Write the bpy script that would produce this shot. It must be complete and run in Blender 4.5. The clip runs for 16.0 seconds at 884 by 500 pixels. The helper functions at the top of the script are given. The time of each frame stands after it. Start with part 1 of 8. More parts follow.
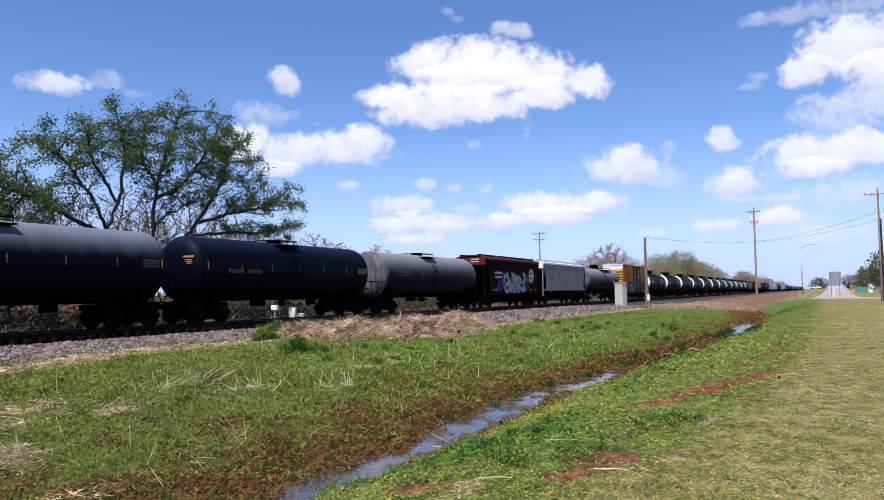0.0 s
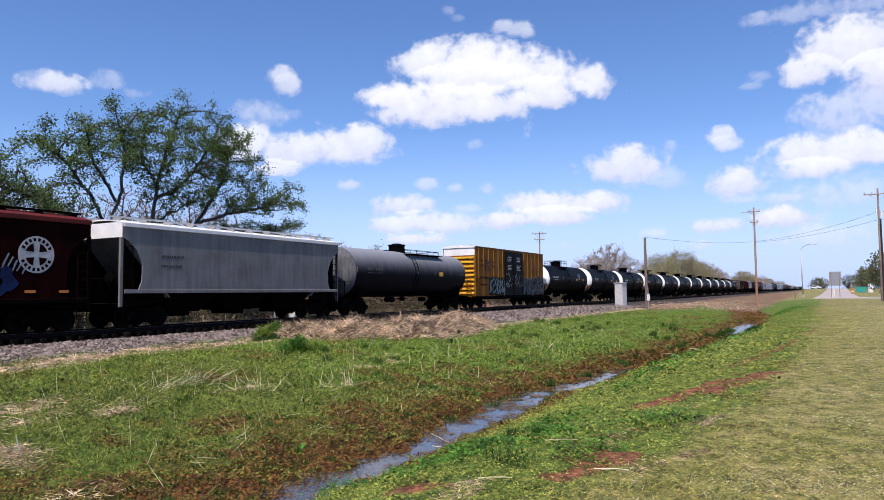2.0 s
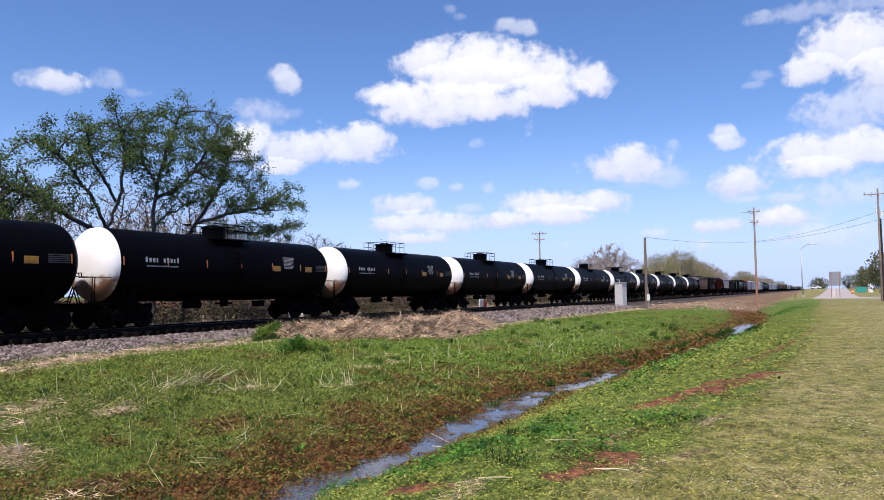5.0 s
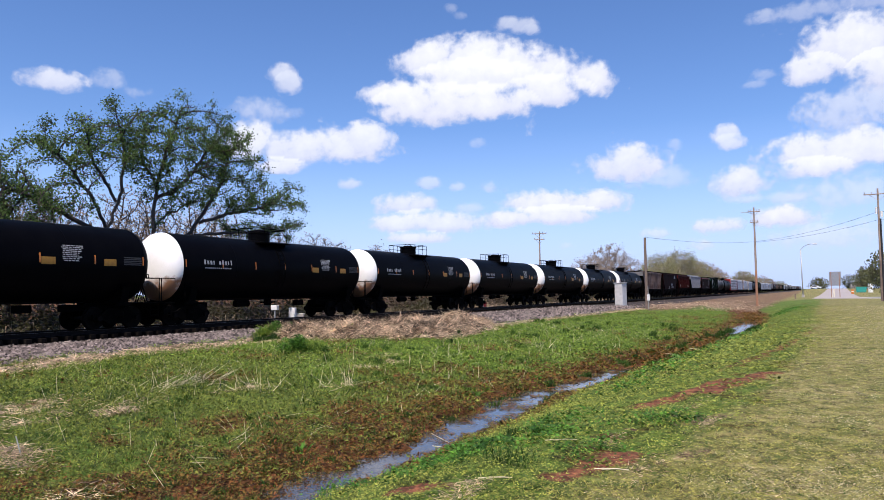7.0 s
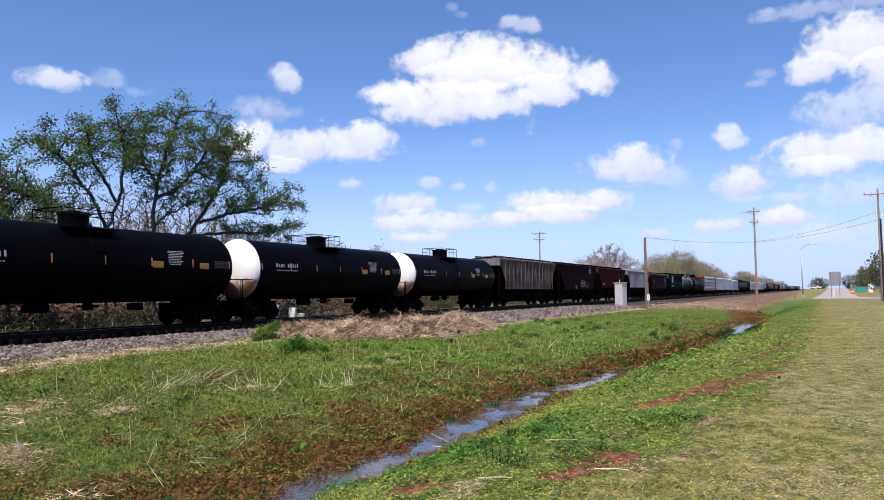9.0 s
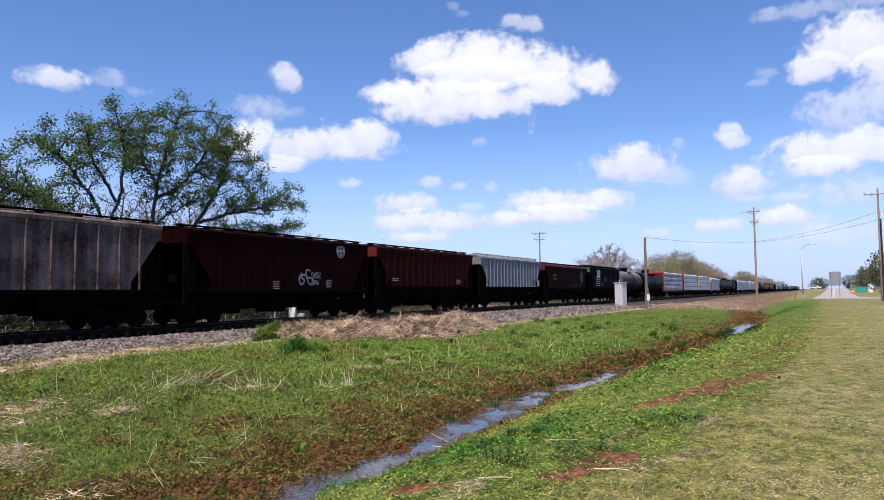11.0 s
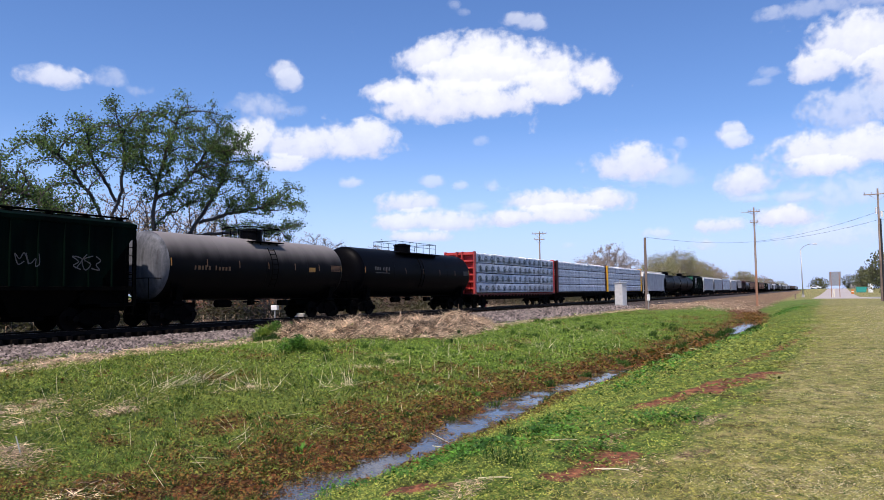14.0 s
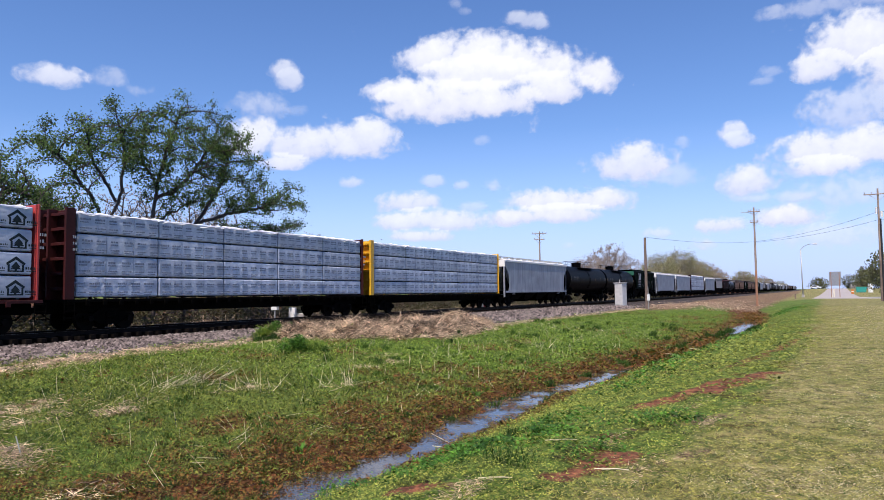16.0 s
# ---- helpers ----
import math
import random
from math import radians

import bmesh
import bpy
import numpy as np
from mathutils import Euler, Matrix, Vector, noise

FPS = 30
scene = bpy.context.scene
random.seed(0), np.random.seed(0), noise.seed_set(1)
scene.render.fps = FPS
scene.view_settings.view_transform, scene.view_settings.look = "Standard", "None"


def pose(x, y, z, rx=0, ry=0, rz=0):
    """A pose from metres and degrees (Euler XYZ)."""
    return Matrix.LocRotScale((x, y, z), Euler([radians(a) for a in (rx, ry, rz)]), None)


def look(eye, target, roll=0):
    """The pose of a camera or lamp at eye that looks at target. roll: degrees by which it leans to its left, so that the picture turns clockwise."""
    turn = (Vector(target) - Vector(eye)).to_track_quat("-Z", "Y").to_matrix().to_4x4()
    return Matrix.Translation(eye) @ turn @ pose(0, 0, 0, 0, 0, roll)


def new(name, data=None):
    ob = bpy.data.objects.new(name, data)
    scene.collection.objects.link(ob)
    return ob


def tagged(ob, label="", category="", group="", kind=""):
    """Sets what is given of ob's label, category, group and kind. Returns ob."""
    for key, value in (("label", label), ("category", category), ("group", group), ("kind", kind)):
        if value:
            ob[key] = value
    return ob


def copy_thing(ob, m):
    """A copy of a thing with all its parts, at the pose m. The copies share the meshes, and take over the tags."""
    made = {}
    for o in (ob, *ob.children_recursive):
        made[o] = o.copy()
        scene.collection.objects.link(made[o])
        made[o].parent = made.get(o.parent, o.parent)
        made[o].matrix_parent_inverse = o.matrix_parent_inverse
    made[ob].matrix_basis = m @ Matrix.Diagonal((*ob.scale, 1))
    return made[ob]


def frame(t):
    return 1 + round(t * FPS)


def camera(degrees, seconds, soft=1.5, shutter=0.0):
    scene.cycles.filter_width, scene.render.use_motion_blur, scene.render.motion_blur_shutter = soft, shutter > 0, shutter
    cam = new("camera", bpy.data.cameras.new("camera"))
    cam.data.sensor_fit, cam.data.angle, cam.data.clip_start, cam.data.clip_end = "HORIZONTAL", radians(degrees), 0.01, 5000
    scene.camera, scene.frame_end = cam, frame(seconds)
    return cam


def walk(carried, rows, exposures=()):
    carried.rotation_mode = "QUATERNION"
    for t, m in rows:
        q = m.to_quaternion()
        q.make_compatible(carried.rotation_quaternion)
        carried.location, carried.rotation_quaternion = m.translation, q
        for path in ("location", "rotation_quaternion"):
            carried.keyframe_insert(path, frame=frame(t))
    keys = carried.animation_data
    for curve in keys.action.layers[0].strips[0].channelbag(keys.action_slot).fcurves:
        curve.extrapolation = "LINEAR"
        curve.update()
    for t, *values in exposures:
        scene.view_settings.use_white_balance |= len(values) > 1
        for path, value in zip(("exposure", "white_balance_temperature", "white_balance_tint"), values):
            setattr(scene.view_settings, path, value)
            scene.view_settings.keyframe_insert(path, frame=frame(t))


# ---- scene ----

# The camera stands still by the road, turned towards the railway.
cam = camera(64.2, 16.0, soft=0.55)
HEADING, PITCH = radians(28.157), radians(3.4575)
EYE = Vector((0.0, 0.0, 1.6))
AIM = EYE + Vector((math.cos(HEADING) * math.cos(PITCH), math.sin(HEADING) * math.cos(PITCH), math.sin(PITCH)))
walk(cam, [(0.0, look(EYE, AIM, -0.6)), (16.0, look(EYE, AIM, -0.6))], [(0.0, 0.36, 6400, 18), (16.0, 0.36, 6400, 18)])

# Daylight: high sun over the head of the train, blue sky.
SUN_TO = Vector((-0.50, -0.07, 0.86)).normalized()
world = bpy.data.worlds.new("sky")
scene.world = world
world.use_nodes = True
wn = world.node_tree.nodes
sky = wn.new("ShaderNodeTexSky")
sky.sky_type = "NISHITA"
sky.sun_disc = False
sky.sun_elevation = math.asin(SUN_TO.z)
sky.sun_rotation = math.atan2(SUN_TO.x, SUN_TO.y)
sky.altitude, sky.air_density, sky.dust_density, sky.ozone_density = 300, 1.0, 0.0, 6.0
deep = wn.new("ShaderNodeHueSaturation")
deep.inputs["Saturation"].default_value = 1.1
world.node_tree.links.new(sky.outputs[0], deep.inputs["Color"])
cool = wn.new("ShaderNodeMix")
cool.data_type, cool.blend_type = "RGBA", "MULTIPLY"
cool.inputs["Factor"].default_value = 1.0
cool.inputs["B"].default_value = (1.03, 0.985, 1.03, 1)
world.node_tree.links.new(deep.outputs[0], cool.inputs["A"])
world.node_tree.links.new(cool.outputs["Result"], wn["Background"].inputs[0])
wn["Background"].inputs[1].default_value = 0.118
sun = new("sun", bpy.data.lights.new("sun", "SUN"))
sun.data.energy, sun.data.angle, sun.data.color = 5.0, radians(0.5), (1.0, 0.92, 0.80)
sun.matrix_world = look((0, 0, 60), Vector((0, 0, 60)) - SUN_TO)


# ---- materials ----
def mat(name, c1, c2=None, rough=0.6, metal=0.0, scale=6.0, bump=0.0, fine=60.0, island=0.0, objvar=0.0, spec=0.5, lo=0.45, hi=0.9, streak=0.0):
    """Two tones mixed by a broad and a fine noise, with optional relief and variation from piece to piece."""
    m = bpy.data.materials.new(name)
    m.use_nodes = True
    t = m.node_tree
    n, ln = t.nodes, t.links.new
    b = n["Principled BSDF"]
    b.inputs["Roughness"].default_value, b.inputs["Metallic"].default_value = rough, metal
    b.inputs["Specular IOR Level"].default_value = spec
    c2 = c2 or tuple(v * 0.7 for v in c1)
    co = n.new("ShaderNodeTexCoord")
    big, small = n.new("ShaderNodeTexNoise"), n.new("ShaderNodeTexNoise")
    for node, s, d in ((big, scale, 5), (small, fine, 3)):
        node.inputs["Scale"].default_value, node.inputs["Detail"].default_value = s, d
        ln(co.outputs["Object"], node.inputs["Vector"])
    add = n.new("ShaderNodeMath")
    add.operation = "MULTIPLY_ADD"
    add.inputs[1].default_value = 0.35
    ln(small.outputs[0], add.inputs[0])
    ln(big.outputs[0], add.inputs[2])
    ramp = n.new("ShaderNodeMapRange")
    ramp.inputs["From Min"].default_value, ramp.inputs["From Max"].default_value = lo, hi
    ln(add.outputs[0], ramp.inputs["Value"])
    mix = n.new("ShaderNodeMix")
    mix.data_type = "RGBA"
    mix.inputs["A"].default_value, mix.inputs["B"].default_value = (*c1, 1), (*c2, 1)
    ln(ramp.outputs[0], mix.inputs["Factor"])
    out = mix.outputs["Result"]
    if streak:
        mp, sn, sr, sh = n.new("ShaderNodeMapping"), n.new("ShaderNodeTexNoise"), n.new("ShaderNodeMapRange"), n.new("ShaderNodeHueSaturation")
        mp.inputs["Scale"].default_value = (1.6, 1.6, 0.12)
        sn.inputs["Scale"].default_value, sn.inputs["Detail"].default_value, sn.inputs["Roughness"].default_value = 2.6, 7, 0.65
        sr.inputs["From Min"].default_value, sr.inputs["From Max"].default_value = 0.34, 0.68
        sr.inputs["To Min"].default_value, sr.inputs["To Max"].default_value = 1 + 0.45 * streak, 1 - streak
        ln(co.outputs["Object"], mp.inputs["Vector"])
        ln(mp.outputs[0], sn.inputs["Vector"])
        ln(sn.outputs[0], sr.inputs["Value"])
        ln(sr.outputs[0], sh.inputs["Value"])
        ln(out, sh.inputs["Color"])
        out = sh.outputs[0]
    if island or objvar:
        src = n.new("ShaderNodeNewGeometry").outputs["Random Per Island"] if island else n.new("ShaderNodeObjectInfo").outputs["Random"]
        vr = n.new("ShaderNodeMapRange")
        amount = island or objvar
        vr.inputs["To Min"].default_value, vr.inputs["To Max"].default_value = 1 - amount, 1 + amount
        ln(src, vr.inputs["Value"])
        hv = n.new("ShaderNodeHueSaturation")
        ln(vr.outputs[0], hv.inputs["Value"])
        ln(out, hv.inputs["Color"])
        out = hv.outputs[0]
    ln(out, b.inputs["Base Color"])
    if bump:
        bp = n.new("ShaderNodeBump")
        bp.inputs["Strength"].default_value, bp.inputs["Distance"].default_value = 1.0, bump
        ln(add.outputs[0], bp.inputs["Height"])
        ln(bp.outputs[0], b.inputs["Normal"])
    return m


def leafy(name, c1, c2, translucency=0.35, var=0.35, scale=0.5, lo=0.45, hi=0.9, fine=9.0):
    """Leaf or blade: diffuse with light shining through, each one a little different."""
    m = mat(name, c1, c2, rough=0.55, scale=scale, fine=fine, island=var, spec=0.25, lo=lo, hi=hi)
    t = m.node_tree
    b = t.nodes["Principled BSDF"]
    tr, mx = t.nodes.new("ShaderNodeBsdfTranslucent"), t.nodes.new("ShaderNodeMixShader")
    t.links.new(b.inputs["Base Color"].links[0].from_socket, tr.inputs["Color"])
    mx.inputs[0].default_value = translucency
    t.links.new(b.outputs[0], mx.inputs[1])
    t.links.new(tr.outputs[0], mx.inputs[2])
    t.links.new(mx.outputs[0], t.nodes["Material Output"].inputs["Surface"])
    return m


M_BLACK = mat("black_tank_paint", (0.0014, 0.0014, 0.002), (0.0025, 0.0025, 0.0032), 0.45, scale=1.2, fine=14, spec=0.03)
# Sooty running gear; also paints the shade on hopper end parts.
M_SOOTSHADE = mat("soot_and_shade_black_steel", (0.0012, 0.0012, 0.0012), (0.003, 0.0025, 0.002), 0.85, scale=3, fine=30, spec=0.03)
M_WHEEL = mat("dark_wheel_steel", (0.0025, 0.002, 0.002), (0.006, 0.0045, 0.0035), 0.7, metal=0.1, scale=5, spec=0.05)
M_RAIL = mat("worn_rail_steel", (0.008, 0.006, 0.005), (0.016, 0.010, 0.008), 0.7, metal=0.1, scale=6, spec=0.1)
M_RAILHEAD = mat("polished_rail_head", (0.16, 0.155, 0.15), (0.10, 0.095, 0.09), 0.38, metal=0.9, scale=6)
M_TIE = mat("creosoted_timber", (0.004, 0.003, 0.003), (0.010, 0.008, 0.006), 0.9, scale=4, fine=50, objvar=0.4, spec=0.05)
# Lit and shaded tones of one red: the sun on trim is painted in.
M_LITRED = mat("sunlit_oxide_red_paint", (0.13, 0.014, 0.012), (0.075, 0.011, 0.009), 0.6, scale=0.9, fine=12, spec=0.2)
M_SHADERED = mat("shaded_dark_red_paint", (0.0165, 0.0018, 0.0017), (0.0075, 0.0015, 0.0014), 0.7, scale=0.9, fine=12, spec=0.025, streak=0.5)
M_MIDRED = mat("weathered_red_hopper_paint", (0.036, 0.0036, 0.0031), (0.015, 0.0024, 0.0021), 0.65, scale=0.9, fine=12, spec=0.04, streak=0.6)
M_RUSTBROWN = mat("rust_stained_brown_paint", (0.030, 0.011, 0.009), (0.20, 0.155, 0.14), 0.75, scale=0.7, fine=8, spec=0.1, streak=0.5)
M_LGREY = mat("light_grey_hopper_paint", (0.20, 0.195, 0.19), (0.13, 0.122, 0.115), 0.6, scale=0.8, fine=9, spec=0.3, streak=0.25)
M_BGREY = mat("blue_grey_hopper_paint", (0.19, 0.20, 0.235), (0.11, 0.12, 0.145), 0.6, scale=0.8, fine=9, spec=0.3, streak=0.35)
M_SGREY = mat("silver_grey_hopper_paint", (0.33, 0.35, 0.39), (0.21, 0.22, 0.25), 0.5, scale=0.8, fine=9, streak=0.3)
M_WHITE = mat("white_paint", (0.80, 0.80, 0.78), (0.66, 0.65, 0.62), 0.5, scale=1.5, fine=15)
M_GREEN = mat("dark_green_hopper_paint", (0.0008, 0.0058, 0.0032), (0.0013, 0.0024, 0.002), 0.65, scale=0.9, fine=12, spec=0.025, streak=0.6)
M_LIGHTGREEN = mat("bright_green_panel_paint", (0.015, 0.12, 0.065), (0.01, 0.08, 0.045), 0.55, scale=2)
M_YELLOW = mat("ochre_yellow_boxcar_paint", (0.27, 0.112, 0.016), (0.15, 0.058, 0.010), 0.7, scale=0.7, fine=9, spec=0.12, streak=0.35)
M_BRIGHTYELLOW = mat("bright_yellow_paint", (0.75, 0.42, 0.02), (0.62, 0.32, 0.02), 0.5, scale=2)
M_ENDRED = mat("red_bulkhead_paint", (0.46, 0.045, 0.038), (0.32, 0.036, 0.03), 0.55, scale=1, fine=10)
M_MAROON = mat("maroon_bulkhead_paint", (0.055, 0.009, 0.009), (0.03, 0.007, 0.007), 0.6, scale=1, fine=10, spec=0.2)
M_CONSPIC = mat("orange_reflector", (0.62, 0.20, 0.02), (0.5, 0.14, 0.02), 0.4, scale=9)
M_PLACARD = mat("amber_marking", (0.42, 0.20, 0.015), (0.3, 0.13, 0.01), 0.5, scale=9)
M_STENCIL = mat("white_stencil_paint", (0.42, 0.43, 0.45), (0.24, 0.245, 0.25), 0.65, scale=6)
M_BADGE = mat("chalky_white_badge_paint", (0.50, 0.49, 0.48), (0.33, 0.31, 0.30), 0.65, scale=4)
M_FADEDWHITE = mat("faded_white_stencil_paint", (0.075, 0.07, 0.068), (0.035, 0.03, 0.03), 0.7, scale=4)
M_FADED = mat("faded_ochre_stencil", (0.15, 0.07, 0.018), (0.08, 0.036, 0.012), 0.6, scale=7)
M_GRAFF_S = mat("pale_silver_spray_paint", (0.30, 0.33, 0.36), (0.13, 0.16, 0.18), 0.65, scale=2.2, spec=0.2)
M_GRAFF_B = mat("blue_spray_paint", (0.010, 0.032, 0.11), (0.008, 0.010, 0.03), 0.65, scale=1.6, spec=0.1)
M_GRAFF_T = mat("teal_spray_paint", (0.010, 0.035, 0.028), (0.006, 0.010, 0.010), 0.7, scale=1.2, spec=0.05)
M_GRAFF_T2 = mat("grey_teal_spray_paint", (0.05, 0.10, 0.095), (0.02, 0.05, 0.05), 0.7, scale=3, spec=0.1)
M_GRAFF_K = mat("black_spray_paint", (0.003, 0.003, 0.004), (0.006, 0.006, 0.007), 0.6, scale=5, spec=0.05)
M_WRAP = mat("white_lumber_wrap", (0.56, 0.60, 0.66), (0.30, 0.34, 0.42), 0.36, scale=1.7, fine=7, bump=0.05, objvar=0.12)
M_WRAPINK = mat("dark_green_wrap_print", (0.008, 0.016, 0.018), (0.02, 0.03, 0.032), 0.55, scale=6, spec=0.2)
M_WRAPBLUE = mat("blue_grey_wrap_print", (0.10, 0.12, 0.17), (0.20, 0.225, 0.28), 0.5, scale=5)
M_STRAP = mat("dark_strap", (0.03, 0.03, 0.035), None, 0.5)
M_GALV = mat("galvanised_steel", (0.46, 0.46, 0.45), (0.34, 0.34, 0.33), 0.5, metal=0.35, scale=4)
M_CABINET = mat("pale_grey_cabinet_paint", (0.58, 0.57, 0.55), (0.46, 0.45, 0.43), 0.5, scale=2, fine=20)
M_POLE = mat("weathered_pole_wood", (0.36, 0.27, 0.215), (0.22, 0.165, 0.13), 0.85, scale=2.5, fine=30, bump=0.01)
M_POLELOW = mat("red_brown_pole_wood", (0.36, 0.18, 0.105), (0.26, 0.135, 0.08), 0.85, scale=2.5, fine=30, bump=0.01)
M_GREYPOLE = mat("dark_weathered_timber", (0.22, 0.155, 0.12), (0.12, 0.09, 0.075), 0.85, scale=2.5, fine=30, bump=0.01)
M_CABLE = mat("black_cable", (0.02, 0.02, 0.022), None, 0.6)
M_BARK = mat("dark_bark", (0.038, 0.030, 0.026), (0.07, 0.055, 0.046), 0.9, scale=3, fine=22, bump=0.02)
M_BARKGREY = mat("grey_bark", (0.24, 0.20, 0.175), (0.32, 0.26, 0.23), 0.9, scale=3, fine=22)
M_LEAF = leafy("spring_leaf", (0.125, 0.198, 0.048), (0.056, 0.095, 0.027), 0.45, 0.6)
M_LEAFDARK = leafy("dark_leaf", (0.13, 0.15, 0.06), (0.10, 0.095, 0.045), 0.3)
M_FARLEAF = leafy("pale_spring_leaf", (0.25, 0.26, 0.10), (0.27, 0.21, 0.13), 0.35, 0.35, 0.12)
M_BUD = leafy("brown_budding_leaf", (0.34, 0.26, 0.19), (0.25, 0.20, 0.14), 0.3)
M_BRUSHLEAF = leafy("olive_brush_leaf", (0.085, 0.085, 0.032), (0.055, 0.048, 0.024), 0.35)
M_THICKET = leafy("brown_thicket_twig", (0.10, 0.065, 0.04), (0.06, 0.045, 0.032), 0.25)
M_VERGE = leafy("verge_leaf", (0.47, 0.425, 0.105), (0.075, 0.115, 0.020), 0.28, 0.4, 13.0, 0.56, 0.78, 30.0)
M_TUFT = leafy("dark_tuft_blade", (0.05, 0.115, 0.014), (0.022, 0.06, 0.009), 0.35, 0.6, 0.8)
M_LAWN = leafy("lawn_blade", (0.36, 0.30, 0.14), (0.88, 0.75, 0.48), 0.25, 0.4, 13.0, 0.56, 0.78, 30.0)
M_GRASS = leafy("green_bank_blade", (0.027, 0.054, 0.009), (0.268, 0.298, 0.052), 0.3, 0.35, 11.0, 0.55, 0.79, 26.0)
M_LUSH = leafy("lush_bank_blade", (0.044, 0.104, 0.012), (0.268, 0.378, 0.054), 0.35, 0.35, 6.0, 0.55, 0.79, 16.0)
M_DEEPCLOVER = leafy("deep_green_clover_leaf", (0.11, 0.26, 0.03), (0.03, 0.09, 0.012), 0.3, 0.5, 6.0, 0.54, 0.80, 20.0)
M_CLOVER = leafy("clover_leaf", (0.40, 0.42, 0.075), (0.055, 0.10, 0.016), 0.3, 0.4, 11.0, 0.56, 0.79, 26.0)
M_WEED = leafy("brown_green_weed", (0.13, 0.112, 0.020), (0.165, 0.057, 0.017), 0.28, 0.8, 11.0, 0.55, 0.79, 26.0)
M_STRAW = leafy("dry_straw", (0.92, 0.72, 0.50), (0.20, 0.115, 0.065), 0.2, 0.75, 2.2, 0.50, 0.86)
M_REED = leafy("pale_dry_stalk", (0.86, 0.78, 0.56), (0.62, 0.53, 0.34), 0.3, 0.25)
M_STONE = mat("ballast_stone", (0.235, 0.192, 0.175), (0.045, 0.036, 0.034), 0.9, scale=2, island=0.9, spec=0.2)
M_ASPHALT = mat("sunlit_asphalt", (0.36, 0.32, 0.30), (0.28, 0.25, 0.24), 0.85, scale=0.5, fine=30, bump=0.004)
M_CONCRETE = mat("pale_concrete", (0.42, 0.39, 0.35), (0.33, 0.30, 0.27), 0.85, scale=0.6, fine=20, bump=0.004)
M_LINE = mat("road_paint", (0.62, 0.55, 0.35), (0.5, 0.45, 0.3), 0.7, scale=5)
M_SIGNBACK = mat("aluminium_sign_back", (0.32, 0.34, 0.36), (0.24, 0.26, 0.28), 0.45, metal=0.4, scale=3)
M_TEAL = mat("teal_container_paint", (0.02, 0.30, 0.25), (0.02, 0.22, 0.18), 0.5)
M_CARPAINT = mat("white_car_paint", (0.78, 0.79, 0.8), (0.7, 0.71, 0.72), 0.25)
M_GLASS = mat("dark_glass", (0.02, 0.025, 0.03), None, 0.08)
M_RUBBER = mat("tyre_rubber", (0.02, 0.02, 0.02), None, 0.85)
M_DULLRED = mat("dull_red_stencil_paint", (0.20, 0.03, 0.02), (0.11, 0.022, 0.014), 0.65, scale=5)
M_REDPAINT = mat("red_marker_paint", (0.55, 0.03, 0.03), (0.42, 0.03, 0.03), 0.5)
M_BRICKRED = mat("brown_wall_boards", (0.24, 0.17, 0.13), (0.16, 0.12, 0.095), 0.8, scale=1.5)
M_ROOF = mat("pale_blue_metal_roof", (0.42, 0.5, 0.6), (0.36, 0.43, 0.52), 0.5)


def stained_white():
    """White tank end with rust run down from the hand rail."""
    m = mat("rust_stained_white_head", (0.86, 0.86, 0.84), (0.78, 0.77, 0.74), 0.45, scale=1.5, fine=15)
    t = m.node_tree
    n, ln = t.nodes, t.links.new
    b = n["Principled BSDF"]
    src = b.inputs["Base Color"].links[0].from_socket
    co, sep = n.new("ShaderNodeTexCoord"), n.new("ShaderNodeSeparateXYZ")
    ln(co.outputs["Object"], sep.inputs[0])
    nz = n.new("ShaderNodeTexNoise")
    nz.inputs["Scale"].default_value, nz.inputs["Detail"].default_value = 2.2, 6
    ln(co.outputs["Object"], nz.inputs["Vector"])
    a = n.new("ShaderNodeMath")
    a.operation = "MULTIPLY_ADD"
    a.inputs[1].default_value = -1.3
    ln(nz.outputs[0], a.inputs[0])
    ln(sep.outputs["Z"], a.inputs[2])
    r = n.new("ShaderNodeMapRange")
    r.inputs["From Min"].default_value, r.inputs["From Max"].default_value = 1.5, 1.15
    ln(a.outputs[0], r.inputs["Value"])
    mx = n.new("ShaderNodeMix")
    mx.data_type = "RGBA"
    mx.inputs["B"].default_value = (0.30, 0.15, 0.08, 1)
    ln(r.outputs[0], mx.inputs["Factor"])
    ln(src, mx.inputs["A"])
    ln(mx.outputs["Result"], b.inputs["Base Color"])
    return m


M_HEADWHITE = stained_white()


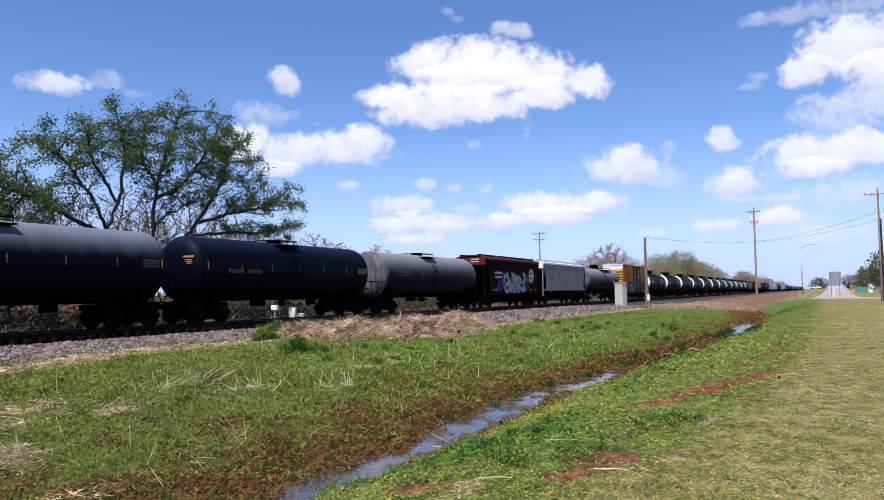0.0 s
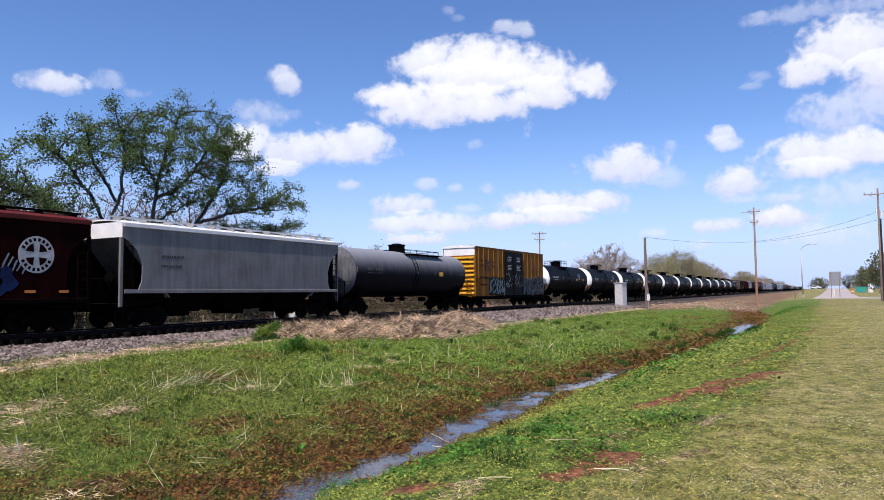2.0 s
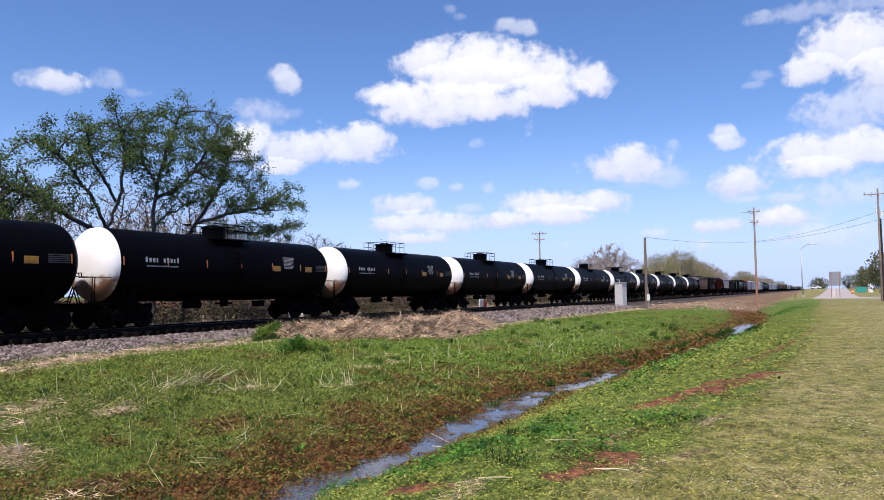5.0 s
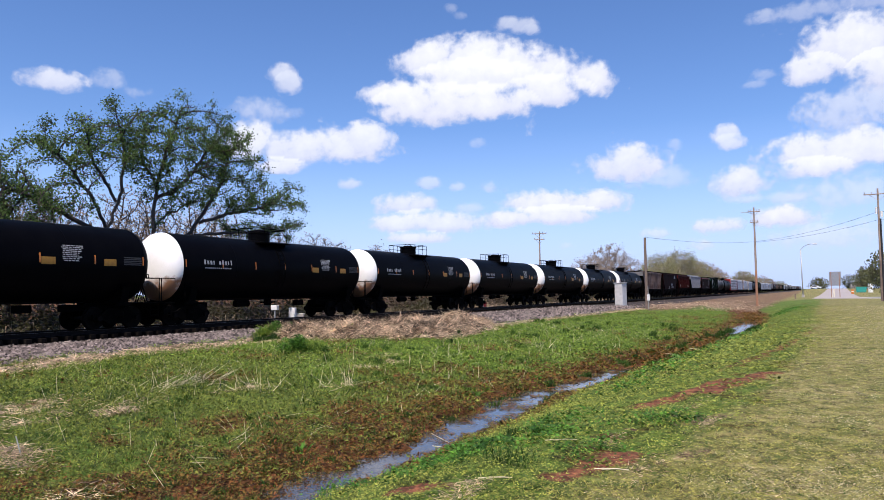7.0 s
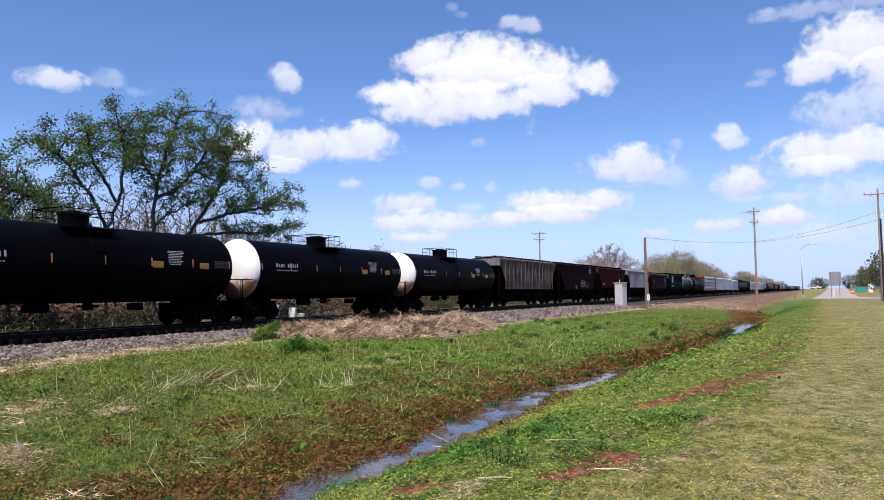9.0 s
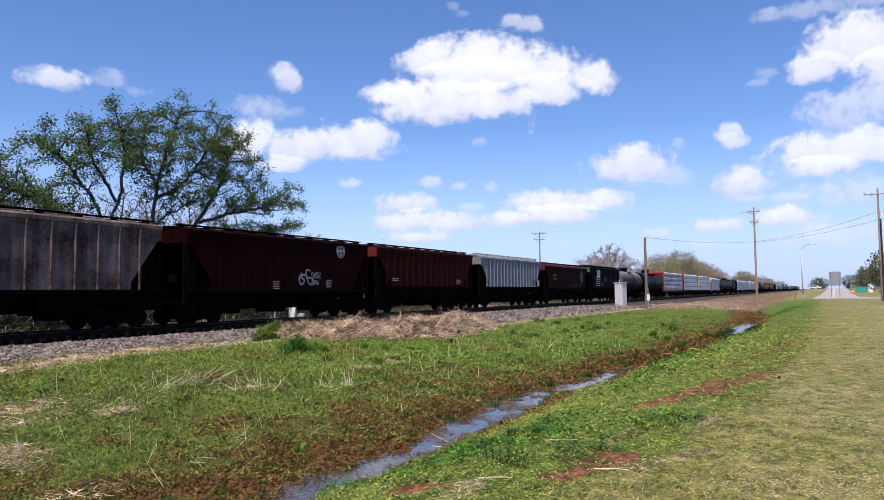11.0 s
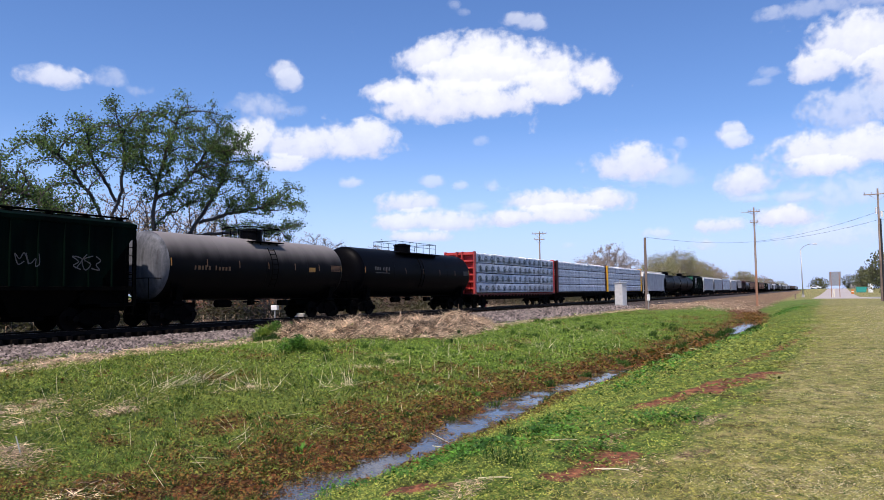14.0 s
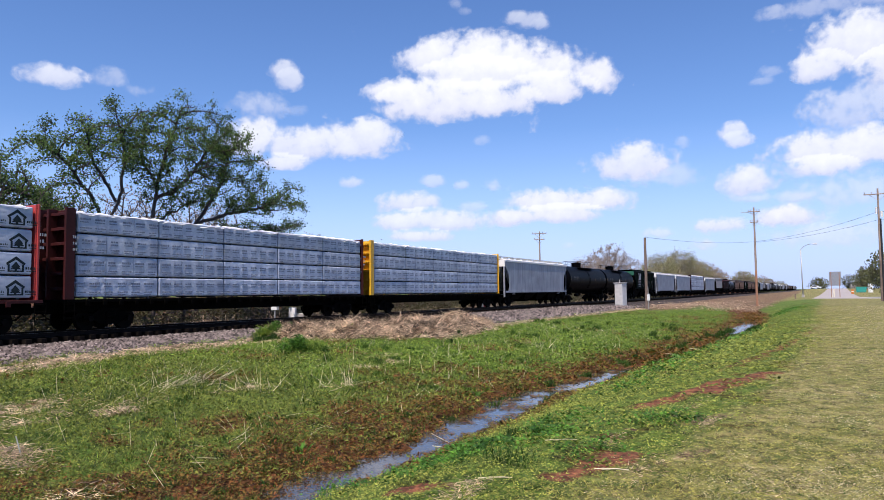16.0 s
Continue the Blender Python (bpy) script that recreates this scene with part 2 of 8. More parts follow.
def dusty(name, c1, c2, top_tone, z0, z1, rough=0.5, spec=0.05):
    """Dark tank paint, paler upwards: dusty streaks plus top light painted into the colour."""
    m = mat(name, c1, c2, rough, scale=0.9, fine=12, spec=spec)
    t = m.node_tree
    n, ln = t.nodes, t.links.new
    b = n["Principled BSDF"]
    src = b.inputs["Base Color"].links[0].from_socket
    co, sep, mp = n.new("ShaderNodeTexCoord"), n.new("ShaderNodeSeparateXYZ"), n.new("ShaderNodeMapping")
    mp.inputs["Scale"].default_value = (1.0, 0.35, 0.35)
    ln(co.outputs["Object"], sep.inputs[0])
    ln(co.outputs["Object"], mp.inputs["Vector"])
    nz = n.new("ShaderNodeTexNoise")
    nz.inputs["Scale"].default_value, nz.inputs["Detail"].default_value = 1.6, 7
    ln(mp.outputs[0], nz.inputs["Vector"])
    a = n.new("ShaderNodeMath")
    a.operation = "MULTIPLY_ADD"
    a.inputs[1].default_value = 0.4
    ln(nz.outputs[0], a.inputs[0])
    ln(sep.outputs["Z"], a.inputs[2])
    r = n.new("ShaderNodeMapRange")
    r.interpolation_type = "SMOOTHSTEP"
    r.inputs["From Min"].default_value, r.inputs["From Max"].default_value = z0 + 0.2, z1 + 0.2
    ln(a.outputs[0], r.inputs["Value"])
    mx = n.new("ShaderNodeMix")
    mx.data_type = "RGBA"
    mx.inputs["B"].default_value = (*top_tone, 1)
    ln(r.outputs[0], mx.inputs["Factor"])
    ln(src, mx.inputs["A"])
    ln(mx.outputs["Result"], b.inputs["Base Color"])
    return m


# Upper tones mix settled dirt with painted sheen; the lower shell stays near black.
M_GREYBLACK = dusty("faded_lit_top_grey_black_paint", (0.002, 0.003, 0.006), (0.004, 0.005, 0.009), (0.21, 0.22, 0.245), 2.5, 4.35)
M_TAUPE = dusty("dusty_lit_top_brown_grey_paint", (0.0025, 0.0025, 0.003), (0.005, 0.0045, 0.004), (0.19, 0.175, 0.17), 2.9, 4.4)
M_LITDUSTNAVY = dusty("dusty_lit_top_blue_black_paint", (0.0012, 0.0018, 0.0045), (0.002, 0.003, 0.006), (0.15, 0.17, 0.23), 2.85, 4.3)
M_FAINTNAVY = dusty("faintly_lit_top_navy_paint", (0.0010, 0.0018, 0.0055), (0.0016, 0.0026, 0.007), (0.009, 0.014, 0.036), 3.2, 4.5)
# Pale grey for tank ends that face the sun; its light is in the colour.
M_LITHEAD = mat("sunlit_grey_tank_end_paint", (0.13, 0.135, 0.15), (0.07, 0.072, 0.08), 0.6, scale=1.1, fine=9, spec=0.15, streak=0.5)
M_DIM = mat("dim_grey_stencil_paint", (0.035, 0.036, 0.038), (0.02, 0.02, 0.021), 0.7, scale=6)


# ---- mesh building ----
class Shape:
    """Collects vertices and faces of one mesh."""

    def __init__(self):
        self.v, self.f = [], []

    def add(self, vs, fs):
        o = len(self.v)
        self.v += [tuple(p) for p in vs]
        self.f += [tuple(i + o for i in q) for q in fs]
        return self

    def box(self, x0, x1, y0, y1, z0, z1, c=0.0):
        if c <= 0:
            vs = [(x, y, z) for x in (x0, x1) for y in (y0, y1) for z in (z0, z1)]
            return self.add(vs, [(0, 1, 3, 2), (4, 6, 7, 5), (0, 4, 5, 1), (2, 3, 7, 6), (0, 2, 6, 4), (1, 5, 7, 3)])
        lo, hi = (x0, y0, z0), (x1, y1, z1)
        vs, ix = [], {}
        for k in range(8):
            s = (k >> 2 & 1, k >> 1 & 1, k & 1)
            for a in range(3):
                p = [(hi[i] - (c if i != a else 0)) if s[i] else (lo[i] + (c if i != a else 0)) for i in range(3)]
                ix[s, a] = len(vs)
                vs.append(p)
        fs = []
        for a in range(3):
            b, d = (a + 1) % 3, (a + 2) % 3
            for e in (0, 1):
                q = []
                for sb, sd in ((0, 0), (1, 0), (1, 1), (0, 1)):
                    s = [0, 0, 0]
                    s[a], s[b], s[d] = e, sb, sd
                    q.append(ix[tuple(s), a])
                fs.append(q if e else q[::-1])
            for sa in (0, 1):
                for sb in (0, 1):
                    q = []
                    for sd, ax in ((0, a), (1, a), (1, b), (0, b)):
                        s = [0, 0, 0]
                        s[a], s[b], s[d] = sa, sb, sd
                        q.append(ix[tuple(s), ax])
                    fs.append(q if sa == sb else q[::-1])
        for k in range(8):
            s = (k >> 2 & 1, k >> 1 & 1, k & 1)
            q = [ix[s, 0], ix[s, 1], ix[s, 2]]
            fs.append(q if sum(s) % 2 else q[::-1])
        return self.add(vs, fs)

    def rod(self, p, q, r, r2=None, n=8, cap=True):
        p, q = Vector(p), Vector(q)
        r2 = r if r2 is None else r2
        d = (q - p).normalized()
        a = d.orthogonal().normalized()
        b = d.cross(a)
        vs = []
        for k in range(n):
            w = a * math.cos(2 * math.pi * k / n) + b * math.sin(2 * math.pi * k / n)
            vs += [p + w * r, q + w * r2]
        fs = [(2 * k, (2 * k + 2) % (2 * n), (2 * k + 3) % (2 * n), 2 * k + 1) for k in range(n)]
        if cap:
            fs += [tuple(range(2 * n - 2, -1, -2)), tuple(range(1, 2 * n, 2))]
        return self.add(vs, fs)

    def path(self, pts, r, n=6):
        for p, q in zip(pts, pts[1:]):
            self.rod(p, q, r, n=n)
        return self

    def tube(self, pts, r, n=6):
        """One unbroken bent tube."""
        pts = [Vector(p) for p in pts]
        vs, k = [], len(pts)
        for i, p in enumerate(pts):
            d = (pts[min(i + 1, k - 1)] - pts[max(i - 1, 0)]).normalized()
            a = d.cross(Vector((0, 0, 1)))
            a = (a if a.length > 1e-3 else Vector((1, 0, 0))).normalized()
            b = d.cross(a)
            vs += [p + (a * math.cos(2 * math.pi * j / n) + b * math.sin(2 * math.pi * j / n)) * r for j in range(n)]
        return self.add(vs, [(i * n + j, i * n + (j + 1) % n, (i + 1) * n + (j + 1) % n, (i + 1) * n + j) for i in range(k - 1) for j in range(n)])

    def lathe(self, prof, yc=0.0, zc=0.0, n=40, a0=0.0, a1=360.0):
        """Turned round the x axis: prof holds (x, radius)."""
        full = a1 - a0 >= 360
        m = n if full else n + 1
        vs, fs = [], []
        for x, r in prof:
            for k in range(m):
                a = radians(a0 + (a1 - a0) * k / n)
                vs.append((x, yc + r * math.sin(a), zc + r * math.cos(a)))
        for i in range(len(prof) - 1):
            for k in range(n):
                j = (k + 1) % m
                fs.append((i * m + k, i * m + j, (i + 1) * m + j, (i + 1) * m + k))
        return self.add(vs, fs)

    def strip(self, left, right):
        """A ribbon between two rows of points."""
        k = len(left)
        return self.add(list(left) + list(right), [(i, i + 1, k + i + 1, k + i) for i in range(k - 1)])

    def prism(self, ring, axis, a, b):
        """A closed outline given in the two other axes, drawn out along one."""
        n = len(ring)
        def place(p, t):
            return {"x": (t, p[0], p[1]), "y": (p[0], t, p[1]), "z": (p[0], p[1], t)}[axis]
        vs = [place(p, a) for p in ring] + [place(p, b) for p in ring]
        fs = [(i, (i + 1) % n, n + (i + 1) % n, n + i) for i in range(n)] + [tuple(range(n))[::-1], tuple(range(n, 2 * n))]
        return self.add(vs, fs)


def mesh_of(name, sh, material, smooth=False):
    me = bpy.data.meshes.new(name)
    me.from_pydata([tuple(p) for p in sh.v], [], sh.f)
    me.materials.append(material)
    if smooth:
        me.polygons.foreach_set("use_smooth", [True] * len(me.polygons))
    me.update()
    return me


def part(name, sh, material, parent, label="", smooth=False, at=None):
    ob = new(name, mesh_of(name, sh, material, smooth))
    ob.parent = parent
    if at is not None:
        ob.matrix_basis = at
    return tagged(ob, label)


def share(name, mesh, parent, m):
    """Another piece on the same mesh."""
    ob = new(name, mesh)
    ob.parent = parent
    ob.matrix_basis = m
    return ob


def thing(name, label, category, group="", kind="", at=None):
    ob = new(name)
    ob.empty_display_size = 0.3
    if at is not None:
        ob.matrix_basis = at
    return tagged(ob, label, category, group, kind)


def bulk_mesh(name, verts, faces, material, smooth=False):
    """A large mesh straight from arrays; faces all have the same number of corners."""
    me = bpy.data.meshes.new(name)
    verts, faces = np.asarray(verts, np.float32), np.asarray(faces, np.int32)
    k = faces.shape[1]
    me.vertices.add(len(verts))
    me.vertices.foreach_set("co", verts.ravel())
    me.loops.add(faces.size)
    me.loops.foreach_set("vertex_index", faces.ravel())
    me.polygons.add(len(faces))
    me.polygons.foreach_set("loop_start", np.arange(0, faces.size, k, dtype=np.int32))
    if smooth:
        me.polygons.foreach_set("use_smooth", np.ones(len(faces), bool))
    me.materials.append(material)
    me.update(calc_edges=True)
    return me


# ---- ground ----
def ditch(x):
    return np.interp(x, [0, 7, 9.2, 11.5, 14, 16.5, 19, 22, 30, 41, 48, 57, 70, 82, 96, 140], [5.5, 5.58, 5.6, 5.74, 5.9, 5.8, 5.6, 5.38, 4.8, 4.15, 4.25, 4.4, 5.5, 6.9, 8.0, 8.4])


def brink(x):
    return np.interp(x, [-5, 5, 8, 12.5, 24, 60, 140], [3.3, 2.8, 2.1, 1.75, 1.3, 1.2, 1.0])


def wavy(x, y, s, seed=0.0):
    """Cheap smooth unevenness between -1 and 1."""
    return (np.sin(x * s * 1.3 + 1.7 * np.sin(y * s * 0.9 + seed) + seed) + np.sin(y * s * 1.7 + 1.3 * np.sin(x * s * 1.1 - seed) + 2 * seed)
            + 0.5 * np.sin((x + y) * s * 2.9 + seed * 3) + 0.5 * np.sin((x - y) * s * 3.7 - seed)) / 3.0


def grainy(x, y, s, seed=0.0):
    """Patchy noise between 0 and 1 on a lattice of 1/s metres."""
    u, w = x * s, y * s
    i, j = np.floor(u), np.floor(w)
    a, b = u - i, w - j
    a, b = a * a * (3 - 2 * a), b * b * (3 - 2 * b)
    def h(p, q):
        v = np.sin(p * 127.1 + q * 311.7 + seed * 74.7) * 43758.5453
        return v - np.floor(v)
    return (h(i, j) * (1 - a) + h(i + 1, j) * a) * (1 - b) + (h(i, j + 1) * (1 - a) + h(i + 1, j + 1) * a) * b


def straw_near(x):
    """Where the straw along the foot of the ballast begins."""
    return np.interp(x, [0, 10, 14, 19, 21.4, 23.3, 25.3, 28, 33.5, 36, 45, 70, 100], [16.6, 17.2, 18.2, 18.5, 18.6, 16.0, 13.6, 13.4, 14.6, 15.4, 15.6, 15.8, 14.0])


def straw_far(x):
    return np.interp(x, [0, 10, 14, 19, 21.4, 23.3, 25.3, 33.5, 35.5, 37.5, 100], [18.4, 19.0, 20.0, 20.1, 20.3, 20.3, 20.2, 19.4, 18.0, 16.6, 17.2])


def heaped(x, y):
    """The long heap of cut straw."""
    return np.clip((y - straw_near(x)) / 1.3, 0, 1) * np.clip((20.7 - y) / 1.2, 0, 1) * np.clip((x - 21.3) / 1.4, 0, 1) * np.clip((36.5 - x) / 2.0, 0, 1)


def height(x, y):
    """The lie of the land: mown verge, ditch, grassy bank, railway bed."""
    x, y = np.asarray(x, float), np.asarray(y, float)
    e, c = brink(x), ditch(x)
    u = np.clip((y - e) / np.maximum(c - e, 0.5), 0, 1)
    near = -1.02 * u ** 1.5
    d = y - c
    far = np.interp(d, [0, 0.32, 1.0, 2.4, 5.0, 9.0], [-1.02, -0.89, -0.80, -0.68, -0.50, -0.37])
    bank = np.interp(y, [0, 14, 18.6, 20.5, 22.0, 24.4, 24.9, 28.6, 29.2, 31.5, 36, 3000], [-0.37, -0.34, -0.25, -0.19, -0.15, -0.13, -0.14, -0.14, -0.14, -0.2, -0.3, -0.3])
    z = np.where(y < c, near, np.where(d < 9.0, np.minimum(far, bank + 0.02), bank))
    fade = np.clip((x - 95) / 45, 0, 1) * (y < 20)
    z = z * (1 - fade) + fade * np.interp(y, [0, 9, 20], [0.0, -0.02, -0.1])
    mound = 0.30 * np.exp(-(((x - 88) / 9) ** 2 + ((y - 14.5) / 3.0) ** 2))
    mound = mound + heaped(x, y) * (0.12 + 0.42 * grainy(x, y, 0.8, 3.0) ** 1.5 + 0.46 * (grainy(x, y, 1.9, 4.0) - 0.45))
    mound = mound - 0.10 * np.exp(-(((x - 16.8) / 5.2) ** 4 + ((y - ditch(x)) / 0.75) ** 2))
    mound = mound - 0.22 * np.exp(-(((x - 45.5) / 6.0) ** 4 + ((y - ditch(x)) / 0.75) ** 2))
    rough = 0.035 * wavy(x, y, 1.1, 0.6) + 0.02 * wavy(x, y, 3.3, 2.0)
    rough = rough + (0.12 * (grainy(x, y, 1.2, 51.0) - 0.5) + 0.19 * (grainy(x, y, 3.2, 1.0) - 0.5)) * np.exp(-(d / 0.9) ** 2) + 0.035 * (grainy(x, y, 4.5, 2.0) - 0.5) * (np.abs(x - 15) < 30) * (np.abs(y) < 18.5)
    z = z + 1.5 * np.clip((x - 150) / 120, 0, 1) ** 1.5 * np.clip((12 - y) / 8, 0, 1)
    calm = np.where((y > 20.5) & (y < 30), 0.3, np.where(y < brink(x), 0.6, 1.3))
    return z + mound + rough * calm * np.clip(1.5 - np.hypot(x, y) / 120, 0, 1)


def zones(x, y):
    """How much of each cover the ground has: lawn, mud, straw, ballast, red soil, painted train shade."""
    x, y = np.asarray(x, float), np.asarray(y, float)
    w1, w2 = wavy(x, y, 0.8, 1.0), wavy(x, y, 2.3, 3.0)
    d = y - ditch(x)
    live = np.clip((110 - x) / 25, 0, 1)
    lawn = np.clip((brink(x) - 0.3 - y + (0.35 + 0.008 * np.clip(x, 0, 80)) * w1 + 0.5 * (grainy(x, y, 1.1, 41.0) - 0.5)) / (0.9 + 0.012 * np.clip(x, 0, 90)), 0, 1)
    lawn = np.maximum(lawn, np.clip((x - 100) / 40, 0, 1) * (y < 20))
    mud = np.exp(-np.maximum(0, np.abs(d - 0.55) - 0.75 - 0.5 * w1) ** 2 / 0.5) * live * np.where(d > 0, 1.0, 0.85)
    mud = np.maximum(mud, 0.85 * np.clip((1.15 - np.abs(d - 1.9) + 0.9 * w1 + 0.7 * w2) / 1.4, 0, 1) * live * (d > 0) * np.clip((24 - x) / 8, 0.25, 1))
    mud = np.maximum(mud, 1.0 * (y > 30.4) * (y < 400) * (x < 600) * np.clip(0.8 + 0.5 * w2, 0, 1))
    sn, sf = straw_near(x), straw_far(x)
    straw = np.clip((y - sn + 0.4 * w1 + 0.5 * (grainy(x, y, 1.7, 31.0) - 0.5)) / 0.5, 0, 1) * np.clip((sf - y + 0.4 * w2) / 0.7, 0, 1) * np.clip((x - 3) / 3, 0, 1)
    straw = np.maximum(straw, np.exp(-(((x - 90) / 22) ** 4 + ((y - 15.5) / 3.4) ** 2)))
    straw = np.maximum(straw, 0.6 * np.exp(-((y - 17.5) / 1.6) ** 2) * np.clip((x - 45) / 30, 0, 1))
    straw = np.maximum(straw, np.clip((x - 76) / 22, 0, 1) * np.clip((y - 4.2 + 0.8 * w1) / 2.2, 0, 1) * (y < 24) * (0.75 + 0.3 * w2) * np.clip((900 - x) / 300, 0, 1))
    ballast = np.clip((y - sf + 0.4 - 0.3 * w1 + 0.3 * w2) / 0.8, 0, 1) * np.clip((30.5 - y + 0.4 * w1) / 1.0, 0, 1)
    bare = np.clip((grainy(x, y, 0.55, 5.0) * 0.6 + grainy(x, y, 1.7, 6.0) * 0.4 - 0.62) / 0.12, 0, 1) * (d > 0.5) * (y < 17.5) * live
    mud = np.maximum(mud, 0.7 * bare)
    mud = np.maximum(mud, 0.8 * np.clip((0.75 - np.abs(d + 0.75) + 0.5 * (grainy(x, y, 1.2, 11.0) - 0.5)) / 0.6, 0, 1) * live * (d < 0) * np.clip((x - 7) / 4, 0, 1))
    for px, py, lx, ly in ((8.85, 7.8, 0.5, 0.16), (10.1, 7.95, 0.4, 0.13), (7.6, 7.7, 0.4, 0.18), (6.1, 7.9, 0.6, 0.2), (5.4, 7.6, 0.5, 0.3), (15.6, 6.6, 1.6, 0.3), (12.0, 7.4, 0.7, 0.2)):
        mud = np.maximum(mud, 1.2 * np.exp(-(((x - px) / lx) ** 2 + ((y - py - 0.1 * w2) / ly) ** 2)))
    spots = np.clip((grainy(x, y, 0.9, 21.0) * 0.55 + grainy(x, y, 2.8, 22.0) * 0.45 - 0.54) / 0.12, 0, 1)
    mud = np.maximum(mud, 0.45 * spots * (d < -0.4) * (lawn < 0.8) * live)
    red, worn = 0.0, 0.0
    for x0, y0, x1, y1, wide, much in ((10.3, 2.3, 12.1, 1.72, 0.19, 1.4), (12.0, 1.72, 14.9, 0.95, 0.22, 1.6), (5.9, 2.02, 7.1, 1.72, 0.15, 1.2), (15.0, 1.85, 17.8, 1.4, 0.17, 0.6), (17.8, 1.4, 22.5, 0.85, 0.2, 0.65),
                                       (22, 0.9, 34, 0.1, 0.16, 0.6), (5.0, 3.05, 5.25, 2.95, 0.17, 1.2), (9.6, 2.0, 10.0, 1.85, 0.05, 0.6)):
        k = np.clip(((x - x0) * (x1 - x0) + (y - y0) * (y1 - y0)) / ((x1 - x0) ** 2 + (y1 - y0) ** 2), 0, 1)
        off = np.hypot(x - x0 - k * (x1 - x0), y - y0 - k * (y1 - y0) + 0.05 * w2)
        red = np.maximum(red, much * np.exp(-(off / (wide * (0.5 + 1.1 * grainy(x, y, 2.2, 61.0)))) ** 2))
    for x0, y0, x1, y1, wide in ((8.85, 1.55, 9.8, 1.12, 0.14), (7.05, 1.27, 7.55, 1.05, 0.1), (8.0, 2.15, 8.7, 1.75, 0.04), (9.0, 1.9, 9.5, 1.65, 0.04), (6.3, 1.6, 6.9, 1.35, 0.05), (9.2, -0.3, 10.0, -0.9, 0.05)):
        k = np.clip(((x - x0) * (x1 - x0) + (y - y0) * (y1 - y0)) / ((x1 - x0) ** 2 + (y1 - y0) ** 2), 0, 1)
        worn = np.maximum(worn, np.exp(-(np.hypot(x - x0 - k * (x1 - x0), y - y0 - k * (y1 - y0) + 0.04 * w2) / wide) ** 2))
    straw = np.maximum(straw, worn)
    # Near-black band along the track: the train's shadow painted on the ground.
    train_shade = np.clip((y - 25.1) / 0.3, 0, 1) * np.clip((33.6 - y + 0.5 * w1) / 0.5, 0, 1)
    return lawn, np.clip(mud, 0, 1), np.clip(straw, 0, 1), ballast, np.clip(red, 0, 1), train_shade


def ground_material():
    m = bpy.data.materials.new("verge_and_bank_soil")
    m.use_nodes = True
    t = m.node_tree
    n, ln = t.nodes, t.links.new
    b = n["Principled BSDF"]
    b.inputs["Roughness"].default_value = 0.95
    b.inputs["Specular IOR Level"].default_value = 0.2
    co = n.new("ShaderNodeTexCoord")
    def nz(scale, detail=5):
        k = n.new("ShaderNodeTexNoise")
        k.inputs["Scale"].default_value, k.inputs["Detail"].default_value = scale, detail
        ln(co.outputs["Object"], k.inputs["Vector"])
        return k.outputs[0]
    broad, mid, fine = nz(0.35), nz(2.2), nz(17.0)
    def tone(a, c, f):
        k = n.new("ShaderNodeMix")
        k.data_type = "RGBA"
        k.inputs["A"].default_value, k.inputs["B"].default_value = (*a, 1), (*c, 1)
        r = n.new("ShaderNodeMapRange")
        r.inputs["From Min"].default_value, r.inputs["From Max"].default_value = 0.35, 0.65
        ln(f, r.inputs["Value"])
        ln(r.outputs[0], k.inputs["Factor"])
        return k.outputs["Result"]
    col = tone((0.065, 0.115, 0.016), (0.115, 0.16, 0.028), broad)
    speck = nz(60.0, 2)
    # Straw and ballast tones are darkened to paint shade in gaps between pieces.
    for name, tint in (("lawn", tone((0.27, 0.225, 0.10), (0.12, 0.135, 0.035), mid)), ("mud", tone((0.165, 0.062, 0.020), (0.028, 0.017, 0.007), fine)),
                       ("straw", tone((0.27, 0.175, 0.105), (0.055, 0.034, 0.02), fine)), ("ballast", tone((0.075, 0.06, 0.055), (0.022, 0.018, 0.017), speck)),
                       ("red", tone((0.24, 0.090, 0.046), (0.11, 0.042, 0.023), fine)), ("train_shade", tone((0.007, 0.006, 0.005), (0.014, 0.011, 0.009), mid))):
        at = n.new("ShaderNodeAttribute")
        at.attribute_name = name
        add = n.new("ShaderNodeMath")
        add.operation = "MULTIPLY_ADD"
        add.inputs[1].default_value = 0.9
        ln(mid if name != "lawn" else broad, add.inputs[0])
        ln(at.outputs["Fac"], add.inputs[2])
        fin = n.new("ShaderNodeMath")
        fin.operation = "MULTIPLY_ADD"
        fin.inputs[1].default_value = 0.5
        ln(fine, fin.inputs[0])
        ln(add.outputs[0], fin.inputs[2])
        r = n.new("ShaderNodeMapRange")
        r.inputs["From Min"].default_value, r.inputs["From Max"].default_value = 1.02, 1.32
        ln(fin.outputs[0], r.inputs["Value"])
        k = n.new("ShaderNodeMix")
        k.data_type = "RGBA"
        ln(r.outputs[0], k.inputs["Factor"])
        ln(col, k.inputs["A"])
        ln(tint, k.inputs["B"])
        col = k.outputs["Result"]
    grit = nz(5.0, 9)
    grit.node.inputs["Roughness"].default_value = 0.72
    gr = n.new("ShaderNodeMapRange")
    gr.inputs["From Min"].default_value, gr.inputs["From Max"].default_value = 0.36, 0.64
    gr.inputs["To Min"].default_value, gr.inputs["To Max"].default_value = 0.25, 1.75
    ln(grit, gr.inputs["Value"])
    hv = n.new("ShaderNodeHueSaturation")
    ln(gr.outputs[0], hv.inputs["Value"])
    ln(col, hv.inputs["Color"])
    ln(hv.outputs[0], b.inputs["Base Color"])
    bp = n.new("ShaderNodeBump")
    bp.inputs["Strength"].default_value, bp.inputs["Distance"].default_value = 1.0, 0.09
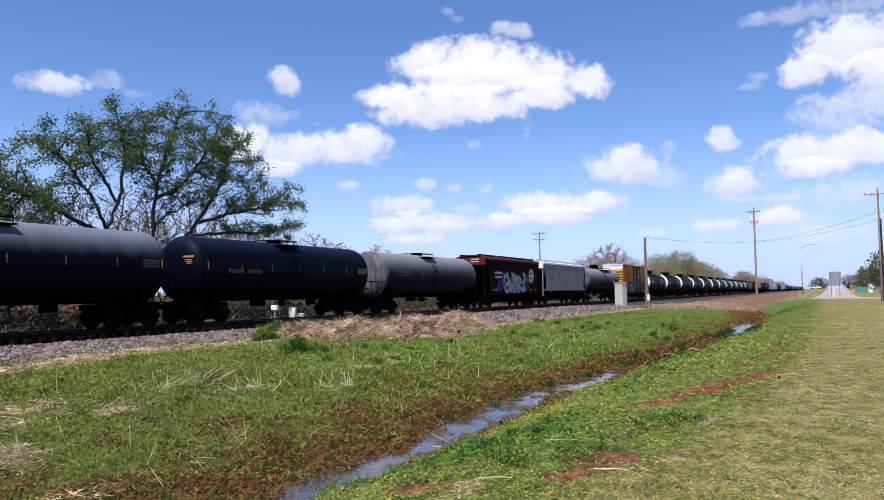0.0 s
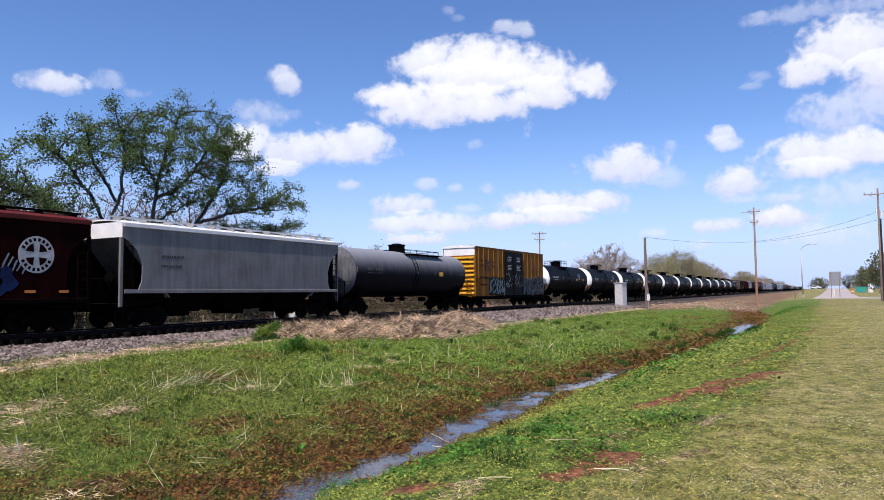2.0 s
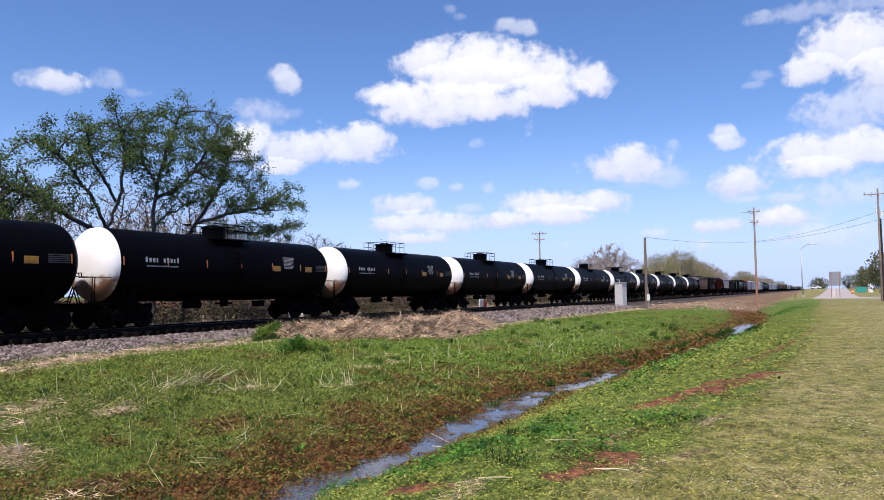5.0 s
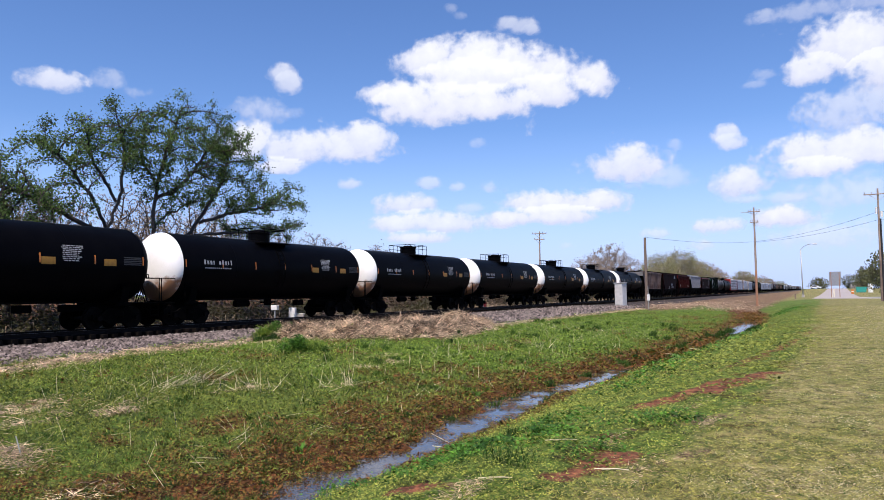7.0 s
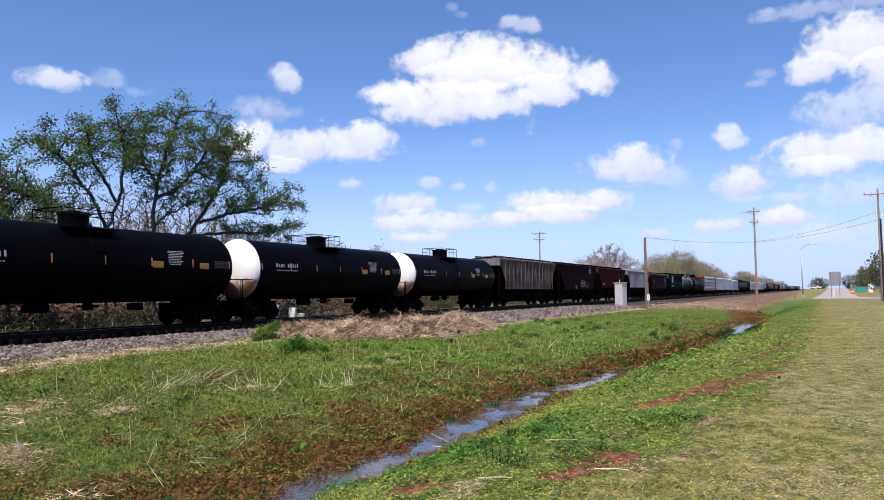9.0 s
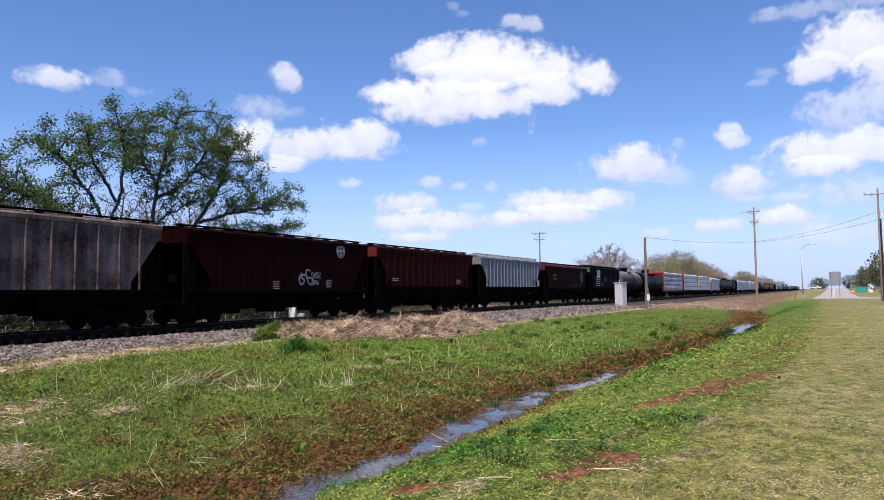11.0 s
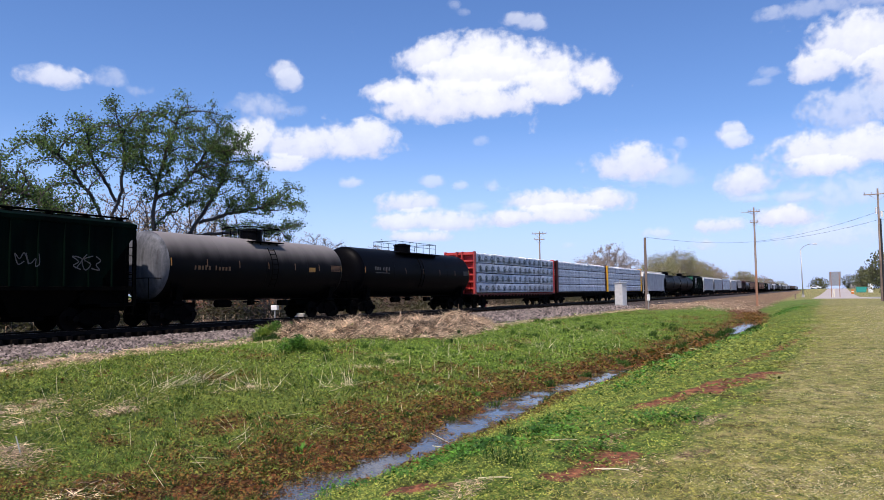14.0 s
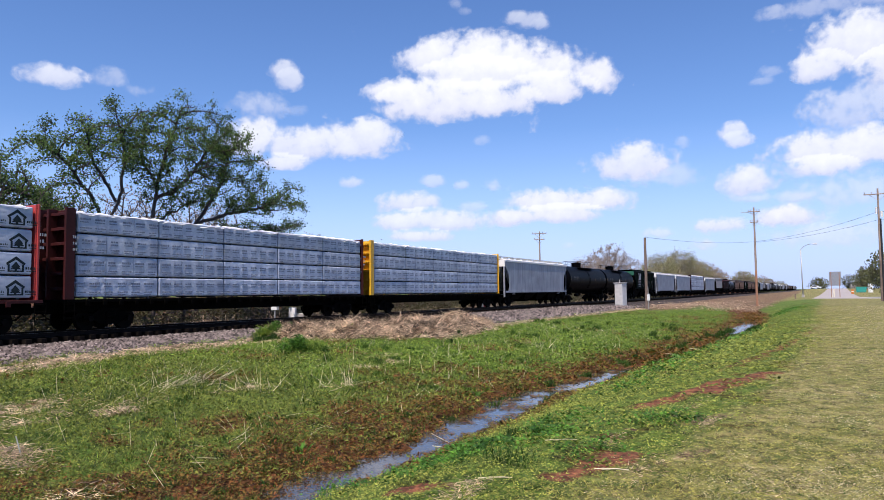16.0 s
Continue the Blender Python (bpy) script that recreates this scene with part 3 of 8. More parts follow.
    ln(fine, bp.inputs["Height"])
    ln(bp.outputs[0], b.inputs["Normal"])
    return m


def spread(a, *stops):
    """Grid lines whose spacing grows from stop to stop: (end, step)."""
    out = [a]
    for end, step in stops:
        k = max(1, round((end - out[-1]) / step))
        out += list(np.linspace(out[-1], end, k + 1)[1:])
    return np.array(out)


def build_ground():
    xs = spread(-4000, (-300, 700), (-20, 40), (0, 4), (3, 0.5), (24, 0.16), (45, 0.35), (110, 1.2), (250, 6), (900, 60), (4500, 600))
    ys = spread(-4000, (-300, 700), (-20, 40), (-5, 1.0), (9, 0.16), (24, 0.3), (33, 0.4), (60, 4), (300, 40), (4500, 600))
    X, Y = np.meshgrid(xs, ys, indexing="ij")
    Z = height(X, Y)
    n, m = X.shape
    i = (np.arange(n - 1)[:, None] * m + np.arange(m - 1)[None]).ravel()
    me = bulk_mesh("ground", np.stack([X.ravel(), Y.ravel(), Z.ravel()], 1), np.stack([i, i + m, i + m + 1, i + 1], 1), ground_material(), True)
    for name, w in zip(("lawn", "mud", "straw", "ballast", "red", "train_shade"), zones(X.ravel(), Y.ravel())):
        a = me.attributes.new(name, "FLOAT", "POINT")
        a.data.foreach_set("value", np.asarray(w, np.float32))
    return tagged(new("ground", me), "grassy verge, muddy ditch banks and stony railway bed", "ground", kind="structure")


build_ground()


def build_water():
    m = mat("muddy_ditch_water", (0.045, 0.040, 0.034), (0.06, 0.05, 0.04), 0.05, scale=1.6, fine=7.0, bump=0.014, spec=0.5)
    xs = np.concatenate([np.linspace(3, 24, 85), np.linspace(25, 120, 90)])
    sh = Shape()
    a, c = [], []
    for x in xs:
        k = ditch(x)
        gap = 23.0 < x < 38.5 or x > 62
        h = 0.95
        a.append((x, k - h, -0.87 if not gap else -1.06))
        c.append((x, k + h, -0.87 if not gap else -1.06))
    sh.strip(a, c)
    ob = new("water", mesh_of("water", sh, m, True))
    return tagged(ob, "shallow muddy ditch water reflecting the sky", "water", kind="structure")


build_water()


# ---- railway track ----
TRACK_Y, RAIL_Z = 26.75, 0.24


def rail_profile(y):
    return [(y - 0.07, 0.07), (y + 0.07, 0.07), (y + 0.07, 0.085), (y + 0.012, 0.105), (y + 0.012, 0.195), (y + 0.036, 0.205), (y + 0.036, 0.236),
            (y - 0.036, 0.236), (y - 0.036, 0.205), (y - 0.012, 0.195), (y - 0.012, 0.105), (y - 0.07, 0.085)]


def build_track():
    tr = thing("railway_track", "single railway track on timber sleepers in grey ballast", "railway track", kind="structure")
    for y in (TRACK_Y - 0.75, TRACK_Y + 0.75):
        rail = part("rail", Shape().prism(rail_profile(y), "x", -300, 3800), M_RAIL, tr)
        part("rail_head", Shape().box(-300, 3800, y - 0.034, y + 0.034, 0.2365, RAIL_Z), M_RAILHEAD, rail, "polished running surface")
    tie = mesh_of("sleeper", Shape().box(-0.115, 0.115, -1.5, 1.42, -0.15, 0.03, 0.012), M_TIE)
    rng = random.Random(4)
    for k in range(290):
        share("sleeper", tie, tr, pose(2 + k * 0.52 + rng.uniform(-0.03, 0.03), TRACK_Y + rng.uniform(-0.06, 0.06), 0.05 + rng.uniform(-0.015, 0.012), 0, 0, rng.uniform(-1.5, 1.5)))
    rest = Shape()
    for k in range(500):
        x = 153 + k * 0.55
        rest.box(x - 0.115, x + 0.115, TRACK_Y - 1.32, TRACK_Y + 1.32, -0.08, 0.075)
    for k in range(60):
        x = 1.4 - k * 0.52
        rest.box(x - 0.115, x + 0.115, TRACK_Y - 1.32, TRACK_Y + 1.32, -0.08, 0.075)
    tagged(part("sleeper_row", rest, M_TIE, tr), kind="stuff")
    plate = Shape()
    for k in range(290):
        for y in (TRACK_Y - 0.75, TRACK_Y + 0.75):
            x = 2 + k * 0.52
            plate.box(x - 0.09, x + 0.09, y - 0.17, y + 0.17, 0.066, 0.086)
    tagged(part("tie_plate", plate, M_RAIL, tr), kind="stuff")


build_track()


# ---- grass, straw and stones ----
def field(count, r0, r1, seed, lo=-37.0, hi=37.0):
    """Points before the camera's stand, thinning out with distance."""
    g = np.random.default_rng(seed)
    r = np.exp(g.uniform(math.log(r0), math.log(r1), count))
    a = HEADING + np.radians(g.uniform(lo, hi, count))
    return g, r * np.cos(a), r * np.sin(a), r


def blades(name, label, category, material, g, x, y, r, tall, wide, lean=0.5, bent=True):
    """Blades of grass: a narrow root, a bend and a tip."""
    n = len(x)
    z = height(x, y) - 0.01
    a, l = g.uniform(0, 2 * math.pi, n), g.uniform(0.1, lean, n)
    h, w = tall * g.uniform(0.5, 1.25, n), wide * g.uniform(0.7, 1.3, n)
    grow = np.clip(r / 9.0, 0.75, 3.2)
    w, h = w * grow, h * np.clip(r / 14.0, 0.9, 1.3)
    dx, dy = np.cos(a), np.sin(a)
    b = a + g.uniform(0, math.pi, n)
    base = np.stack([x, y, z], 1)
    side = np.stack([np.cos(b) * w, np.sin(b) * w, np.zeros(n)], 1)
    mid = base + np.stack([dx * l * h * 0.35, dy * l * h * 0.35, h * 0.6], 1)
    tip = base + np.stack([dx * l * h, dy * l * h, h * (1 - 0.35 * l)], 1)
    v = np.stack([base - side * 0.5, base + side * 0.5, mid + side * 0.42, mid - side * 0.42, tip], 1).reshape(-1, 3)
    k = np.arange(n)[:, None] * 5
    f = np.concatenate([k + np.array([[0, 1, 2]]), k + np.array([[0, 2, 3]]), k + np.array([[3, 2, 4]])])
    return tagged(new(name, bulk_mesh(name, v, f, material)), label, category, kind="stuff")


DEAD = ((7.85, 12.7, 0.5, 0.28, 620), (7.0, 11.6, 0.5, 0.2, 320), (8.4, 11.1, 0.16, 0.16, 620), (8.9, 11.6, 0.5, 0.15, 120), (5.65, 9.6, 0.22, 0.32, 700), (11.8, 11.3, 0.4, 0.10, 220),
        (5.4, 7.6, 0.25, 0.16, 120), (19.5, 12.6, 0.5, 0.15, 160), (16.6, 11.3, 0.22, 0.2, 240), (18.1, 11.3, 0.2, 0.2, 220), (13.5, 9.8, 0.4, 0.12, 120))


def dead(x, y):
    """Where the grass has died back, between 0 and 1."""
    k = 0.0
    for cx, cy, sx, sy, _ in DEAD:
        k = np.maximum(k, np.exp(-(((x - cx) / (1.3 * sx)) ** 2 + ((y - cy) / (1.3 * sy)) ** 2)))
    return k


def sow():
    # mown verge: short dense leaves, drier away from the ditch, and a few blades
    g, x, y, r = field(700000, 3.6, 75, 1, -37, 3)
    lawn, mud, straw, ballast, red, _ = zones(x, y)
    keep = (g.uniform(0, 1, len(x)) < lawn * (1 - 0.93 * red) * (1 - 0.8 * straw)) & (x < 110) & (y > -14)
    dry = np.clip(0.09 + 0.14 * (brink(x) - 0.8 - y) + 0.45 * (grainy(x, y, 0.9, 6.0) - 0.5) + 0.6 * (grainy(x, y, 5.0, 16.0) - 0.5), 0.04, 0.9)
    pale = keep & (g.uniform(0, 1, len(x)) < dry)
    leaves("mown_dry_grass", "short dry straw-coloured mown grass on the verge", "grass", M_LAWN, g, x[pale], y[pale], r[pale] * 0.62, 0.0145, 0.02, slim=0.26, sliver=True, tilt=0.5, gaps=0.5)
    lush = keep & ~pale
    leaves("mown_grass", "short yellow-green mown grass and clover on the verge", "grass", M_VERGE, g, x[lush], y[lush], r[lush] * 0.62, 0.0140, 0.028, slim=0.42, sliver=True, tilt=0.6, gaps=0.5)
    # green bank beyond the ditch
    g, x, y, r = field(860000, 4.5, 80, 2, -27, 37)
    lawn, mud, straw, ballast, red, _ = zones(x, y)
    d = y - ditch(x)
    green = (1 - lawn) * (1 - 0.9 * mud) * (1 - straw) * (1 - ballast) * (1 - red) * (1 - 0.85 * dead(x, y)) * (np.abs(d) > 0.36) * (y < 20.5) * (x < 112)
    keep = (d > 0) & (g.uniform(0, 1, len(x)) < green)
    blade = keep & (g.uniform(0, 1, len(x)) < 0.16)
    fresh = g.uniform(0, 1, len(x)) < np.clip((x - 9) / 12 + 0.7 * (grainy(x, y, 0.6, 71.0) - 0.5), 0.05, 0.95)
    leaf = keep & ~blade
    for pick, name, what, material in ((~fresh, "bank_grass", "olive green grass on the ditch bank", M_GRASS), (fresh, "lush_bank_grass", "fresh bright green grass on the ditch bank", M_LUSH)):
        k = blade & pick
        blades(name, what, "grass", material, g, x[k], y[k], r[k], 0.07, 0.012, 1.3)
    for pick, name, what, material in ((~fresh, "bank_herbs", "low olive herbs among the bank grass", M_GRASS), (fresh, "lush_bank_herbs", "low bright green herbs among the bank grass", M_LUSH)):
        k = leaf & pick
        leaves(name, what, "weeds", material, g, x[k], y[k], r[k], 0.0185, 0.15, slim=0.26, sliver=True, tilt=1.3)
    g, x, y, r = field(330000, 4.0, 75, 12, -37, 12)
    lawn, mud, straw, ballast, red, _ = zones(x, y)
    d = y - ditch(x)
    green = (1 - lawn) * (1 - 0.75 * mud) * (1 - red) * (1 - 0.8 * straw) * (d < -0.4) * (x < 112)
    keep = g.uniform(0, 1, len(x)) < green
    leaves("clover", "bright clover and broad-leaved weeds on the near bank", "weeds", M_CLOVER, g, x[keep], y[keep], r[keep], 0.016, 0.07, slim=0.5, sliver=True, tilt=0.7)
    # weeds on the mud
    g, x, y, r = field(480000, 4.5, 70, 3, -26, 37)
    lawn, mud, straw, ballast, red, _ = zones(x, y)
    d = y - ditch(x)
    keep = (g.uniform(0, 1, len(x)) < mud * 1.2) & (np.abs(d) > np.where((x > 38) & (x < 54), 0.75, np.where((x > 11.5) & (x < 22), 0.52, 0.3))) & (wavy(x, y, 2.4, 5.0) > -0.55) & (y < 30) & (d > -1.3)
    leaves("ditch_weeds", "brown and olive weeds on muddy ditch sides", "weeds", M_WEED, g, x[keep], y[keep], r[keep], 0.0185, 0.09, slim=0.45)
    keep = (g.uniform(0, 1, len(x)) < mud * 0.55) & (np.abs(d) > np.where((x > 38) & (x < 54), 0.75, np.where((x > 11.5) & (x < 22), 0.52, 0.3))) & (wavy(x, y, 1.9, 8.0) > 0.1) & (y < 30)
    leaves("ditch_herbs", "green herbs scattered on the mud", "weeds", M_GRASS, g, x[keep], y[keep], r[keep] * 1.1, 0.020, 0.07, slim=0.5)
    # darker tufts
    g = np.random.default_rng(9)
    cx, cy = g.uniform(6, 45, 46), g.uniform(2.5, 17, 46)
    cx = np.concatenate([cx, g.normal(18.6, 0.35, 22), g.normal(21.3, 0.2, 8), g.uniform(10, 48, 60)])
    cy = np.concatenate([cy, g.normal(15.5, 0.3, 22), g.normal(19.2, 0.2, 8), np.zeros(60)])
    cy[-60:] = ditch(cx[-60:]) + g.choice([-0.62, 0.58], 60) + g.normal(0, 0.05, 60)
    n = 110
    s = np.repeat(g.uniform(0.4, 1.3, len(cx)), n)
    x = np.repeat(cx, n) + g.normal(0, 0.11, len(cx) * n) * s
    y = np.repeat(cy, n) + g.normal(0, 0.10, len(cx) * n) * s
    blades("grass_tufts", "darker tufts of taller green grass", "grass", M_TUFT, g, x, y, np.hypot(x, y) * 0.7, 0.20, 0.010, 1.0)
    # small low clumps all over the bank and along the ditch sides
    q, cx, cy, r = field(900, 5.5, 60, 44, -24, 36)
    d = cy - ditch(cx)
    ok = (d > 0.5) & (cy < straw_near(cx) - 0.3)
    cx, cy = cx[ok], cy[ok]
    s = np.repeat(q.uniform(0.5, 1.5, len(cx)) * np.clip(np.hypot(cx, cy) / 14, 0.6, 2.0), 46)
    x, y = np.repeat(cx, 46) + q.normal(0, 0.10, len(s)) * s, np.repeat(cy, 46) + q.normal(0, 0.08, len(s)) * s
    blades("grass_clumps", "low dark clumps of grass scattered over the bank", "grass", M_TUFT, q, x, y, np.hypot(x, y), 0.10, 0.010, 1.6)
    cx, cy = np.concatenate([g.normal(18.75, 0.3, 26), g.normal(21.6, 0.15, 7)]), np.concatenate([g.normal(15.4, 0.3, 26), g.normal(19.6, 0.15, 7)])
    x, y = np.repeat(cx, 90) + g.normal(0, 0.09, len(cx) * 90), np.repeat(cy, 90) + g.normal(0, 0.09, len(cx) * 90)
    blades("tall_tuft", "tall dark green grass tuft before the straw heap", "grass", M_LUSH, g, x, y, np.hypot(x, y) * 0.6, 0.42, 0.010, 1.6)
    # weeds and silt reaching over the water
    x = np.concatenate([g.uniform(6, 23, 26000), g.uniform(39, 58, 3000)])
    y = ditch(x) + g.uniform(-0.6, 0.6, len(x))
    k = 0.55 * grainy(x, y, 2.2, 95.0) + 0.45 * grainy(x, y, 6.0, 96.0) + 0.35 * np.abs(y - ditch(x)) > g.uniform(0.60, 0.72, len(x))
    x, y = x[k], y[k]
    leaves("water_weeds", "olive weeds floating on the ditch water", "weeds", M_WEED, g, x, y, np.hypot(x, y), 0.013, 0.0, np.full(len(x), -0.862) + g.uniform(0, 0.02, len(x)), slim=0.5, tilt=0.3)
    # thick beds of deep green clover low on the near bank
    px, py = [], []
    for x0, y0, x1, y1, wide, n in ((5.6, 4.0, 8.4, 3.2, 0.36, 19000), (8.4, 3.4, 10.0, 3.2, 0.2, 1500), (12.5, 3.3, 17.5, 3.4, 0.4, 1500), (17, 3.8, 24, 3.6, 0.4, 1500), (6.6, 2.2, 7.6, 1.8, 0.2, 1500), (8.6, 1.9, 9.4, 1.5, 0.2, 900),
                                    (24, 3.7, 38, 2.8, 0.4, 1200), (56, 3.0, 74, 1.6, 0.5, 2500)):
        k = g.uniform(0, 1, n)
        px.append(x0 + (x1 - x0) * k + g.normal(0, wide * 0.5, n))
        py.append(y0 + (y1 - y0) * k + g.normal(0, wide, n))
    x, y = np.concatenate(px), np.concatenate(py)
    k = (0.5 * grainy(x, y, 1.8, 81.0) + 0.5 * grainy(x, y, 5.0, 82.0) > 0.46) & (y < ditch(x) - 0.42)
    x, y = x[k], y[k]
    leaves("clover_bed", "thick deep green clover low on the near bank", "weeds", M_DEEPCLOVER, g, x, y, np.hypot(x, y), 0.019, 0.11, slim=0.7)
    # broad-leaved dock plants, before the straw heap and along the ditch
    spots = [(18.2, 14.9, 0.34, 20), (8.4, 6.9, 0.22, 16), (11.0, 7.2, 0.16, 10), (14.6, 7.0, 0.26, 14), (15.5, 7.1, 0.2, 12), (20.6, 8.0, 0.25, 12), (21.4, 7.9, 0.25, 12), (22.6, 7.7, 0.28, 14),
             (24.0, 7.2, 0.26, 12), (25.6, 4.6, 0.34, 20), (26.2, 4.5, 0.3, 16), (32.0, 5.2, 0.35, 16), (18.2, 6.9, 0.22, 12), (16.4, 5.3, 0.16, 9), (10.6, 5.5, 0.10, 8), (13.1, 5.55, 0.10, 7), (9.0, 4.9, 0.16, 12)]
    stems = []
    for cx, cy, tall, n in spots:
        n = 2 * n
        a, e = g.uniform(0, 2 * math.pi, n), g.uniform(0.2, 1.3, n)
        l = tall * g.uniform(0.3, 1.1, n)
        q = np.stack([np.cos(a) * np.cos(e), np.sin(a) * np.cos(e), np.sin(e)], 1)
        side = np.stack([-np.sin(a), np.cos(a), np.zeros(n)], 1) * (l * 0.07)[:, None]
        root = np.stack([np.full(n, cx), np.full(n, cy), np.full(n, float(height(cx, cy)))], 1) + g.normal(0, tall * 0.25, (n, 3)) * np.array([1, 1, 0])
        mid, end = root + q * (l * 0.55)[:, None], root + q * l[:, None] - np.array([0, 0, 1]) * (l * 0.12)[:, None]
        stems.append(np.stack([root, mid - side, end, mid + side + np.array([0, 0, 0.015])], 1).reshape(-1, 3))
    V = np.concatenate(stems)
    n = len(V) // 4
    F = np.concatenate([np.arange(n)[:, None] * 4 + np.array([[0, 1, 2]]), np.arange(n)[:, None] * 4 + np.array([[0, 2, 3]])])
    tagged(new("dock_leaves", bulk_mesh("dock_leaves", V, F, M_DEEPCLOVER)), "leafy dark green dock growing in wet ground", "weeds", kind="stuff")
    # round leafy clumps before the straw heap
    px, py, pz = [], [], []
    for cx, cy, wide, tall, n in ((18.15, 15.1, 0.34, 0.62, 1500), (18.75, 15.5, 0.28, 0.5, 1000), (17.6, 15.2, 0.25, 0.36, 700), (22.0, 19.4, 0.26, 0.5, 900), (21.2, 18.2, 0.2, 0.25, 400), (23.5, 19.9, 0.2, 0.5, 400), (30.0, 19.3, 0.3, 0.4, 500), (33.5, 18.8, 0.3, 0.35, 400)):
        q = g.normal(0, 1, (n, 3))
        q *= (g.uniform(0.3, 1, (n, 1)) / np.linalg.norm(q, axis=1)[:, None])
        px.append(cx + q[:, 0] * wide)
        py.append(cy + q[:, 1] * wide)
        pz.append(height(px[-1], py[-1]) + tall * (0.45 + 0.55 * q[:, 2]))
    x, y = np.concatenate(px), np.concatenate(py)
    leaves("leafy_clumps", "round clumps of fresh green weeds before the straw heap", "weeds", M_DEEPCLOVER, g, x, y, np.full(len(x), 9.0), 0.038, 0.0, np.concatenate(pz), slim=0.45)
    # weeds standing in the silted stretches of the ditch
    x = np.concatenate([g.uniform(24.5, 37, 5000), g.uniform(55, 80, 2500)])
    y = ditch(x) + g.normal(0, 0.35, len(x))
    leaves("silt_weeds", "olive weeds growing across the silted ditch", "weeds", M_WEED, g, x, y, np.hypot(x, y), 0.03, 0.16, slim=0.5)


def leaves(name, label, category, material, g, x, y, r, size, lift, base=None, slim=0.6, sliver=False, tilt=1.0, gaps=1.0):
    """Small folded leaves in clumps, each of two faces."""
    if base is None:
        clump = 0.55 * grainy(x, y, 4.0, 7.0) + 0.45 * grainy(x, y, 11.0, 8.0)
        k = clump > gaps * g.uniform(0.12, 0.46, len(x))
        x, y, r, clump = x[k], y[k], r[k], clump[k]
        lift = lift * (0.2 + 2.6 * np.clip(clump - 0.2, 0, 1))
    n = len(x)
    z = (height(x, y) if base is None else base) + g.uniform(0.0, 1, n) ** 1.4 * lift
    s = size * g.uniform(0.55, 1.6, n) * np.clip(r / 9.0, 0.8, 2.6)
    a = g.uniform(0, 2 * math.pi, n)
    t = np.stack([np.cos(a), np.sin(a), g.uniform(-0.5, 0.9, n) * tilt], 1) * s[:, None]
    b = np.stack([-np.sin(a), np.cos(a), g.uniform(-0.7, 0.7, n) * tilt], 1) * s[:, None] * slim
    c = np.stack([x, y, z], 1)
    if sliver:
        v = np.stack([c - t, c + b * 1.5, c + t], 1).reshape(-1, 3)
        return tagged(new(name, bulk_mesh(name, v, np.arange(3 * n).reshape(-1, 3), material)), label, category, kind="stuff")
    v = np.stack([c - t, c + b, c + t, c - b], 1).reshape(-1, 3)
    k = np.arange(n)[:, None] * 4
    f = np.concatenate([k + np.array([[0, 1, 2]]), k + np.array([[0, 2, 3]])])
    return tagged(new(name, bulk_mesh(name, v, f, material)), label, category, kind="stuff")


def straws(name, label, material, g, x, y, length, wide, lift, flat=0.3, dirs=None):
    """Dry stalks lying about: three-sided slivers."""
    n = len(x)
    z = height(x, y) + g.uniform(0, 1, n) * lift
    a = g.uniform(0, 2 * math.pi, n) if dirs is None else dirs
    e = np.abs(g.normal(0, flat, n))
    l = length * g.uniform(0.5, 1.5, n)
    t = np.stack([np.cos(a) * np.cos(e), np.sin(a) * np.cos(e), np.sin(e)], 1) * l[:, None]
    w = wide * g.uniform(0.6, 1.4, n)
    s1 = np.stack([-np.sin(a) * w, np.cos(a) * w, np.zeros(n)], 1)
    up = np.stack([np.zeros(n), np.zeros(n), w], 1)
    c = np.stack([x, y, z], 1)
    v = np.stack([c - s1, c + s1, c + up * 1.5, c + t + up * 0.4], 1).reshape(-1, 3)
    k = np.arange(n)[:, None] * 4
    f = np.concatenate([k + np.array([[0, 1, 3]]), k + np.array([[1, 2, 3]]), k + np.array([[2, 0, 3]])])
    return tagged(new(name, bulk_mesh(name, v, f, material)), label, "dry grass", kind="stuff")


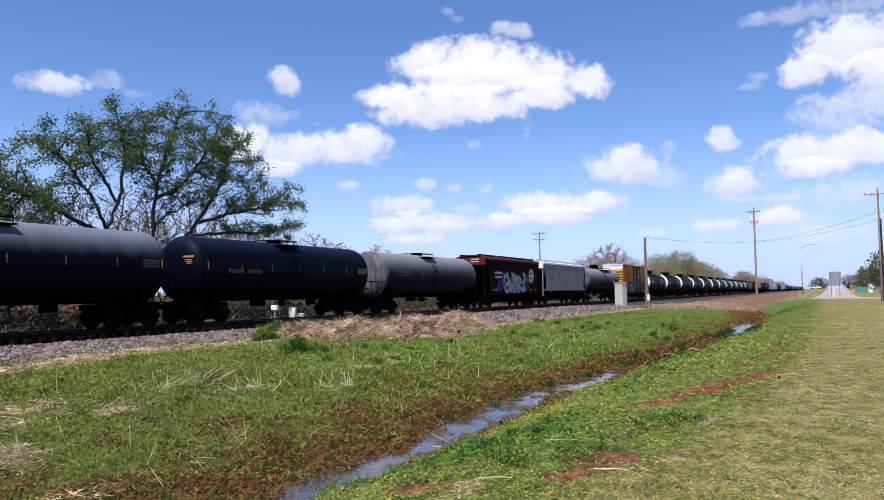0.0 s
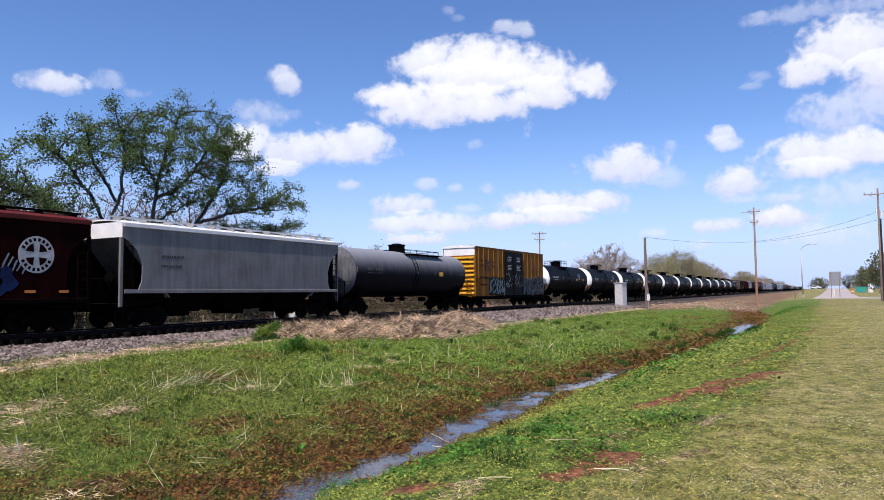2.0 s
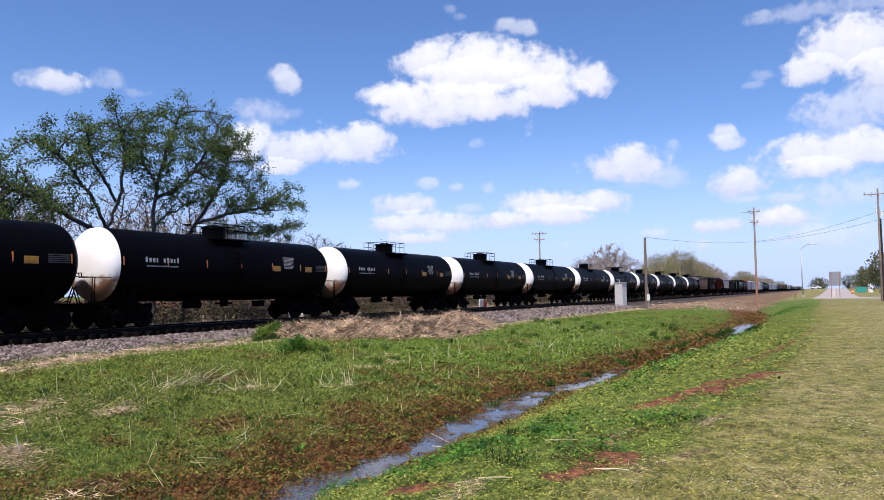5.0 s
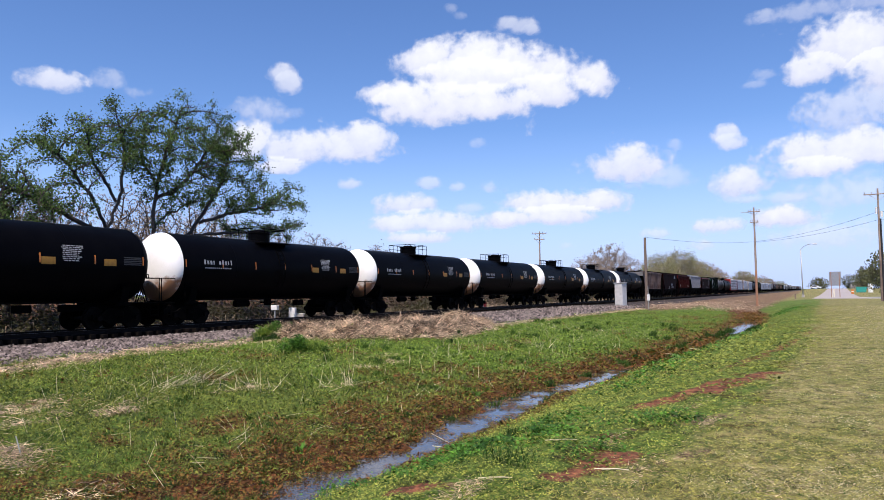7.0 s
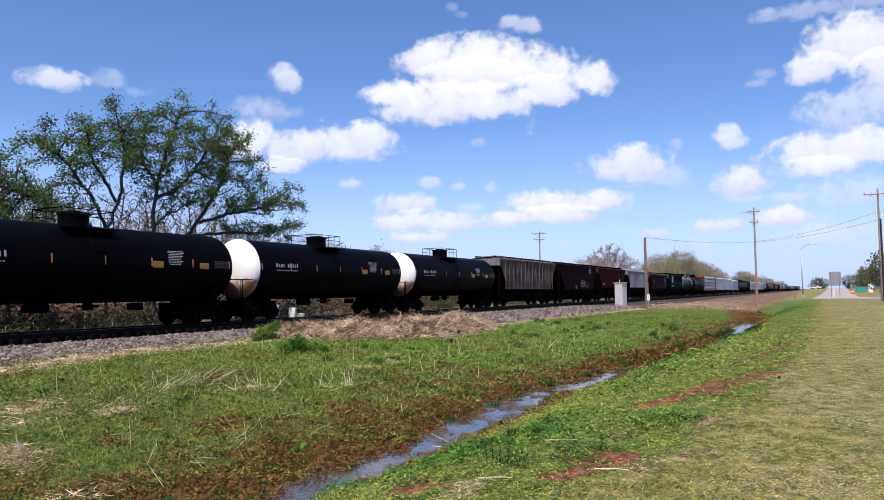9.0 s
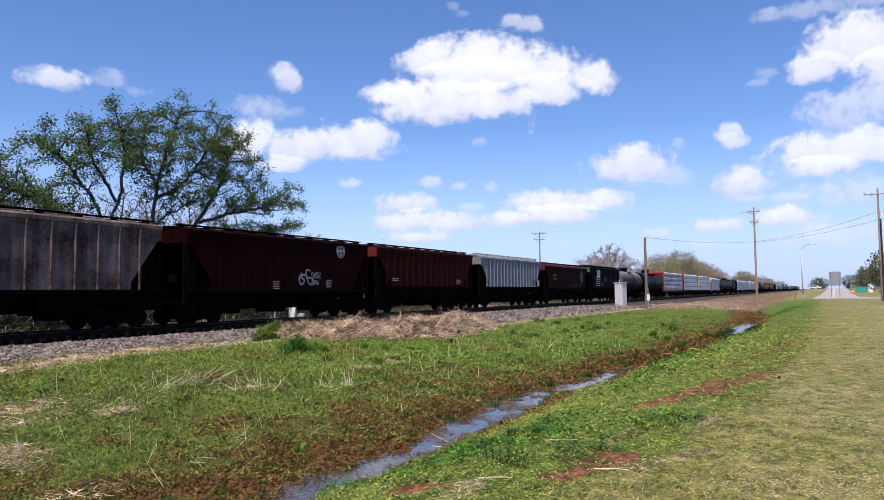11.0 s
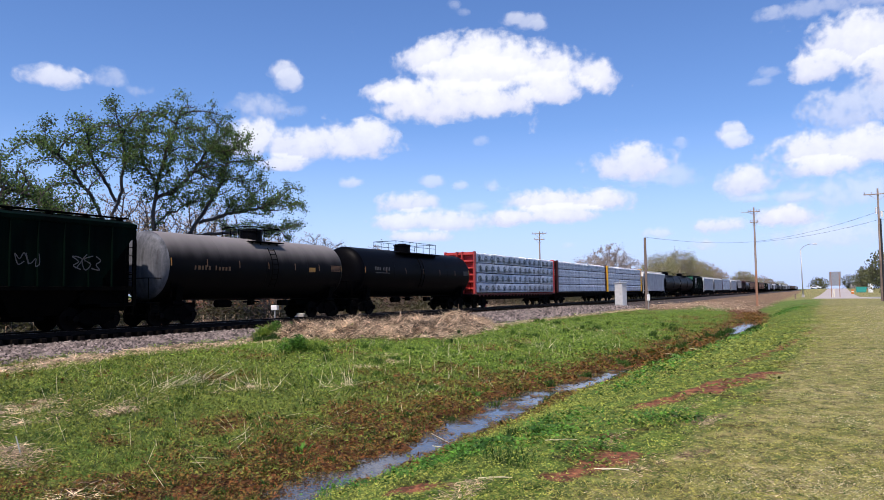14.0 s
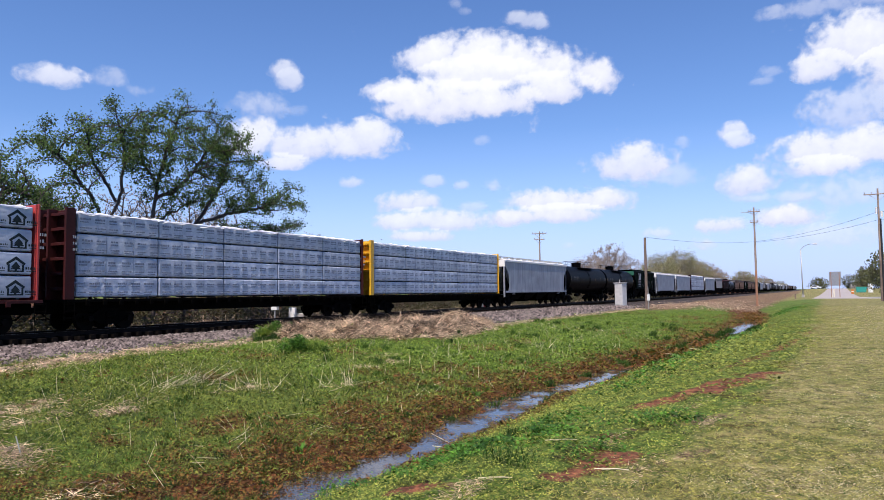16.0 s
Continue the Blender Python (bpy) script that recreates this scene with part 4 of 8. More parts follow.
def strew():
    g = np.random.default_rng(21)
    # the swath along the foot of the ballast and the heaped mound
    x = np.concatenate([g.uniform(6, 23, 26000), g.uniform(21, 37, 40000), g.uniform(36, 70, 12000), g.normal(92, 13, 12000)])
    u = g.uniform(-0.1, 1.1, len(x))
    y = np.where(x < 75, straw_near(x) + u * (straw_far(x) - straw_near(x)), g.normal(12.5, 3.4, len(x)))
    straw = zones(x, y)[2]
    heap = heaped(x, y)
    k = (g.uniform(0, 1, len(x)) < straw) & (grainy(x, y, 1.6, 4.0) > g.uniform(0.05, 0.55, len(x)))
    x, y, heap = x[k], y[k], heap[k]
    lump = 0.02 + 0.26 * heap * grainy(x, y, 2.4, 4.0)
    along = g.uniform(0, 6.28, len(x))
    straws("dry_straw_swath", "heaped dry straw along the ballast edge", M_STRAW, g, x, y, 0.20 + 0.18 * np.clip(heap * 2, 0, 1), 0.014, lump, 0.2 + 0.2 * np.clip(heap * 2, 0, 1), dirs=along)
    # Dark stalks in random patches stand in for shadows between the lumps.
    k = (heap > 0.15) & (grainy(x, y, 1.3, 91.0) > 0.5) & (g.uniform(0, 1, len(x)) < 0.55)
    straws("rotten_straw", "dark straw painting shade in patches of the heap", M_THICKET, g, x[k], y[k], 0.34, 0.016, 0.24 * heap[k], 0.35)
    # dead patches on the bank and the verge: centre, spread and number
    px, py = [], []
    for cx, cy, sx, sy, n in DEAD:
        px.append(g.normal(cx, sx, n))
        py.append(g.normal(cy, sy, n))
    x, y = np.concatenate(px), np.concatenate(py)
    straws("dead_grass_patches", "flattened patches of dead pale grass", M_STRAW, g, x, y, 0.17, 0.0055, 0.05, 0.25)
    px, py = [], []
    for cx, cy, sx, sy, n in ((9.1, 1.25, 0.25, 0.06, 260), (5.1, 2.6, 0.2, 0.07, 420), (7.6, 2.0, 0.22, 0.06, 160), (6.6, 1.4, 0.4, 0.08, 120), (6.2, 0.4, 0.4, 0.1, 90), (10.4, 1.6, 0.4, 0.06, 120)):
        px.append(g.normal(cx, sx, n))
        py.append(g.normal(cy, sy, n))
    straws("mown_straw_patches", "small mats of cut straw on the verge", M_STRAW, g, np.concatenate(px), np.concatenate(py), 0.07, 0.0025, 0.02, 0.2)
    x, y = g.uniform(6, 40, 1000), g.uniform(7, 18, 1000)
    straws("dry_stalks", "single pale dry stalks standing in the grass", M_REED, g, x, y, 0.36, 0.0065, 0.02, 0.7)
    for cx, cy, n, l in ((11.2, 12.8, 60, 0.6), (12.2, 12.9, 30, 0.5), (11.9, 10.9, 26, 0.55), (13.6, 9.9, 30, 0.5), (18.9, 15.6, 40, 0.6), (20.5, 10.8, 16, 0.5), (25.5, 9.4, 14, 0.7)):
        x, y = g.normal(cx, 0.35, n), g.normal(cy, 0.25, n)
        straws("dry_stalk_tuft", "loose sheaf of pale dry stalks leaning over", M_REED, g, x, y, l, 0.008, 0.03, 0.55, dirs=g.normal(-0.5 + (cx % 1.0) * 2, 0.7, n))


def strew_stones():
    g = np.random.default_rng(31)
    n = 46000
    x = 5 + 75 * g.uniform(0, 1, n) ** 1.6
    y = straw_far(x) - 1.0 + (26.35 - straw_far(x)) * g.uniform(0, 1, n)
    _, _, straw, ballast, _, _ = zones(x, y)
    k = g.uniform(0, 1, n) < ballast * (1 - 0.7 * straw) + 0.02
    x, y = x[k], y[k]
    n = len(x)
    s = g.uniform(0.03, 0.095, (n, 1)) * np.clip(np.hypot(x, y) / 30, 0.9, 1.7)[:, None]
    c = np.stack([x, y, height(x, y) - 0.01], 1)
    dirs = np.array([[1, 0, 0], [0, 1, 0], [-1, 0, 0], [0, -1, 0], [0.2, 0.1, 0.75]], float)
    v = (c[:, None] + dirs[None] * s[:, None] * g.uniform(0.6, 1.3, (n, 5, 1)) + g.normal(0, 0.3, (n, 5, 3)) * s[:, None]).reshape(-1, 3)
    tri = np.array([[0, 1, 4], [1, 2, 4], [2, 3, 4], [3, 0, 4]])
    f = (np.arange(n)[:, None, None] * 5 + tri[None]).reshape(-1, 3)
    tagged(new("ballast_stones", bulk_mesh("ballast_stones", v, f, M_STONE)), "loose grey ballast stones beside the rails", "ballast", kind="stuff")


sow()
strew()
strew_stones()


# ---- the train ----
def flat_poly(sh, pts, y, t=0.006):
    """A thin painted shape on a car side that faces -y; pts are (x, z)."""
    n = len(pts)
    vs = [(p[0], y, p[1]) for p in pts] + [(p[0], y - t, p[1]) for p in pts]
    return sh.add(vs, [tuple(range(n, 2 * n))] + [(i, (i + 1) % n, n + (i + 1) % n, n + i) for i in range(n)])


def bars(sh, x, z, w, rows, y, h=0.09, gap=0.07, seed=1, letter=0.1):
    """Unreadable stencilled lines: rows of short upright bars joined by stubs."""
    r = random.Random(seed)
    def box(a, b, c, d, k=0):
        flat_poly(sh, [(a, c), (b, c), (b, d), (a, d)], y - 0.001 * k)
    for k in range(rows):
        px = x
        while px < x + w * (1 if k == 0 else r.uniform(0.7, 1.0)):
            lw = letter * r.uniform(0.3, 0.7)
            box(px, px + lw, z + h * r.choice((0, 0, 0.12)), z + h * r.uniform(0.82, 1.0))
            px += lw + letter * r.uniform(0.22, 0.45)
        z -= h + gap
    return sh


def stroke(sh, pts, w, y):
    """A painted line of even width on a car side."""
    for i, ((x0, z0), (x1, z1)) in enumerate(zip(pts, pts[1:])):
        d = Vector((x1 - x0, z1 - z0))
        if d.length < 1e-4:
            continue
        d.normalize()
        nx, nz = -d.y * w / 2, d.x * w / 2
        ex, ez = d.x * w * 0.3, d.y * w * 0.3
        flat_poly(sh, [(x0 + nx - ex, z0 + nz - ez), (x0 - nx - ex, z0 - nz - ez), (x1 - nx + ex, z1 - nz + ez), (x1 + nx + ex, z1 + nz + ez)], y - 0.002 * (i % 3))
    return sh


def ring_patch(sh, R, zc, x0, x1, a0, a1, n=4):
    """A painted panel on a round tank side facing -y; angles from straight up."""
    l = [(x0, -R * math.sin(radians(a0 + (a1 - a0) * k / n)), zc + R * math.cos(radians(a0 + (a1 - a0) * k / n))) for k in range(n + 1)]
    r = [(x1, p[1], p[2]) for p in l]
    return sh.strip(l, r)


BOGIE = {}


def bogie_shapes():
    ring = [(-1.15, 0.42), (-1.15, 0.60), (-0.72, 0.66), (-0.45, 0.86), (0.45, 0.86), (0.72, 0.66), (1.15, 0.60), (1.15, 0.42), (0.70, 0.40), (0.42, 0.22), (-0.42, 0.22), (-0.70, 0.40)]
    fr = Shape().prism(ring, "y", -0.06, 0.06)
    bo = Shape().box(-0.22, 0.22, -1.15, 1.15, 0.48, 0.74, 0.03).rod((0, 0, 0.7), (0, 0, 0.86), 0.2, n=12)
    sp = Shape()
    for x in (-0.16, 0, 0.16):
        sp.rod((x, 0, 0.27), (x, 0, 0.5), 0.085, n=8)
    ws = Shape().rod((0, -1.12, 0), (0, 1.12, 0), 0.075, n=10)
    for s in (-1, 1):
        ws.rod((0, s * 0.68, 0), (0, s * 0.71, 0), 0.49, n=18)
        ws.rod((0, s * 0.71, 0), (0, s * 0.82, 0), 0.46, 0.455, n=18)
        ws.rod((0, s * 0.82, 0), (0, s * 0.86, 0), 0.16, n=12)
        ws.rod((0, s * 1.08, 0), (0, s * 1.18, 0), 0.12, n=12)
    BOGIE["side"], BOGIE["bogie"] = mesh_of("side_frame", fr, M_SOOTSHADE), mesh_of("bogie", bo, M_SOOTSHADE)
    BOGIE["spring"], BOGIE["wheelset"] = mesh_of("spring_nest", sp, M_SOOTSHADE), mesh_of("wheelset", ws, M_WHEEL)
    cp = Shape().box(-0.05, 0.52, -0.11, 0.11, 0.72, 0.95, 0.03).box(0.46, 0.66, -0.17, 0.10, 0.68, 0.98, 0.04)
    BOGIE["coupler"] = mesh_of("coupler", cp, M_SOOTSHADE)
    hose = Shape().path([(0.1, -0.35, 0.75), (0.35, -0.36, 0.5), (0.6, -0.3, 0.45)], 0.03)
    BOGIE["hose"] = mesh_of("brake_hose", hose, M_SOOTSHADE)


bogie_shapes()


def running_gear(car, half, inset):
    """Two bogies, couplers and hoses under a car that reaches half a length either way."""
    for s in (-1, 1):
        bg = share("bogie", BOGIE["bogie"], car, pose(s * (half - inset), 0, 0))
        for y in (-1.02, 1.02):
            share("side_frame", BOGIE["side"], bg, pose(0, y, 0))
            share("spring_nest", BOGIE["spring"], bg, pose(0, y, 0))
        for x in (-0.89, 0.89):
            share("wheelset", BOGIE["wheelset"], bg, pose(x, 0, 0.46))
        share("coupler", BOGIE["coupler"], car, pose(s * half, 0, 0, 0, 0, 0 if s > 0 else 180))
        share("brake_hose", BOGIE["hose"], car, pose(s * half, 0, 0, 0, 0, 0 if s > 0 else 180))


def ladder(sh, x, y, z0, z1, w=0.42, r=0.018, along="x"):
    ends = ((x - w / 2, y), (x + w / 2, y)) if along == "x" else ((x, y - w / 2), (x, y + w / 2))
    for a, b in ends:
        sh.rod((a, b, z0), (a, b, z1), r, n=6)
    k = max(2, round((z1 - z0) / 0.36))
    for i in range(k + 1):
        z = z0 + (z1 - z0) * (i + 0.3) / (k + 0.6)
        sh.rod((*ends[0], z), (*ends[1], z), r * 0.9, n=6)
    return sh


def tank_car(label, span, body, left_head, right_head, R=1.58, zc=2.68, fittings="railed", marks="amber", group="tank cars of the train", gap=0.95, dome_at=-0.3):
    """span: the straight barrel's length."""
    h = span / 2
    car = thing("tank_car", label, "tank car", group)
    barrel = [(-h, R)] + [(-h + span * k / 12, R) for k in range(1, 12)] + [(h, R)]
    part("barrel", Shape().lathe(barrel, 0, zc, 56), body, car, "", True)
    prof = [(0.0, R)] + [(0.62 * math.sin(radians(a)), R * math.cos(radians(a)) ** 0.8 if a < 90 else 0.0) for a in (12, 25, 38, 50, 62, 73, 82, 88, 90)]
    part("head", Shape().lathe([(-h - x, r) for x, r in prof], 0, zc, 56), left_head, car, "rounded end, rust-streaked below" if left_head is M_HEADWHITE else "", True)
    part("head", Shape().lathe([(h + x, r) for x, r in prof], 0, zc, 56), right_head, car, "", True)
    for x in (-h * 0.52, -h * 0.02, h * 0.5):
        part("weld_seam", Shape().lathe([(x - 0.03, R + 0.001), (x - 0.012, R + 0.007), (x + 0.012, R + 0.007), (x + 0.03, R + 0.001)], 0, zc, 48), body, car, "", True)
    ends = h + 0.62
    half = h + gap
    for s in (-1, 1):
        sill = Shape().box(min(s * (h - 2.6), s * half), max(s * (h - 2.6), s * half), -0.32, 0.32, 0.74, 1.02, 0.02)
        part("stub_sill", sill, M_SOOTSHADE, car)
        sad = Shape().prism([(-1.3, 1.0), (1.3, 1.0), (1.45, 1.75), (1.28, 1.72), (0.9, 1.36), (0, 1.16), (-0.9, 1.36), (-1.28, 1.72), (-1.45, 1.75)], "x", s * (h - 0.75) - 0.18, s * (h - 0.75) + 0.18)
        part("saddle", sad, M_SOOTSHADE, car)
        pf = Shape().box(min(s * (ends - 0.35), s * half), max(s * (ends - 0.35), s * half), -1.35, 1.35, 1.02, 1.07, 0.01)
        part("end_platform", pf, M_SOOTSHADE, car)
        xr = s * (half - 0.06)
        part("end_handrail", Shape().tube([(xr, -1.32, 1.05), (xr, -1.32, 2.10), (xr, -1.28, 2.12), (xr, -0.5, 2.12), (xr, -0.48, 2.3), (xr, 0.48, 2.3), (xr, 0.5, 2.12), (xr, 1.28, 2.12), (xr, 1.32, 2.10), (xr, 1.32, 1.05)], 0.022), M_SOOTSHADE, car)
        part("side_handrail", Shape().tube([(xr, -1.32, 2.12), (s * (h - 0.22), -1.33, 2.12), (s * (h - 0.25), -1.36, 2.08), (s * (h - 0.25), -1.4, 1.3)], 0.022), M_SOOTSHADE, car)
        part("brake_lever", Shape().tube([(xr, -0.45, 1.05), (xr, -0.1, 1.75), (xr, 0.25, 1.05)], 0.028), M_SOOTSHADE, car)
        part("corner_step", ladder(Shape(), s * (half - 0.35), -1.38, 0.45, 1.05), M_SOOTSHADE, car)
        for y in (-1.25, 1.25):
            part("jacking_pad", Shape().box(s * (h - 0.75) - 0.3, s * (h - 0.75) + 0.3, y - 0.12, y + 0.12, 0.95, 1.1, 0.02), M_SOOTSHADE, car)
    bw = Shape().rod((0.4, 0.0, zc - R - 0.32), (0.4, 0.0, zc - R + 0.1), 0.2, n=12).box(0.1, 0.7, -0.3, 0.3, zc - R - 0.2, zc - R - 0.12)
    part("bottom_outlet", bw, M_SOOTSHADE, car)
    pipe = Shape().path([(-h + 2.4, -1.05, 1.12), (h - 2.4, -1.05, 1.12)], 0.025).rod((-2.6, -0.55, 0.92), (-1.7, -0.55, 0.92), 0.18, n=10).box(1.9, 2.5, -0.8, -0.45, 0.75, 1.05, 0.03)
    part("brake_rigging", pipe, M_SOOTSHADE, car)
    top = zc + R
    xd = dome_at
    dome = Shape()
    dome.rod((xd, 0, top - 0.25), (xd, 0, top + 0.42), 0.58, n=22).rod((xd, 0, top + 0.42), (xd, 0, top + 0.50), 0.64, 0.62, n=22)
    dome.rod((xd, 0, top + 0.50), (xd, 0, top + 0.58), 0.40, 0.3, n=18)
    if fittings == "low":
        dome = Shape().rod((xd, 0, top - 0.2), (xd, 0, top + 0.12), 0.42, n=20).rod((xd, 0, top + 0.12), (xd, 0, top + 0.17), 0.46, 0.38, n=20)
    part("manway_dome", dome, M_BLACK, car)
    cage = Shape()
    w, l = 0.72, 1.15
    zt = top + {"railed": 0.58, "long": 0.62, "low": 0.10, "walk": 0.12}[fittings]
    x0, x1 = {"railed": (xd - l, xd + l), "long": (xd - 2.3, xd + 3.4), "low": (xd - 0.9, xd + 0.9), "walk": (xd - 0.4, xd + 4.6)}[fittings]
    for y in (-0.98, 0.98):
        deck = Shape()
        deck.box(x0, x1, y - 0.28, y + 0.28, top - 0.22, top - 0.18)
        for x in np.linspace(x0 + 0.2, x1 - 0.2, 4):
            deck.rod((x, y, top - 0.2), (x, y * 0.9, top - 0.55), 0.03, n=6)
        part("top_platform", deck, M_SOOTSHADE, car)
    for y in (-w - 0.2, w + 0.2):
        for x in np.linspace(x0, x1, 5 if fittings == "railed" else 7):
            cage.rod((x, y, top - 0.22), (x, y, zt), 0.017, n=6)
        for z in (zt, (top + zt) / 2):
            cage.rod((x0, y, z), (x1, y, z), 0.017, n=6)
    for x in (x0, x1):
        cage.rod((x, -w - 0.2, zt), (x, w + 0.2, zt), 0.022, n=6)
    part("top_railing", cage, M_SOOTSHADE, car)
    lad = part("side_ladder", Shape().tube([(xd - 0.22, -(R + 0.12) * math.sin(radians(q)), zc + (R + 0.12) * math.cos(radians(q))) for q in range(52, 128, 8)], 0.02), M_SOOTSHADE, car)
    part("ladder_rail", Shape().tube([(xd + 0.22, -(R + 0.12) * math.sin(radians(q)), zc + (R + 0.12) * math.cos(radians(q))) for q in range(52, 128, 8)], 0.02), M_SOOTSHADE, lad)
    rung = mesh_of("rung", Shape().rod((-0.22, 0, 0), (0.22, 0, 0), 0.016, n=6), M_SOOTSHADE)
    for q in range(56, 124, 9):
        share("rung", rung, lad, Matrix.Translation((xd, -(R + 0.12) * math.sin(radians(q)), zc + (R + 0.12) * math.cos(radians(q)))))
    r = R + 0.008
    num = Shape()
    rng = random.Random(int(span * 100) + len(label))
    if marks != "faded":
        x = -h + 1.2
        for k in range(10):
            if k != 4:
                ring_patch(num, r, zc, x, x + rng.uniform(0.07, 0.12), 78.0 + rng.choice((0, 0, 1.5)), 86.0)
            x += 0.185
        for k in range(14):
            ring_patch(num, r, zc, -h + 1.25 + k * 0.12, -h + 1.33 + k * 0.12, 91, 93, 1)
        tagged(part("stencilled_number", num, M_STENCIL if marks == "amber" else M_FADEDWHITE, car), "illegible white stencilled bars", kind="stuff")
    else:
        x = -h + 1.4
        for k in range(11):
            if k != 5:
                ring_patch(num, r, zc, x, x + rng.uniform(0.08, 0.15), 89 + rng.choice((0, 1, 2)), 97)
            x += 0.21
        tagged(part("stencilled_number", num, M_FADED, car), "faded amber stencilled bars", kind="stuff")
    if marks == "amber":
        for x in (h * 0.34, h * 0.72):
            part("marking_panel", ring_patch(Shape(), r, zc, x, x + 0.55, 84, 94), M_PLACARD, car, "amber rectangular panel")
        block = Shape()
        for k in range(9):
            x = h * 0.46 + rng.uniform(0, 0.08)
            while x < h * 0.46 + 0.85 - 0.03 * k:
                lw = rng.uniform(0.03, 0.16)
                ring_patch(block, r, zc, x, x + lw, 66 + k * 2.7, 67.3 + k * 2.7, 1)
                x += lw + rng.uniform(0.02, 0.05)
        part("stencil_block", block, M_STENCIL, car, "rows of small white stencil bars")
    elif marks == "yellow":
        part("marking_panel", ring_patch(Shape(), r, zc, h * 0.42, h * 0.42 + 0.6, 84, 95), M_BRIGHTYELLOW, car, "yellow rectangular panel")
    for x in np.linspace(-h + 0.1, h - 0.1, 7) if marks == "amber" else np.linspace(-h + 0.05, h - 0.05, 7):
        mark = M_CONSPIC if marks == "amber" else M_FADED if abs(x) < h - 0.5 else M_PLACARD
        part("reflector_strip", ring_patch(Shape(), r, zc, x, x + 0.06, 79, 92), mark, car)
    tab = Shape()
    for k in range(5):
        ring_patch(tab, r, zc, h - 1.0, h - 0.15, 80 + k * 2.6, 81.6 + k * 2.6, 1)
    part("stencil_table", tab, M_FADED if marks == "faded" else M_DIM, car, "dim stencilled table")
    running_gear(car, half, gap + 0.85)
    return car, half


def round_badge(sh, x, z, r, y):
    """A white ring with a plain cross in it."""
    k = 28
    for i in range(k):
        a, b = 2 * math.pi * i / k, 2 * math.pi * (i + 1) / k
        for r0, r1 in ((0.92 * r, r), (0.62 * r, 0.70 * r)):
            flat_poly(sh, [(x + r0 * math.cos(a), z + r0 * math.sin(a)), (x + r1 * math.cos(a), z + r1 * math.sin(a)), (x + r1 * math.cos(b), z + r1 * math.sin(b)), (x + r0 * math.cos(b), z + r0 * math.sin(b))], y)
        if i % 2:
            c0, c1 = a, a + (b - a) * 0.9
            flat_poly(sh, [(x + 0.75 * r * math.cos(c0), z + 0.75 * r * math.sin(c0)), (x + 0.87 * r * math.cos(c0), z + 0.87 * r * math.sin(c0)), (x + 0.87 * r * math.cos(c1), z + 0.87 * r * math.sin(c1)), (x + 0.75 * r * math.cos(c1), z + 0.75 * r * math.sin(c1))], y)
    for w, h in ((0.15, 0.6), (0.52, 0.13)):
        flat_poly(sh, [(x - w * r, z - h * r), (x + w * r, z - h * r), (x + w * r, z + h * r), (x - w * r, z + h * r)], y - (0.003 if w < 0.3 else 0))
    return sh


def solid_badge(car, x, z, r, y, pale, dark, label):
    """A pale disc with a ring of marks round it and a cross left open in the middle."""
    disc = [(x + r * math.cos(2 * math.pi * k / 32), z + r * math.sin(2 * math.pi * k / 32)) for k in range(32)]
    bd = part("round_badge", flat_poly(Shape(), disc, y), pale, car, label)
    marks, k = Shape(), 20
    for i in range(k):
        if i % 10 in (0, 9):
            continue
        a, b = 2 * math.pi * (i + 0.18) / k, 2 * math.pi * (i + 0.72) / k
        flat_poly(marks, [(x + q * r * math.cos(c), z + q * r * math.sin(c)) for q, c in ((0.72, a), (0.90, a), (0.90, b), (0.72, b))], y - 0.007)
    tagged(part("badge_ring", marks, dark, bd, "dark ring of unreadable marks"), kind="stuff")
    for c0 in (45, 135, 225, 315):
        c0 = radians(c0)
        q = [(x + 0.62 * r * math.cos(c0 + e), z + 0.62 * r * math.sin(c0 + e)) for e in (-0.48, -0.24, 0, 0.24, 0.48)]
        part("badge_quarter", flat_poly(Shape(), [(x + 0.20 * r * math.cos(c0), z + 0.20 * r * math.sin(c0))] + q, y - 0.007), dark, bd)
    return bd


GLYPHS = ([(0.05, 1.0), (0.42, 0.96), (0.34, 0.15), (0.0, 0.06), (-0.1, 0.45), (0.5, 0.5)], [(-0.02, 0.98), (0.08, 0.2), (0.3, 0.02), (0.2, 0.6), (0.56, 0.2), (0.6, 1.0)], [(0.02, 0.9), (0.3, 0.6), (0.1, 0.15), (0.4, 0.02), (0.5, 0.5), (0.3, 1.0), (0.6, 0.92)],
          [(0.1, 0.0), (0.0, 0.6), (0.3, 0.98), (0.5, 0.7), (0.1, 0.48), (0.6, 0.1)], [(0.42, 1.0), (0.1, 0.7), (0.3, 0.4), (0.0, 0.02), (0.5, 0.12)], [(0.6, 0.85), (0.2, 0.98), (0.0, 0.6), (0.45, 0.45), (0.3, 0.0), (-0.1, 0.2)],
          [(0.0, 0.1), (0.15, 1.0), (0.4, 0.5), (0.6, 0.95), (0.5, 0.05), (0.2, 0.3)], [(0.5, 0.05), (0.1, 0.3), (0.4, 0.6), (0.05, 0.95), (0.6, 0.8), (0.3, 0.2)], [(0.25, 0.98), (0.0, 0.6), (0.2, 0.05), (0.5, 0.4), (0.1, 0.7), (0.6, 0.9)])


def smooth_line(pts, k=5):
    """A curve through the points."""
    p = [Vector(q) for q in (pts[0], *pts, pts[-1])]
    out = []
    for a, b, c, d in zip(p, p[1:], p[2:], p[3:]):
        for i in range(k):
            t = i / k
            out.append(0.5 * (2 * b + (c - a) * t + (2 * a - 5 * b + 4 * c - d) * t * t + (3 * b - a - 3 * c + d) * t ** 3))
    return out + [p[-1]]


